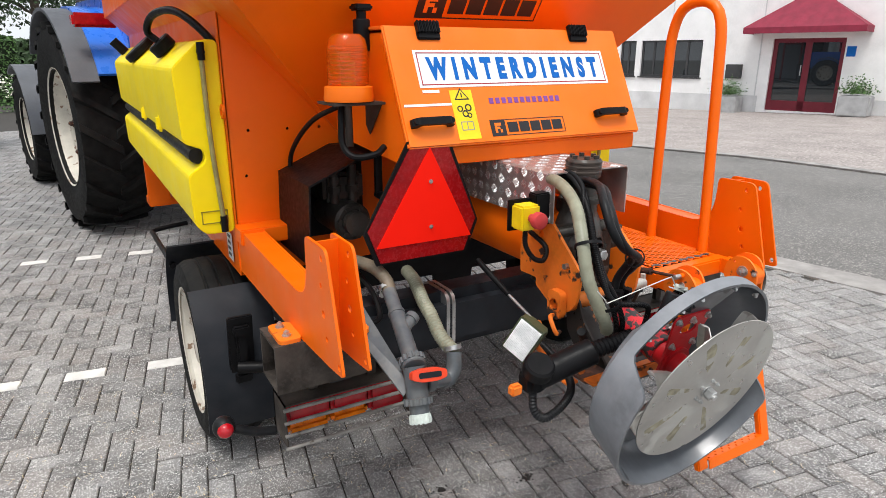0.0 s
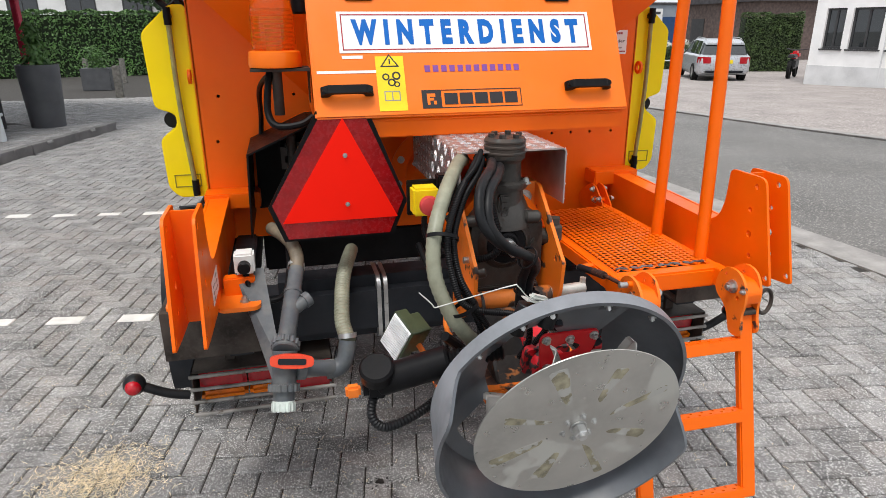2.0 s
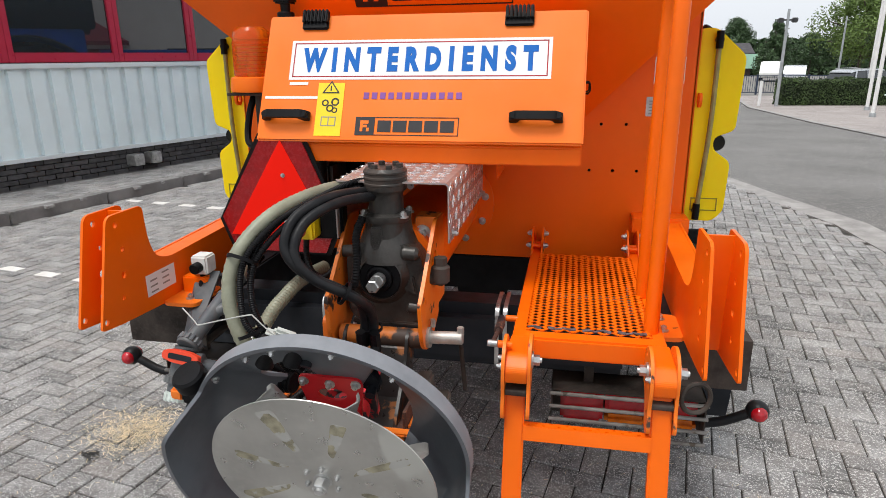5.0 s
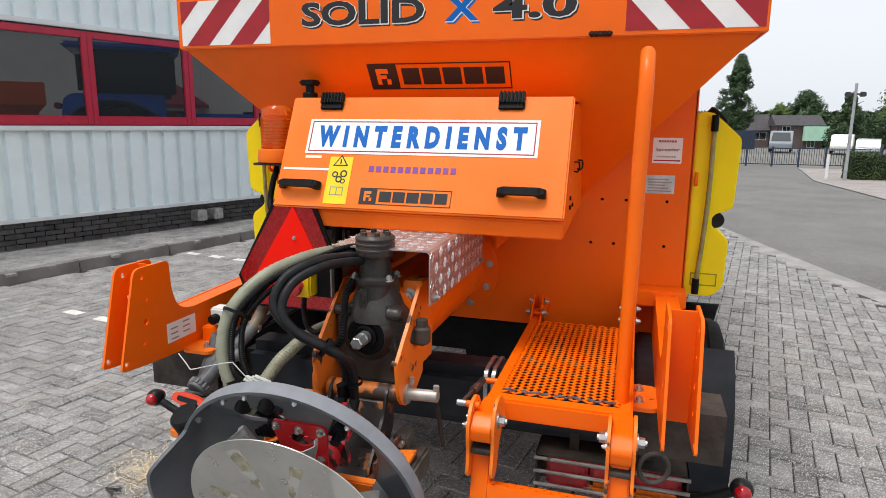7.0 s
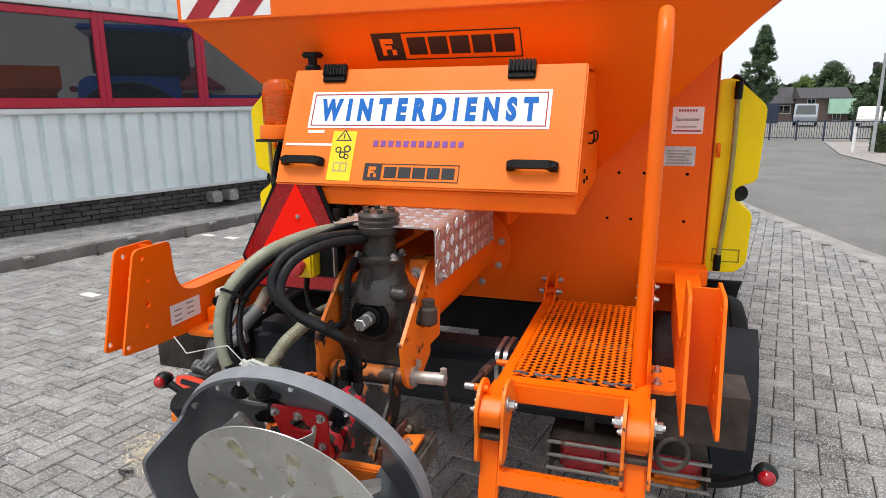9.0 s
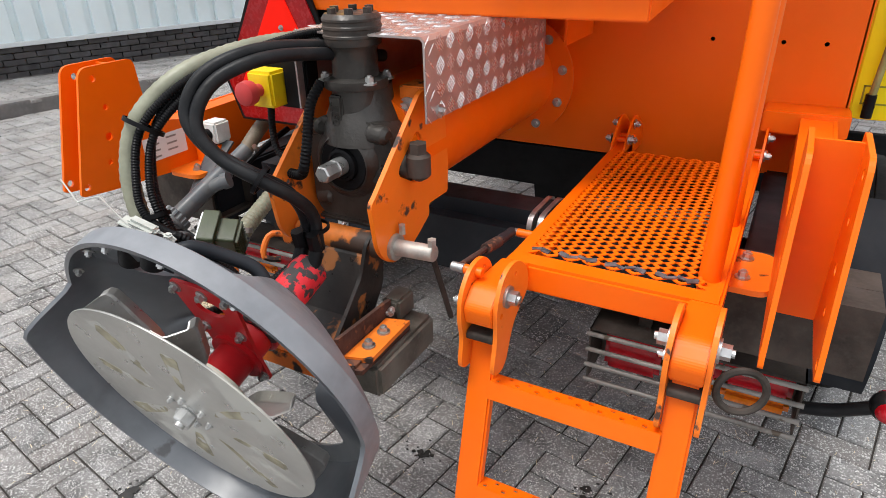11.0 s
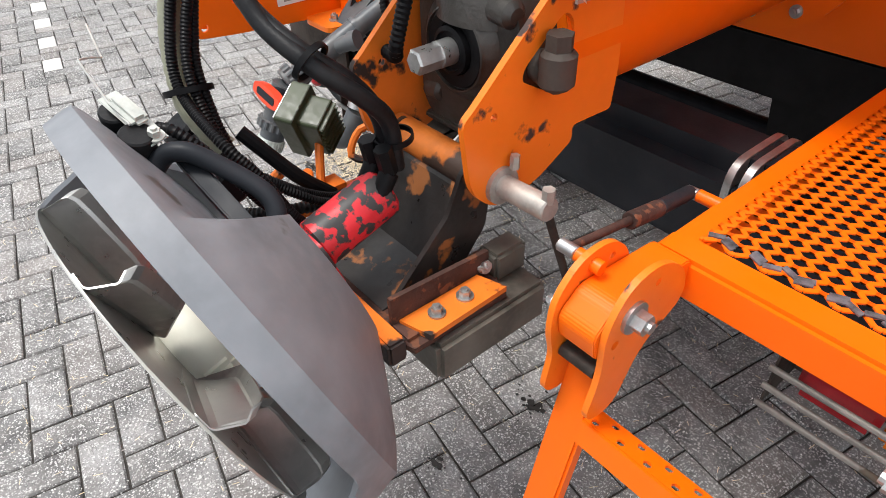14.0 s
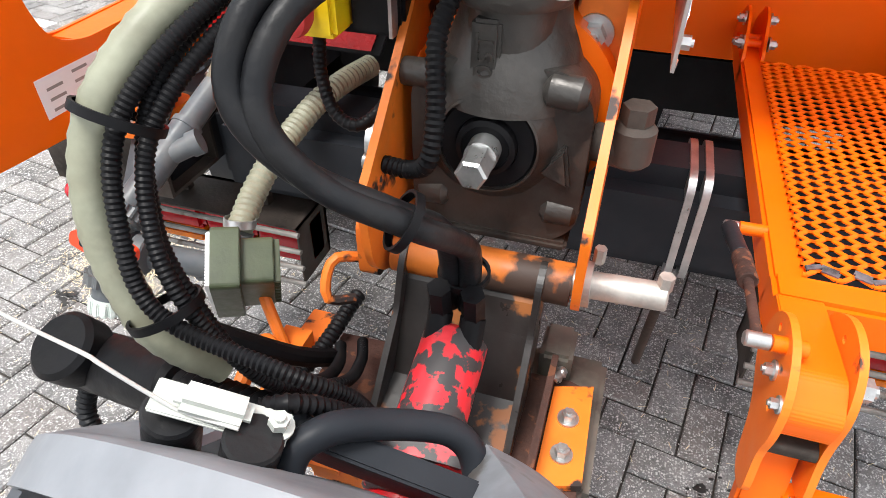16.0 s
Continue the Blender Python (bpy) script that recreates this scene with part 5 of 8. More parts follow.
def maker_plate(parent, m, w, h):
    """The maker's mark as plain shapes: a thin outline, a dark square and dark bars."""
    k = h * .04
    for u0, u1, v0, v1 in ((-w, w, -h / 2, -h / 2 + k), (-w, w, h / 2 - k, h / 2), (w - k, w, -h / 2, h / 2)):
        sticker("plate_outline", BLACK_INK, parent, m, u0, u1, v0, v1, .0008)
    sticker("plate_square", BLACK_INK, parent, m, -w, -w + h * 1.05, -h / 2, h / 2, .001, r=h * .06)
    for u0, u1, v0, v1 in ((-.25, -.1, -.3, .3), (-.1, .2, .12, .3), (-.1, .12, -.08, .06), (.1, .25, -.3, -.1)):
        sticker("square_mark", ORANGE_LID, parent, m, -w + h * (.52 + u0), -w + h * (.52 + u1), h * v0, h * v1, .0016)
    bars(parent, m, -w + h * 1.22, w - h * .12, -h * .31, h * .31, 5, BLACK_INK, .001, gap=.14)


SLOPE = face_plane((0, HY * .5, (HZ + 1.285) / 2), (HY, HZ - 1.285))
maker_plate(body, SLOPE @ pose(-.012, .222, .001), .262, .105)

# information labels on the right of the rear wall
WALLF = face_plane((0, 0, 0), (0, 1))
sticker("label_sheet", STICK_WHITE, body, WALLF, .735, .84, 1.45, 1.545, .001, "white information label with one dark word", .004)
lettering("label_lettering", "Spreader", BLACK_INK, body, WALLF @ pose(.788, 1.5, .001), .016, .084, .0005, .01)
bars(body, WALLF, .755, .82, 1.528, 1.536, 7, STICK_RED, .0016)
sticker("label_line", STICK_RED, body, WALLF, .74, .835, 1.458, 1.463, .0016)
bars(body, WALLF, .75, .82, 1.472, 1.478, 9, GREY_INK, .0016)
sticker("type_plate", STEEL, body, WALLF, .715, .822, 1.335, 1.405, .002, "grey metal type plate", .004)
for k in range(5):
    sticker("plate_line", GREY_INK, body, WALLF, .725, .812 - .012 * (k % 3), 1.343 + k * .011, 1.348 + k * .011, .0026)

# lifting eyes at both edges of the wall
for s in (-1, 1):
    b = mesh()
    lathe(b, [(.013, -.005), (.026, -.005), (.026, .005), (.013, .005), (.013, -.005)], frame_of((s * .895, -.02, 1.395), (1, 0, 0)), 20, False)
    part("lifting_eye", b, ORANGE, body)

# brackets that carry the arms
for s in (-1, 1):
    b = mesh()
    box(b, min(s * .69, s * .89), max(s * .69, s * .89), -.1, .002, .915, .975, .004)
    part("arm_bracket", b, ORANGE, body)

# ---- arms with the drilled end plates ----
ARM = [(-.985, 1.135), (-.83, 1.135), (-.825, 1.03), (-.80, .965), (-.735, .945), (0.0, .965), (0.0, .79), (-.56, .79), (-.975, .815), (-1.068, .825)]
ARMR = [.025, .02, .03, .06, .03, 0, 0, .05, .02, .012]
plate_holes = [(-.955, 1.105, .009), (-.94, 1.03, .008), (-.95, .955, .011), (-.965, .89, .008), (-1.045, .845, .009)]
for s in (-1, 1):
    b = mesh()
    xo, xi = (-.876, -.805) if s < 0 else (.856, .782)
    prism(b, rounded(ARM, ARMR), "x", xo - .004, xo + .004, plate_holes)
    arm = part("side_arm", b, ORANGE, body, "orange steel side arm ending in two drilled plates")
    b = mesh()
    prism(b, rounded(ARM, ARMR), "x", xi - .004, xi + .004, plate_holes)
    part("inner_plate", b, ORANGE, arm)
    b = mesh()
    x0, x1 = sorted((xi - s * .003, xo - s * .003))
    prism(b, [(-.735, .943), (-.005, .963), (-.005, .957), (-.735, .937)], "x", x0, x1)
    prism(b, [(-.89, 1.13), (-.882, 1.13), (-.855, .815), (-.865, .815)], "x", x0, x1)
    prism(b, [(-.56, .792), (-.005, .792), (-.005, .798), (-.56, .798)], "x", x0, x1)
    part("web", b, ORANGE, arm)
    b = mesh()
    t0, t1 = sorted((xi, s * .685))
    prism(b, rounded([(t0, -.80), (t1, -.80), (t1, -.63), (t0, -.63)], .03), "z", .80, .812)
    part("foot_tab", b, ORANGE_CHIP, arm)
    if s < 0:
        b = mesh()
        prism(b, rounded([(-.948, -.755), (-.8805, -.755), (-.8805, -.62), (-.948, -.62)], .02), "z", .80, .812)
        part("foot_tab", b, ORANGE_CHIP, arm)
    b = mesh()
    for y in (-.755, -.67):
        bolt(b, (s * .73, y, .812), (0, 0, 1), .018)
    if s < 0:
        for y in (-.72, -.65):
            bolt(b, (-.917, y, .812), (0, 0, 1), .018)
    part("bolt", b, STEEL, arm, "", True)
    if s < 0:
        M = Matrix.Translation((-.8005, -.79, .885)) @ Matrix(((0, 0, 1, 0), (1, 0, 0, 0), (0, 1, 0, 0), (0, 0, 0, 1)))
        sticker("label_sheet", STICK_WHITE, arm, M, -.072, .072, -.034, .034, .001, "white label with grey print")
        for k in range(6):
            sticker("label_line", GREY_INK, arm, M, -.055 + .06 * (k % 2), -.02 + .06 * (k % 2), -.026 + .009 * k, -.021 + .009 * k, .0016)

# ---- frame under the body ----
chassis = thing("trailer_chassis", (0, 0.2, 0.0), "dark steel chassis of the trailer with cross tube", "chassis")
for s in (-1, 1):
    b = mesh()
    x0, x1 = sorted((s * .965, s * .69))
    # hollow cross tube end, 150 mm square
    prism(b, [(-.68, .80), (-.76, .80), (-.76, .65), (-.60, .65), (-.60, .80), (-.679, .80), (-.679, .792), (-.608, .792), (-.608, .658), (-.752, .658), (-.752, .792), (-.68, .792)], "x", x0, x1)
    part("tube_end", b, DIRTY_STEEL, chassis, "dirty square steel tube with open end")
    b = mesh()
    box(b, min(s * .72, s * .80), max(s * .72, s * .80), -.72, 1.2, .62, .78, .006)
    part("rail", b, SLATE, chassis)
b = mesh()
box(b, -.72, .72, 1.0, 1.1, .35, .5, .01)
cyl(b, (-.95, .27, .39), (.95, .27, .39), .05)
box(b, -.06, .06, .5, 5.2, .45, .60, .01)
part("axle", b, SLATE, chassis)
b = mesh()
box(b, -.70, .70, .03, .16, .61, .762, .008)
part("cross_beam", b, BLACK, chassis, "black cross beam under the rear wall")
b = mesh()
prism(b, rounded([(.02, .46), (.20, .46), (.22, .62), (0.0, .62)], .02), "y", .06, .075, [(.16, .53, .015)])
part("hanger", b, BLACK, chassis, "black hanger plate with one hole")
b = mesh()
box(b, -.68, .68, -.632, -.46, .582, .795, .04, seg=4)
part("rear_beam", b, SLATE, chassis, "dark slate plastic tank between the wheels", True)
for x in (-.324, -.302, .25, .275):
    b = mesh()
    prism(b, rounded([(-.636, .578), (-.456, .578), (-.456, .799), (-.636, .799)], .044), "x", x - .0065, x + .0065)
    part("strap", b, STEEL, chassis, "stainless strap round the tank", True)

# ---- cabinet on the rear ----
cab = thing("control_cabinet", (0, -.5, 1.28), "orange steel cabinet with sloping hinged lid on the spreader", "cabinet")
b = mesh()
prism(b, [(-.05, 1.29), (-.655, 1.25), (-.655, 1.30), (-.478, 1.655), (-.25, 1.66), (-.05, 1.45)], "x", -.482, .482, bev=.004)
part("body", b, ORANGE, cab)
LIDF = face_plane((0, -.664, 1.312), (.174, .36))
LL = math.hypot(.174, .36)
b = mesh()
prism(b, [(-.49, -.004), (.485, -.004), (.485, LL), (-.49, LL)], "z", -.004, .014, m=LIDF, bev=.005)
lid = part("lid", b, ORANGE_LID, cab)
b = mesh()
box(b, -.486, .481, -.485, -.25, 1.664, 1.676, .003)
part("top_cap", b, ORANGE_LID, cab)
F = LIDF @ pose(0, 0, .0145)
for x in (-.335, .29):
    b = mesh()
    box(b, x - .042, x + .042, -.03, .0, 0, .012, .004, LIDF @ pose(0, LL - .02, .012))
    hinge = part("hinge", b, BLACK, cab, "black plastic hinge", True)
    for k in range(7):
        u = x - .036 + .012 * k
        b = mesh()
        box(b, u - .0048, u + .0048, -.012, .03, 0, .022, .003, LIDF @ pose(0, LL - .02, .012))
        part("knuckle", b, BLACK, hinge, "", True)
for x in (-.395, .352):
    b = mesh()
    hp = F @ pose(x, .07, 0)
    prof = [(-.075, 0), (-.075, .018), (-.055, .034), (.055, .034), (.075, .018), (.075, 0), (.052, 0), (.047, .016), (.04, .022), (-.04, .022), (-.047, .016), (-.052, 0)]
    prism(b, rounded(prof, .006, 3), "y", -.012, .012, m=hp)
    for k in (-1, 1):
        cyl(b, hp @ V(k * .062, 0, .02), hp @ V(k * .062, 0, .031), .009, n=14)
    part("handle", b, BLACK, cab, "black plastic pull handle", True)
sticker("sign_sheet", STICK_WHITE, cab, F, -.405, .388, .189, .3155, .001, "white name sign with red border and blue lettering")
for u0, u1, v0, v1 in ((-.395, .378, .197, .2005), (-.395, .378, .304, .3075), (-.395, -.3915, .197, .3075), (.3745, .378, .197, .3075)):
    sticker("sign_border", STICK_RED, cab, F, u0, u1, v0, v1, .0016)
lettering("sign_lettering", "WINTERDIENST", BLUE_INK, cab, F @ pose(-.008, .2525, .0012), .080, .715, .0008, .062, "bold blue lettering", 1.75, 0.0)
bars(cab, F, -.16, .145, .128, .148, 12, VIOLET_INK, .0012, gap=.35)
maker_plate(cab, F @ pose(-.022, .044, .0002), .155, .056)
sticker("warning_label", YELLOW_PLAIN, cab, F, -.305, -.222, .012, .178, .001, "yellow warning label with black pictograms")
for u0, u1, v in ((-.297, -.23, .14), (-.297, -.23, .09), (-.297, -.23, .04)):
    b = mesh()
    if v > .13:
        prism(b, [(-.292, .145), (-.235, .145), (-.2635, .185)], "z", 0, .0015, m=F)
        part("pictogram", b, BLACK_INK, cab)
        b = mesh()
        prism(b, [(-.284, .149), (-.243, .149), (-.2635, .178)], "z", .0014, .002, m=F)
        part("pictogram_field", b, YELLOW_PLAIN, cab)
        sticker("pictogram_bar", BLACK_INK, cab, F, -.2655, -.2615, .153, .169, .0026)
    elif v > .05:
        for cx, cy, cr in ((-.278, .115, .011), (-.247, .118, .013), (-.262, .098, .012), (-.247, .092, .009)):
            lathe(b, [(cr * .6, 0), (cr, 0), (cr, .0015), (cr * .6, .0015), (cr * .6, 0)], F @ pose(cx, cy, 0), 12, False)
        part("pictogram", b, BLACK_INK, cab)
    else:
        for q in ((-.287, -.284, .042, .072), (-.243, -.24, .042, .072), (-.287, -.24, .042, .045), (-.287, -.266, .069, .072), (-.261, -.24, .069, .072), (-.265, -.262, .042, .072)):
            box(b, q[0], q[1], q[2], q[3], 0, .0015, m=F)
        part("pictogram", b, GREY_INK, cab)
sticker("tape_strip", STICK_WHITE, cab, F, -.475, -.305, .128, .136, .001, "white tape strip")
sticker("tape_strip", STICK_WHITE, cab, F, -.40, -.34, .172, .181, .001)
b = mesh()
for y in (-.42, -.30):
    tube(b, [(.484, y, 1.44), (.50, y, 1.44), (.50, y, 1.47), (.484, y, 1.47)], .003, 6)
for y, z in ((-.5, 1.33), (-.42, 1.33), (-.5, 1.36)):
    cyl(b, (.482, y, z), (.487, y, z), .007, n=10)
part("side_catch", b, BLACK, cab, "small dark catches on the side")
b = mesh()
cyl(b, (-.50, -.37, 1.60), (-.50, -.37, 1.70), .028, n=16, bev=.004)
cyl(b, (-.50, -.37, 1.70), (-.50, -.37, 1.735), .016, n=14)
box(b, -.53, -.47, -.40, -.34, 1.725, 1.745, .006)
part("cable_gland", b, BLACK, cab, "black gland and plug beside the cabinet", True)
b = mesh()
prism(b, [(-.30, 1.14), (-.06, 1.14), (-.06, 1.29), (-.30, 1.29)], "x", .20, .206, [(-.2, 1.24, .012)])
part("gusset", b, ORANGE, cab)

# ---- amber beacon ----
bc = V(-.588, -.455, 0)
beacon = thing("rotating_beacon", (bc.x, bc.y, 1.43), "amber rotating beacon with orange base on a steel bracket", "beacon light")
b = mesh()
lathe(b, [(.055, 1.445), (.078, 1.447), (.080, 1.455), (.076, 1.492), (.062, 1.496)], Matrix.Translation((bc.x, bc.y, 0)), 32)
part("base", b, ORANGE_LID, beacon, "orange plastic base ring", True)
b = mesh()
pr = [(.060, 1.496), (.064, 1.50), (.063, 1.60), (.056, 1.635), (.04, 1.65), (.0, 1.654)]
N = 64
rings = []
for r, z in pr[:-1]:
    rings.append([b.verts.new((bc.x + (r + (.0013 if i % 2 else 0)) * math.cos(2 * math.pi * i / N), bc.y + (r + (.0013 if i % 2 else 0)) * math.sin(2 * math.pi * i / N), z)) for i in range(N)])
for a, c in zip(rings, rings[1:]):
    for i in range(N):
        b.faces.new((a[i], a[(i + 1) % N], c[(i + 1) % N], c[i]))
b.faces.new(rings[-1])
part("dome", b, AMBER_GLASS, beacon, "ribbed amber dome", True)
b = mesh()
for k in range(9):
    z = 1.508 + .012 * k
    lathe(b, [(.0575, z), (.060, z + .002), (.0575, z + .004), (.0575, z)], Matrix.Translation((bc.x, bc.y, 0)), 32, False)
part("dome_rib", b, AMBER_GLASS, beacon, "", True)
b = mesh()
cyl(b, (bc.x, bc.y, 1.496), (bc.x, bc.y, 1.57), .018)
lathe(b, [(.042, 1.52), (.042, 1.59)], Matrix.Translation((bc.x, bc.y, 0)), 20, False, 60, 220)
part("reflector", b, STEEL, beacon, "bright reflector and bulb holder", True)
b = mesh()
box(b, bc.x - .075, bc.x + .1, bc.y - .06, bc.y + .09, 1.436, 1.4445, .001)
prism(b, [(-.49, 1.4365), (-.36, 1.4365), (-.36, 1.36), (-.39, 1.33)], "x", bc.x + .096, bc.x + .1)
cyl(b, (bc.x, bc.y + .02, 1.30), (bc.x, bc.y + .02, 1.437), .016)
part("bracket", b, DIRTY_STEEL, beacon, "dark steel bracket")
b = mesh()
tube(b, [(bc.x - .02, bc.y + .02, 1.435), (bc.x - .03, bc.y, 1.38), (bc.x - .035, bc.y - .02, 1.31), (bc.x - .01, bc.y - .05, 1.275), (bc.x + .06, bc.y - .06, 1.28), (-.49, -.50, 1.30)], .011, 10)
tube(b, [(bc.x - .01, bc.y + .03, 1.435), (bc.x - .06, bc.y + .2, 1.37), (-.66, -.05, 1.25), (-.67, -.02, 1.15)], .009, 8)
part("cable", b, BLACK, beacon, "black cable", True)

# ---- slow vehicle triangle ----
tri = thing("warning_triangle", (-.43, -.66, .96), "red slow-vehicle triangle with dark red border on black backing", "warning sign")
out = [(-.477, 1.325), (-.352, 1.325), (-.243, 1.068), (-.288, .962), (-.592, .962), (-.632, 1.068)]
b = mesh()
big = [(x + (.012 if x > -.43 else -.012), z + (.010 if z > 1.1 else -.008)) for x, z in out]
prism(b, big, "y", -.667, -.660)
part("backing", b, BLACK, tri)
b = mesh()
prism(b, out, "y", -.672, -.666)
part("border", b, RED_REFL, tri, "dark red reflective border")
b = mesh()
prism(b, [(-.415, 1.315), (-.262, 1.012), (-.605, 1.012)], "y", -.675, -.671)
part("triangle", b, RED_FLUO, tri, "bright red fluorescent triangle")
b = mesh()
for z in (1.207, 1.06):
    bolt(b, (-.413, -.675, z), (0, -1, 0), .009)
part("screw", b, STEEL, tri, "", True)
b = mesh()
cyl(b, (-.43, -.66, 1.1), (-.43, -.30, 1.1), .015)
cyl(b, (-.43, -.31, 1.1), (-.43, -.31, 1.30), .015)
part("stay", b, BLACK, tri)

# ---- hood over the pump ----
hood = thing("pump_hood", (-.55, -.15, .9), "black steel hood over the hydraulic pump", "cover")
b = mesh()
prism(b, [(-.72, .88), (-.708, 1.165), (-.50, 1.255), (-.36, 1.255), (-.36, 1.25), (-.50, 1.249), (-.702, 1.16), (-.714, .88)], "y", -.36, -.002)
part("shell", b, BLACK, hood)
# black sheet added before the orange wall to darken the inside of the hood
b = mesh()
prism(b, [(-.70, .89), (-.695, 1.15), (-.50, 1.238), (-.37, 1.238), (-.37, .89)], "y", -.012, -.004)
part("back_panel", b, BLACK, hood)
b = mesh()
cyl(b, (-.52, -.28, 1.0), (-.52, -.02, 1.0), .07, n=24, bev=.01)
cyl(b, (-.52, -.32, 1.0), (-.52, -.28, 1.0), .045, n=24)
for a in range(6):
    cyl(b, (-.52 + .055 * math.cos(a), -.29, 1.0 + .055 * math.sin(a)), (-.52 + .055 * math.cos(a), -.26, 1.0 + .055 * math.sin(a)), .009, n=8)
box(b, -.60, -.44, -.2, -.02, 1.06, 1.17, .015)
for x in (-.56, -.49):
    cyl(b, (x, -.2, 1.06), (x, -.2, 1.2), .018, n=14)
    cyl(b, (x, -.2, 1.10), (x, -.2, 1.125), .026, n=6)
part("pump", b, CAST, hood, "dark cast pump with fittings", True)

# ---- tread plate cover and auger trough ----
cover = thing("tread_plate_cover", (0.01, -.65, 1.09), "aluminium tread plate cover folded over the auger drive", "cover")
b = mesh()
X0, X1, Y0, Y1, ZT, ZB = -.142, .160, -.948, -.33, 1.25, 1.095
U = [(X0, ZB), (X0, ZT - .008), (X0 + .008, ZT), (X1 - .008, ZT), (X1, ZT - .008), (X1, ZB), (X1 - .004, ZB), (X1 - .004, ZT - .010), (X1 - .010, ZT - .004), (X0 + .010, ZT - .004), (X0 + .004, ZT - .010), (X0 + .004, ZB)]
prism(b, U, "y", Y0, Y1)
part("sheet", b, DIAMOND, cover)


def tread(bm, m, w, h, pitch=.042):
    """Groups of five raised bars, turned in turn, as on tread plate."""
    nu, nv = int(w / pitch), int(h / pitch)
    for i in range(nu + 1):
        for j in range(nv + 1):
            a = radians(45 if (i + j) % 2 else -45)
            for k in range(-2, 3):
                L = pitch * (.47 - .06 * abs(k))
                c = V(pitch * .35 + i * pitch * .98, pitch * .35 + j * pitch * .98, 0)
                if not (L < c.x < w - L * .7 and L * .7 < c.y < h - L * .7):
                    continue
                d = V(math.cos(a), math.sin(a), 0)
                e = V(-d.y, d.x, 0)
                q = c + e * k * pitch * .13
                base = [q - d * L, q + e * .0021, q + d * L, q - e * .0021]
                vs = [bm.verts.new(m @ p) for p in base]
                top = [bm.verts.new(m @ (q - d * L * .6 + V(0, 0, .0014))), bm.verts.new(m @ (q + d * L * .6 + V(0, 0, .0014)))]
                bm.faces.new((vs[0], vs[1], top[1], top[0]))
                bm.faces.new((vs[1], vs[2], top[1]))
                bm.faces.new((vs[2], vs[3], top[0], top[1]))
                bm.faces.new((vs[3], vs[0], top[0]))


b = mesh()
tread(b, pose(X0, Y0, ZT), X1 - X0, Y1 - Y0)
tread(b, Matrix.Translation((X1, Y0, ZB)) @ Matrix(((0, 0, 1, 0), (1, 0, 0, 0), (0, 1, 0, 0), (0, 0, 0, 1))), Y1 - Y0, ZT - ZB)
tread(b, Matrix.Translation((X0, Y1, ZB)) @ Matrix(((0, 0, -1, 0), (-1, 0, 0, 0), (0, 1, 0, 0), (0, 0, 0, 1))), Y1 - Y0, ZT - ZB)
part("tread_pattern", b, DIAMOND_BAR, cover, "raised bright tread bars", tag=("", "", "", "stuff"))
b = mesh()
for y in (-.90, -.38):
    bolt(b, (X1, y, 1.11), (1, 0, 0), .016)
    bolt(b, (X0, y, 1.11), (-1, 0, 0), .016)
part("bolt", b, STEEL, cover, "", True)

trough = thing("auger_trough", (0, -.45, .9), "orange steel auger tube with bolted flange", "auger")
b = mesh()
cyl(b, (-.01, -.90, 1.01), (-.01, 0, 1.01), .125, n=40)
part("tube", b, ORANGE, trough, "", True)
b = mesh()
lathe(b, [(.10, 0), (.185, 0), (.185, .012), (.10, .012)], frame_of((-.01, -.12, 1.01), (0, 1, 0)), 40)
part("flange", b, ORANGE, trough, "", True)
b = mesh()
for a in range(10):
    t = a * math.pi / 5 + .2
    bolt(b, (-.01 + .155 * math.cos(t), -.12, 1.01 + .155 * math.sin(t)), (0, -1, 0), .018)
part("bolt", b, STEEL, trough, "", True)
b = mesh()
box(b, -.12, .10, -.105, -.002, .90, 1.13, .01)
part("housing", b, ORANGE, trough)

# ---- gearbox and hydraulic motor ----
gear = thing("auger_gearbox", (-.01, -.93, .87), "dark cast gearbox with hydraulic motor between orange plates", "gearbox")
b = mesh()
prism(b, rounded([(-.112, .90), (-.085, .872), (.06, .872), (.092, .90), (.092, 1.055), (.062, 1.09), (-.085, 1.09), (-.112, 1.055)], .02), "y", -.966, -.80, bev=.016)
lathe(b, [(.088, 1.04), (.084, 1.07), (.072, 1.10), (.0625, 1.122), (.0605, 1.14), (.0605, 1.15)], Matrix.Translation((-.012, -.905, 0)), 36)
part("housing", b, CAST, gear, "dark cast iron housing", True, split=False)
b = mesh()
box(b, -.041, -.010, -.981, -.93, 1.045, 1.138, .004)
part("cast_ridge", b, CAST, gear, "flat cast ridge")
b = mesh()
cyl(b, (-.128, -.945, 1.060), (-.072, -.968, 1.070), .0165, n=18, bev=.006)
cyl(b, (.036, -.962, 1.069), (.084, -.966, 1.067), .0185, n=18, bev=.008)
cyl(b, (.046, -.958, .918), (.09, -.955, .915), .0175, n=16, bev=.007)
cyl(b, (-.108, -.955, .912), (-.066, -.96, .917), .0165, n=16, bev=.006)
part("boss", b, CAST, gear, "", True)
b = mesh()
prism(b, [(.038, .972), (.078, .955), (.068, 1.012)], "y", -.975, -.955, bev=.004)
box(b, -.104, .084, -.972, -.80, .866, .878, .004)
part("rib", b, CAST, gear, "", True)
b = mesh()
lathe(b, [(.078, -.004), (.074, .004), (.062, .012), (.059, .018), (.0565, .019), (.0565, .013), (.05, .013)], frame_of((-.018, -.966, 1.002), (0, -1, 0)), 56, False)
part("bearing_cover", b, CAST, gear, "round cast bearing boss", True)
b = mesh()
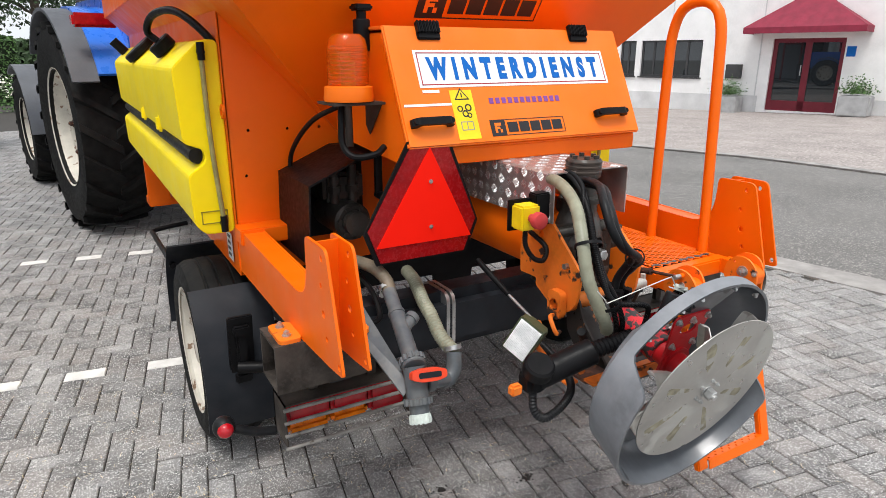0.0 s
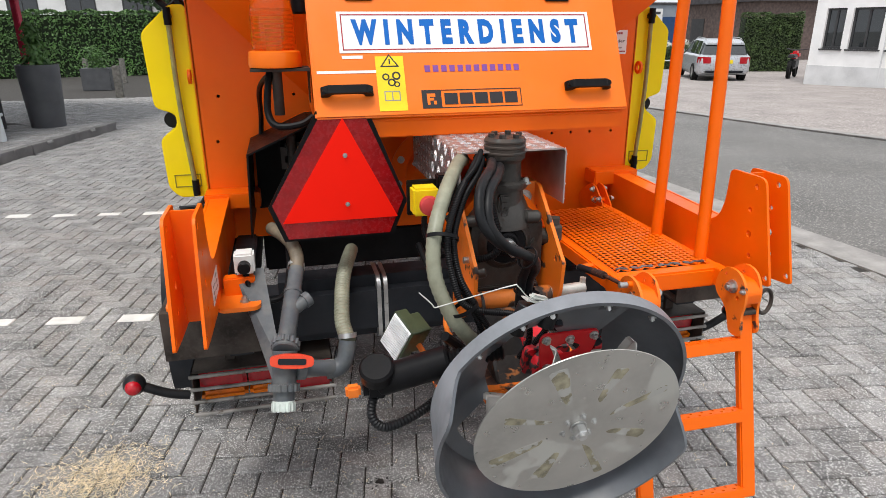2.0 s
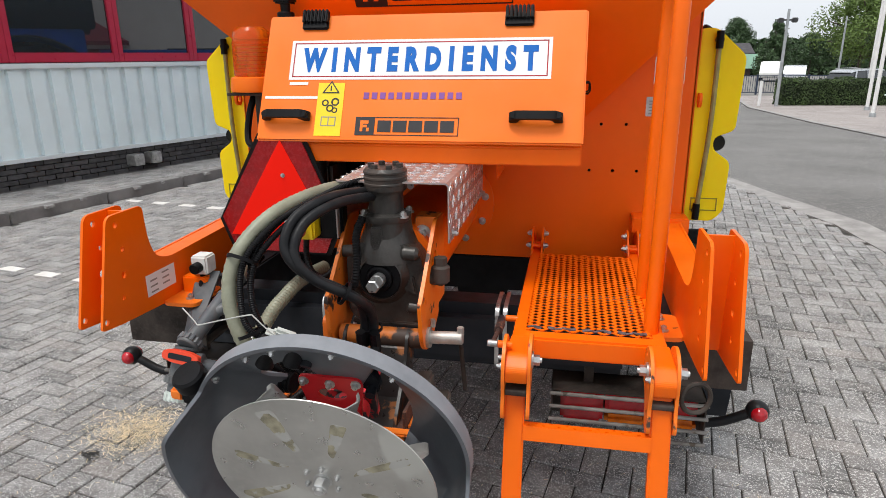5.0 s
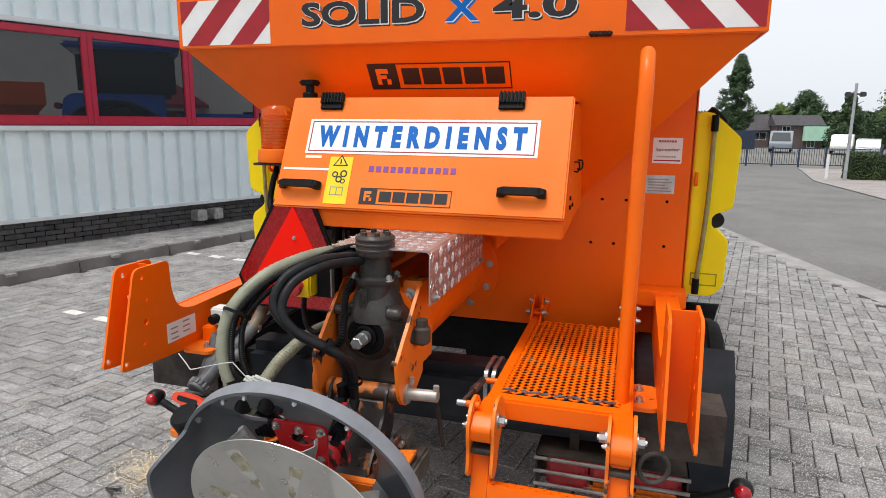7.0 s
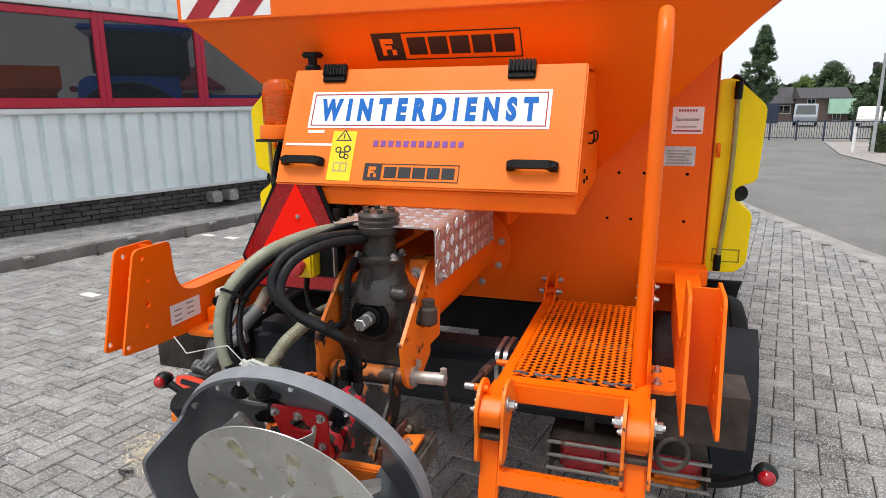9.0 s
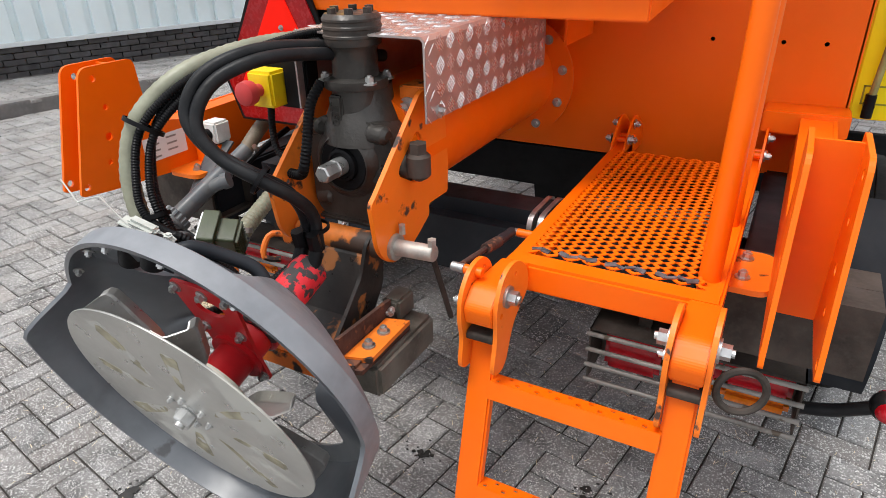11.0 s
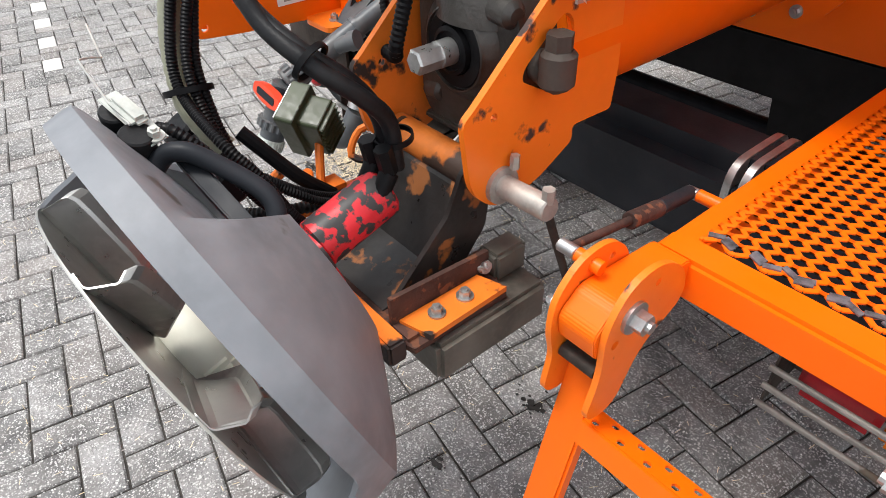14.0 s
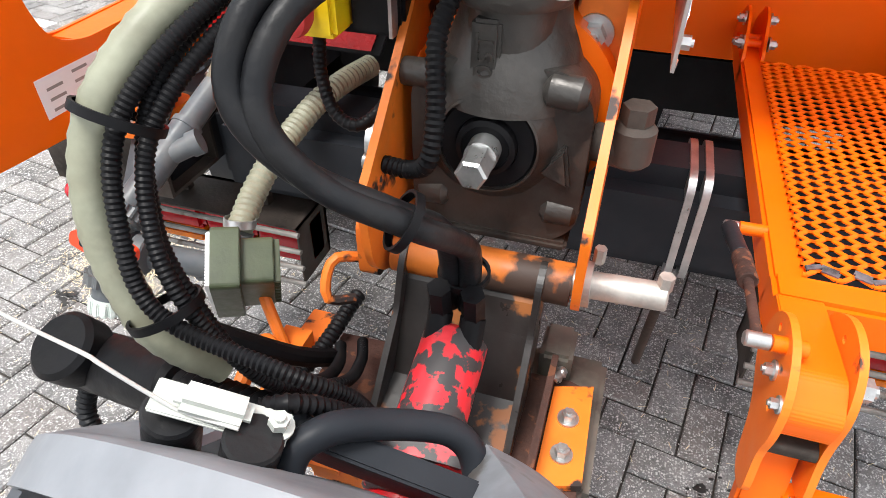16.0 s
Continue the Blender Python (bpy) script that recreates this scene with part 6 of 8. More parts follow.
lathe(b, [(.0565, .012), (.053, .0165), (.036, .0165), (.035, .013), (.034, .013), (.0335, .024), (.0275, .026), (.026, .022), (.022, .022), (.0, .022)], frame_of((-.018, -.966, 1.002), (0, -1, 0)), 48)
part("seal_ring", b, BLACK, gear, "greasy dark seal ring", True)
b = mesh()
cyl(b, (-.018, -.98, 1.002), (-.018, -1.012, 1.002), .0185, n=24)
cyl(b, (-.018, -1.008, 1.002), (-.018, -1.052, 1.002), .0178, n=6, bev=.003)
part("shaft_end", b, STEEL, gear, "bright hexagonal shaft end", True)
b = mesh()
mx, my = -.01, -.925
lathe(b, [(.05, 1.10), (.05, 1.145), (.062, 1.148), (.064, 1.152), (.064, 1.165), (.046, 1.17), (.044, 1.215), (.047, 1.222), (.054, 1.228), (.055, 1.232), (.055, 1.278), (.05, 1.284), (.0, 1.284)], Matrix.Translation((mx, my, 0)), 40)
for z in (1.24, 1.256, 1.27):
    lathe(b, [(.055, z), (.0565, z + .002), (.0565, z + .006), (.055, z + .008)], Matrix.Translation((mx, my, 0)), 40, False)
for a in range(6):
    t = a * math.pi / 3
    cyl(b, (mx + .038 * math.cos(t), my + .038 * math.sin(t), 1.28), (mx + .038 * math.cos(t), my + .038 * math.sin(t), 1.294), .009, n=6)
part("motor", b, CAST, gear, "dark hydraulic motor", True)
b = mesh()
for sx, sy in ((-1, -1), (1, -1), (1, 1), (-1, 1)):
    bolt(b, (mx + sx * .052, my + sy * .03, 1.16), (0, 0, 1), .018)
part("bolt", b, STEEL, gear, "", True)
lettering("casting_mark", "130ST", CAST, gear, face_plane((-.0255, -.981, 1.09), (0, 1)) @ pose(0, 0, 0, 0, 0, 90), .018, .072, .003)
PLATE = [(-.89, 1.14), (-.80, 1.14), (-.785, .965), (-.79, .898), (-.875, .90), (-.872, .875), (-.945, .835), (-1.02, .822), (-1.068, .865), (-1.082, .972), (-1.064, .985)]
SLOT = rounded([(-.912, 1.07), (-.98, 1.014), (-.984, .998), (-.93, .967), (-.895, .963), (-.893, 1.055)], .012, 3)
for x, tone in ((-.131, ORANGE_WORN), (.109, ORANGE_CHIP)):
    b = mesh()
    prism(b, rounded(PLATE, [.015, 0, 0, .008, .01, .01, .03, .03, .03, .015, .03]), "x", x - .005, x + .005, [(-1.03, .965, .006)] + ([SLOT] if x > 0 else [(-.89, 1.05, .013)]))
    part("side_plate", b, tone, gear, "orange side plate with chipped paint")
b = mesh()
box(b, .05, .112, -.868, -.80, 1.065, 1.142, .003)
part("lug", b, ORANGE_WORN, gear)
b = mesh()
bolt(b, (.072, -.868, 1.099), (0, -1, 0), .028)
part("bolt", b, STEEL, gear, "", True)
b = mesh()
cyl(b, (.09, -.93, 1.0), (.145, -.945, 1.0), .022, n=16, bev=.004)
cyl(b, (.135, -.943, .985), (.135, -.943, 1.035), .024, n=16, bev=.006)
cyl(b, (.135, -.943, 1.03), (.135, -.943, 1.055), .018, n=6)
part("elbow_fitting", b, DIRTY_STEEL, gear, "dark elbow fitting with rusty plug", True)
b = mesh()
tube(b, [(-.128, -1.02, .98), (-.09, -1.03, .985), (-.065, -1.045, 1.01), (-.062, -1.03, 1.06), (-.07, -1.0, 1.12), (-.062, -.97, 1.16)], .011, 10, ribs=.0018, pitch=.007)
part("sensor_cable", b, BLACK, gear, "black corrugated cable", True)
b = mesh()
cyl(b, (-.15, -1.02, .98), (-.11, -1.02, .98), .009, n=12)
part("gland", b, STEEL, gear, "", True)

# pivot under the gearbox
pivot = thing("spinner_pivot", (0, -1.03, .7), "worn orange pivot bracket with locking pin, greasy and rusty", "bracket")
b = mesh()
cyl(b, (-.118, -1.015, .855), (.10, -1.015, .855), .026, n=24)
part("pivot_tube", b, ORANGE_GRIMY, pivot, "", True)
b = mesh()
for x in (-.100, .066):
    prism(b, rounded([(-1.015, .885), (-.985, .86), (-1.0, .76), (-1.06, .69), (-1.19, .68), (-1.17, .715), (-1.07, .81), (-1.045, .87)], .012), "x", x - .004, x + .004)
part("cheek_plate", b, GREASY, pivot, "greasy chipped cheek plate")
b = mesh()
prism(b, [(-1.035, .84), (-1.04, .835), (-1.10, .72), (-1.19, .69), (-1.19, .697), (-1.10, .728)], "x", -.096, .062)
part("back_plate", b, GREASY, pivot, "greasy black plate")
b = mesh()
prism(b, [(-.20, -1.20), (.09, -1.22), (.15, -1.20), (.15, -1.03), (.12, -1.02), (-.2, -1.03)], "z", .686, .696)
part("base_plate", b, RUST, pivot, "rusty base plate")
b = mesh()
prism(b, [(.102, -1.19), (.154, -1.175), (.15, -1.03), (.102, -1.045)], "z", .698, .708)
prism(b, [(-.21, -1.24), (-.11, -1.24), (-.11, -1.20), (-.21, -1.2)], "z", .70, .708)
box(b, -.15, .14, -1.235, -1.205, .672, .712, .004)
part("edge_plate", b, ORANGE_WORN, pivot, "chipped orange plates")
b = mesh()
prism(b, [(-1.20, .70), (-1.02, .70), (-1.02, .739), (-1.20, .749)], "x", .092, .1)
box(b, .095, .135, -1.20, -1.04, .6965, .7025)
part("angle_iron", b, RUST, pivot, "rusty angle iron")
b = mesh()
for y in (-1.142, -1.09):
    bolt(b, (.126, y, .708), (0, 0, 1), .017)
bolt(b, (.1, -1.03, .715), (.8, 0, .6), .016)
part("bolt", b, STEEL, pivot, "", True)
b = mesh()
box(b, .03, .165, -1.17, -.955, .612, .684, .008)
box(b, .075, .118, -1.02, -.955, .684, .735, .006)
part("valve_block", b, surf("dull_grey_steel", (0.16, 0.148, 0.125), 0.5, metal=0.4, var=0.3, scale=12, bump=0.2, bscale=90), pivot, "dull grey steel block under the plate")
b = mesh()
cyl(b, (.09, -1.015, .86), (.206, -1.016, .866), .0165, n=24, bev=.002)
cyl(b, (.112, -1.015, .861), (.122, -1.015, .8615), .027, n=24)
cyl(b, (.2, -1.015, .875), (.2, -1.015, .895), .009, n=6)
cyl(b, (.125, -1.0, .885), (.125, -1.0, .905), .007, n=6)
part("locking_pin", b, PIN_STEEL, pivot, "zinc locking pin with bent handle", True)
b = mesh()
prism(b, rounded([(-1.03, .81), (-.97, .81), (-.97, .90), (-1.03, .90)], .02), "x", -.165, -.14, [(-1.0, .855, .02)])
tube(b, [(-.17, -1.04, .78), (-.2, -1.06, .79), (-.2, -1.03, .83), (-.16, -1.0, .82)], .007, 8)
part("latch", b, ORANGE_WORN, pivot)
b = mesh()
cyl(b, (.199, -1.013, .858), (.20, -.945, .682), .006, n=14, bev=.002)
part("pin_handle", b, DIRTY_STEEL, pivot, "dark steel handle of the pin", True)


# ---- spreading disc with its shroud ----
EL = radians(18.2)
DC = V(-.008, -1.450, .733)
SP = Matrix.Translation(DC) @ Matrix(((1, 0, 0, 0), (0, -math.sin(EL), -math.cos(EL), 0), (0, math.cos(EL), -math.sin(EL), 0), (0, 0, 0, 1)))
spin = thing("spreading_disc", DC, "stainless spreading disc in a grey shroud, folded up on its pivot", "spreader disc")
b = mesh()
lathe(b, [(.012, .0), (.236, .0), (.2365, -.0015), (.236, -.003), (.012, -.003), (.012, 0)], SP, 96, False)
disc = part("disc", b, STAINLESS, spin, "scuffed stainless steel disc", True)
b = mesh()
cyl(b, SP @ V(0, 0, 0), SP @ V(0, 0, .003), .02, n=24)
cyl(b, SP @ V(0, 0, .003), SP @ V(0, 0, .024), .0165, n=6, bev=.002)
cyl(b, SP @ V(0, 0, .024), SP @ V(0, 0, .03), .009, n=14)
for k in range(6):
    t = k * math.pi / 3 + .4
    bolt(b, SP @ V(.037 * math.cos(t), .037 * math.sin(t), 0), SP.to_3x3() @ V(0, 0, 1), .0095)
part("hub_nut", b, STEEL, spin, "zinc hub nut ringed by bolts", True)
def vane(bm, m, k=.0011):
    """A bent sheet standing on the disc: a foot, a leaning wall and a lip folded back, lower at its inner end."""
    sect = [(.024, -.0035), (.002, -.0035), (-.004, -.010), (-.021, -.040), (-.021, -.044), (-.014, -.058)]
    rows = []
    for r, h in ((.09, .3), (.105, .6), (.122, .95), (.135, 1.0), (.20, 1.0), (.222, .98), (.230, .90), (.233, .72)):
        line = [V(r, y * (.55 + .45 * h), z * h if z < -.004 else z) for y, z in sect]
        up, dn = [], []
        for q, p in enumerate(line):
            a, c = line[max(q - 1, 0)], line[min(q + 1, len(line) - 1)]
            nrm = V(0, -(c - a).z, (c - a).y).normalized()
            up.append(bm.verts.new(m @ (p + nrm * k)))
            dn.append(bm.verts.new(m @ (p - nrm * k)))
        rows.append(up + dn[::-1])
    for p, q in zip(rows, rows[1:]):
        for i in range(len(p)):
            n_ = (i + 1) % len(p)
            bm.faces.new((p[i], p[n_], q[n_], q[i]))
    bm.faces.new(rows[0][::-1])
    bm.faces.new(rows[-1])


for k in range(8):
    b = mesh()
    vane(b, SP @ Matrix.Rotation(radians(k * 45 + 25), 4, "Z"))
    part("vane", b, VANE_STEEL, disc, "folded stainless vane", split=False)
b = mesh()
for k in range(8):
    t = radians(k * 45 + 22)
    M = SP @ Matrix.Rotation(t, 4, "Z")
    prism(b, rounded([(.07 + .01 * (k % 3), -.004), (.21 - .02 * (k % 2), .004 - .01 * (k % 3)), (.212 - .03 * (k % 2), .026), (.12, .016), (.09, .01)], .008), "z", 0, .0003, m=M)
part("salt_streak", b, surf("dried_brine", (0.33, 0.30, 0.21), 0.55, metal=0.2, var=0.35, scale=40, spots=(0.42, 0.41, 0.38), spot_cover=0.46, spot_scale=30, spot_rough=0.4), disc, "dried brine streaks")
b = mesh()
lathe(b, [(.03, -.003), (.066, -.003), (.071, -.01), (.072, -.05), (.067, -.06), (.052, -.064), (.0, -.064)], SP, 32)
hub = part("hub", b, NYLON, spin, "stained white nylon hub", True)
for k in range(4):
    b = mesh()
    box(b, .05, .083, -.016, .016, -.052, -.004, .008, SP @ Matrix.Rotation(radians(k * 90 + 2), 4, "Z"))
    part("lobe", b, NYLON, hub, "", True)
b = mesh()
cyl(b, SP @ V(0, 0, -.06), SP @ V(0, 0, -.17), .036, n=28)
cyl(b, SP @ V(0, 0, -.114), SP @ V(0, 0, -.122), .05, n=28)
part("bearing_tube", b, RED, spin, "red painted bearing tube", True)
b = mesh()
oval = [(.032 * math.cos(t), .118 + .018 * math.sin(t)) for t in [k * math.pi / 8 for k in range(16)]]
prism(b, rounded([(-.05, -.055), (.05, -.055), (.052, .04), (.07, .15), (.064, .168), (-.064, .168), (-.07, .15), (-.052, .04)], .012), "z", -.128, -.122, [oval], m=SP)
part("mounting_plate", b, RED, spin, "red painted mounting plate")
b = mesh()
for u, v in ((-.056, .154), (.056, .154), (0, .15), (-.04, .065), (.04, .065), (-.038, -.042), (.038, -.042)):
    bolt(b, SP @ V(u, v, -.122), SP.to_3x3() @ V(0, 0, 1), .014)
part("bolt", b, STEEL, spin, "", True)


def smooth01(t):
    t = max(0.0, min(1.0, t))
    return t * t * (3 - 2 * t)


def shroud_front(a):
    """How much of the long lower skirt the wall has at an angle: none above, all below, with an S-shaped step between."""
    return 1 - smooth01((a + 22) / 16) * (1 - smooth01((a - 150) / 12))


b = mesh()
N = 144
rings = []
for i in range(N):
    a = -90 + 360 * i / N
    low = shroud_front(a)
    R, f = .299 + .02 * low, -.068 + .098 * low
    # the conical back reaches far in beside the motor, is cut away round the grip, and open below
    deep = smooth01((a + 36) / 12) * (1 - smooth01((a - 58) / 5))
    under = 1 - smooth01((a + 44) / 12) * (1 - smooth01((a - 190) / 14))
    high = smooth01((a - 92) / 16) * (1 - smooth01((a - 128) / 16))
    side = smooth01((a - 128) / 16) * (1 - smooth01((a - 185) / 14))
    rin = max(.154 - .03 * side + .1 * under, .154 + .07 * high)
    back = [.296 + (rin - .296) * k / 8 for k in range(9)]
    dome = [(r, -.106 - (.034 + .062 * max(deep, .8 * side)) * ((.296 - r) / .142) ** .85) for r in back]
    inner = [(r - .004, z + .007) for r, z in dome[:0:-1]]
    pr = [(R, f), ((R + .300) / 2, (f - .09) / 2), (.3005, -.094), (.300, -.103)] + dome + inner + [(.287, -.088), ((R + .282) / 2, (f - .09) / 2), (R - .008, f)]
    c, s = math.cos(radians(a)), math.sin(radians(a))
    rings.append([b.verts.new(SP @ V(-.008 + r * c, .002 + r * s, z)) for r, z in pr])
# outer faces take the paler, lit tone; inner faces keep the shaded one
for i in range(N):
    p, q = rings[i], rings[(i + 1) % N]
    for k in range(len(p)):
        k2 = (k + 1) % len(p)
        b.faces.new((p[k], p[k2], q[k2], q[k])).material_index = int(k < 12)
shroud = part("shroud", b, SHROUD_SHADED, spin, "grey moulded rubber shroud, coloured pale for the lit outside and dark for the shaded inside", True)
shroud.data.materials.append(SHROUD_LIT)
for a in (105, 118, 80, 55, 140):
    t = radians(a)
    b = mesh()
    bolt(b, SP @ V(.283 * math.cos(t) - .008, .283 * math.sin(t), -.079), SP.to_3x3() @ V(-math.cos(t), -math.sin(t), 1.2), .011)
    part("shroud_bolt", b, STEEL, shroud, "", True)
# grip behind the shroud
b = mesh()
grip = [(-.04, .20, -.115), (-.038, .213, -.138), (-.028, .217, -.152), (-.012, .209, -.167), (.02, .178, -.187), (.045, .157, -.197), (.06, .142, -.196), (.07, .13, -.186), (.076, .12, -.165), (.078, .115, -.13)]
tube(b, [SP @ V(*q) for q in grip], .0115, 16, step=.006)
part("grip", b, SLATE, shroud, "dark moulded grip", True, split=False)
b = mesh()
prism(b, rounded([(-.06, .215), (.095, .15), (.095, .10), (-.06, .165)], .02), "z", -.168, -.148, m=SP, bev=.004)
part("grip_base", b, SLATE, shroud, "", True)
b = mesh()
for p, q in (((-.142, -1.395, .95), (-.118, -1.400, 1.016)), ((-.078, -1.402, .96), (-.062, -1.398, 1.008))):
    cyl(b, p, q, .0195, n=20, bev=.002)
part("rubber_buffer", b, RUBBER, shroud, "black rubber buffer", True)
b = mesh()
M = Matrix.Translation((-.092, -1.392, 1.014)) @ Matrix.Rotation(radians(24), 4, "Y") @ Matrix.Rotation(radians(14), 4, "Z")
box(b, -.04, .048, -.012, .012, 0, .003, .001, M)
box(b, -.026, .022, -.0105, .0105, .003, .016, .005, M)
bolt(b, M @ V(.04, 0, .003), (0.3, 0, 1), .014)
part("sensor", b, surf("milky_plastic", (0.5, 0.52, 0.48), 0.35, var=0.15, scale=30), shroud, "white plastic sensor on a metal strip", True)
b = mesh()
tube(b, [(-.07, -1.40, 1.016), (-.105, -1.404, 1.024), (-.125, -1.407, 1.04), (-.145, -1.412, 1.064), (-.156, -1.41, 1.066), (-.23, -1.386, 1.04), (-.298, -1.362, 1.014), (-.308, -1.36, 1.014), (-.313, -1.36, 1.022), (-.338, -1.358, 1.048)], .0014, 8, step=.005)
part("wire", b, surf("pale_wire", (0.55, 0.55, 0.52), 0.4, metal=0.3, var=0.1), shroud, "stiff bent white wire", True)
b = mesh()
cyl(b, SP @ V(0, 0, -.165), SP @ V(0, 0, -.20), .045, n=28, bev=.004)
prism(b, rounded([(-.058, -.042), (.058, -.042), (.058, .042), (-.058, .042)], .02), "z", -.217, -.20, m=SP)
cyl(b, SP @ V(0, 0, -.217), SP @ V(0, 0, -.345), .0365, n=28, bev=.006)
part("drive_motor", b, RED_CHIP, spin, "red hydraulic motor with chipped paint", True, split=False)
b = mesh()
for u in (-.018, .018):
    cyl(b, SP @ V(u, .015, -.33), SP @ V(u, .035, -.355), .014, n=14)
    cyl(b, SP @ V(u, .035, -.355), SP @ V(u, .075, -.36), .013, n=6)
part("fitting", b, BLACK, spin, "black hose fittings", True)

# ---- step platform, handrail and ladder ----
plat = thing("step_platform", (.52, -.5, .80), "orange folding step platform with expanded metal tread", "platform")
b = mesh()
box(b, .325, .368, -.93, -.12, .805, .855, .005)
box(b, .667, .712, -.93, -.12, .805, .855, .005)
box(b, .325, .712, -.965, -.915, .80, .858, .006)
box(b, .325, .712, -.26, -.225, .81, .852, .004)
part("frame", b, ORANGE, plat)
b = mesh()
GX0, GX1, GY0, GY1 = .358, .68, -.918, -.238
nx, ny = 8, 66
px, py = (GX1 - GX0) / nx, (GY1 - GY0) / ny


def strand(bm, p, q, w=.0054, h=.002, tilt=.0006):
    d = (q - p).normalized()
    e = V(-d.y, d.x, 0) * w * .5
    c = [p - e + V(0, 0, -h - tilt), p + e + V(0, 0, -h + tilt), p + e + V(0, 0, tilt), p - e + V(0, 0, -tilt)]
    vs = [bm.verts.new(x) for x in c] + [bm.verts.new(x + (q - p)) for x in c]
    for k in range(4):
        bm.faces.new((vs[k], vs[(k + 1) % 4], vs[4 + (k + 1) % 4], vs[4 + k]))


for j in range(ny):
    for i in range(nx):
        u0 = GX0 + i * px
        v0 = GY0 + j * py
        up = (j % 2 == 0)
        lo, hi = (v0, v0 + py) if up else (v0 + py, v0)
        line = [V(u0, lo, .8615), V(u0 + px * .1, lo, .8615), V(u0 + px * .40, hi, .8615), V(u0 + px * .60, hi, .8615), V(u0 + px * .9, lo, .8615), V(u0 + px, lo, .8615)]
        for p, q in zip(line, line[1:]):
            strand(b, p, q)
part("tread_mesh", b, ORANGE, plat, "orange expanded metal tread with worn edges", tag=("", "", "", "stuff"))
b = mesh()
for y in (-.905, -.911):
    pts = [V(GX0 + .004 + i * (GX1 - GX0) / 18, y + (.0045 if i % 2 else -.0035), .8645) for i in range(19)]
    for k, (p, q) in enumerate(zip(pts, pts[1:])):
        if (k * 7 + int(y * 1000)) % 5 < 3:
            strand(b, p, q, .0065)
part("worn_edge", b, surf("bare_worn_steel", (0.16, 0.16, 0.175), 0.45, metal=0.5, var=0.4, scale=60), plat, "bare worn steel at the front edge", split=False)
b = mesh()
for x in (.346, .69):
    for y in (-.165, -.13):
        cyl(b, (x - .03, y, .87), (x + .03, y, .87), .008, n=12)
    for dx in (-.02, .016):
        prism(b, rounded([(-.225, .815), (-.004, .815), (-.004, .87), (-.10, .93), (-.15, .925), (-.225, .86)], .02), "x", x + dx, x + dx + .006)
part("hinge", b, ORANGE, plat, "", True)
b = mesh()
for x in (.346, .69):
    for y, z in ((-.135, .91), (-.16, .87), (-.20, .882)):
        bolt(b, (x + .024, y, z), (1, 0, 0), .018)
        bolt(b, (x - .022, y, z), (-1, 0, 0), .018)
part("hinge_bolt", b, STEEL, plat, "", True)
b = mesh()
tube(b, [(.683, -.607, .80), (.683, -.607, 1.1), (.688, -.607, 1.55), (.69, -.615, 1.68), (.69, -.65, 1.752), (.69, -.722, 1.776), (.69, -.79, 1.755), (.69, -.823, 1.69), (.688, -.835, 1.55), (.683, -.856, 1.1), (.68, -.869, .80)], .0195, 16, step=.03)
part("handrail", b, ORANGE, plat, "orange tubular handrail", True)
b = mesh()
cyl(b, (.284, -.822, .846), (.29, -.905, .862), .0105, n=16, bev=.002)
spring = part("gas_spring", b, SLATE, plat, "small grey gas spring with rusty collar", True)
b = mesh()
cyl(b, (.29, -.905, .862), (.291, -.97, .874), .0115, n=16, bev=.0015)
part("collar", b, RUST, spring, "rusty collar", True)
b = mesh()
cyl(b, (.291, -.966, .874), (.289, -1.08, .889), .0055, n=12)
part("rod", b, RUST, spring, "rusty rod", True)
for c, d in (((.276, -1.08, .889), (.302, -1.079, .888)), ((.276, -.82, .845), (.296, -.82, .846))):
    b = mesh()
    cyl(b, c, d, .0085, n=12, bev=.002)
    part("end_fitting", b, STEEL, spring, "zinc end fitting", True)
for c, d in (((.302, -1.079, .888), (.335, -1.077, .886)), ((.296, -.82, .846), (.345, -.82, .846))):
    b = mesh()
    cyl(b, c, d, .009, n=12)
    part("lug", b, ORANGE, plat, "", True)

lad = thing("folding_ladder", (.52, -1.15, .2), "orange folding ladder with perforated rungs hanging from the platform", "ladder")
LT, LB = V(0, -1.074, .80), V(0, -1.222, .215)
ld = (LB - LT).normalized()
LM = Matrix.Translation(LT) @ Matrix(((1, 0, 0, 0), (0, ld.y, -ld.z, 0), (0, ld.z, ld.y, 0), (0, 0, 0, 1)))
LEN = (LB - LT).length
for x in (.348, .688):
    b = mesh()
    box(b, x - .024, x + .024, -.02, LEN, -.012, .012, .004, LM)
    part("rail", b, ORANGE, lad)
for v in (.13, .345, LEN - .016):
    b = mesh()
    hs = [(.382 + .0185 * i, .0015 + .017 * (i % 2) - .008, .0055) for i in range(16)]
    prism(b, [(.37, -.015), (.668, -.015), (.668, .018), (.37, .018)], "z", -.002, .002, hs, m=LM @ pose(0, v - .016, 0, 90, 0, 0), hn=6)
    box(b, .37, .668, v - .018, v + .018, -.019, -.015, .001, LM)
    part("rung", b, ORANGE, lad)
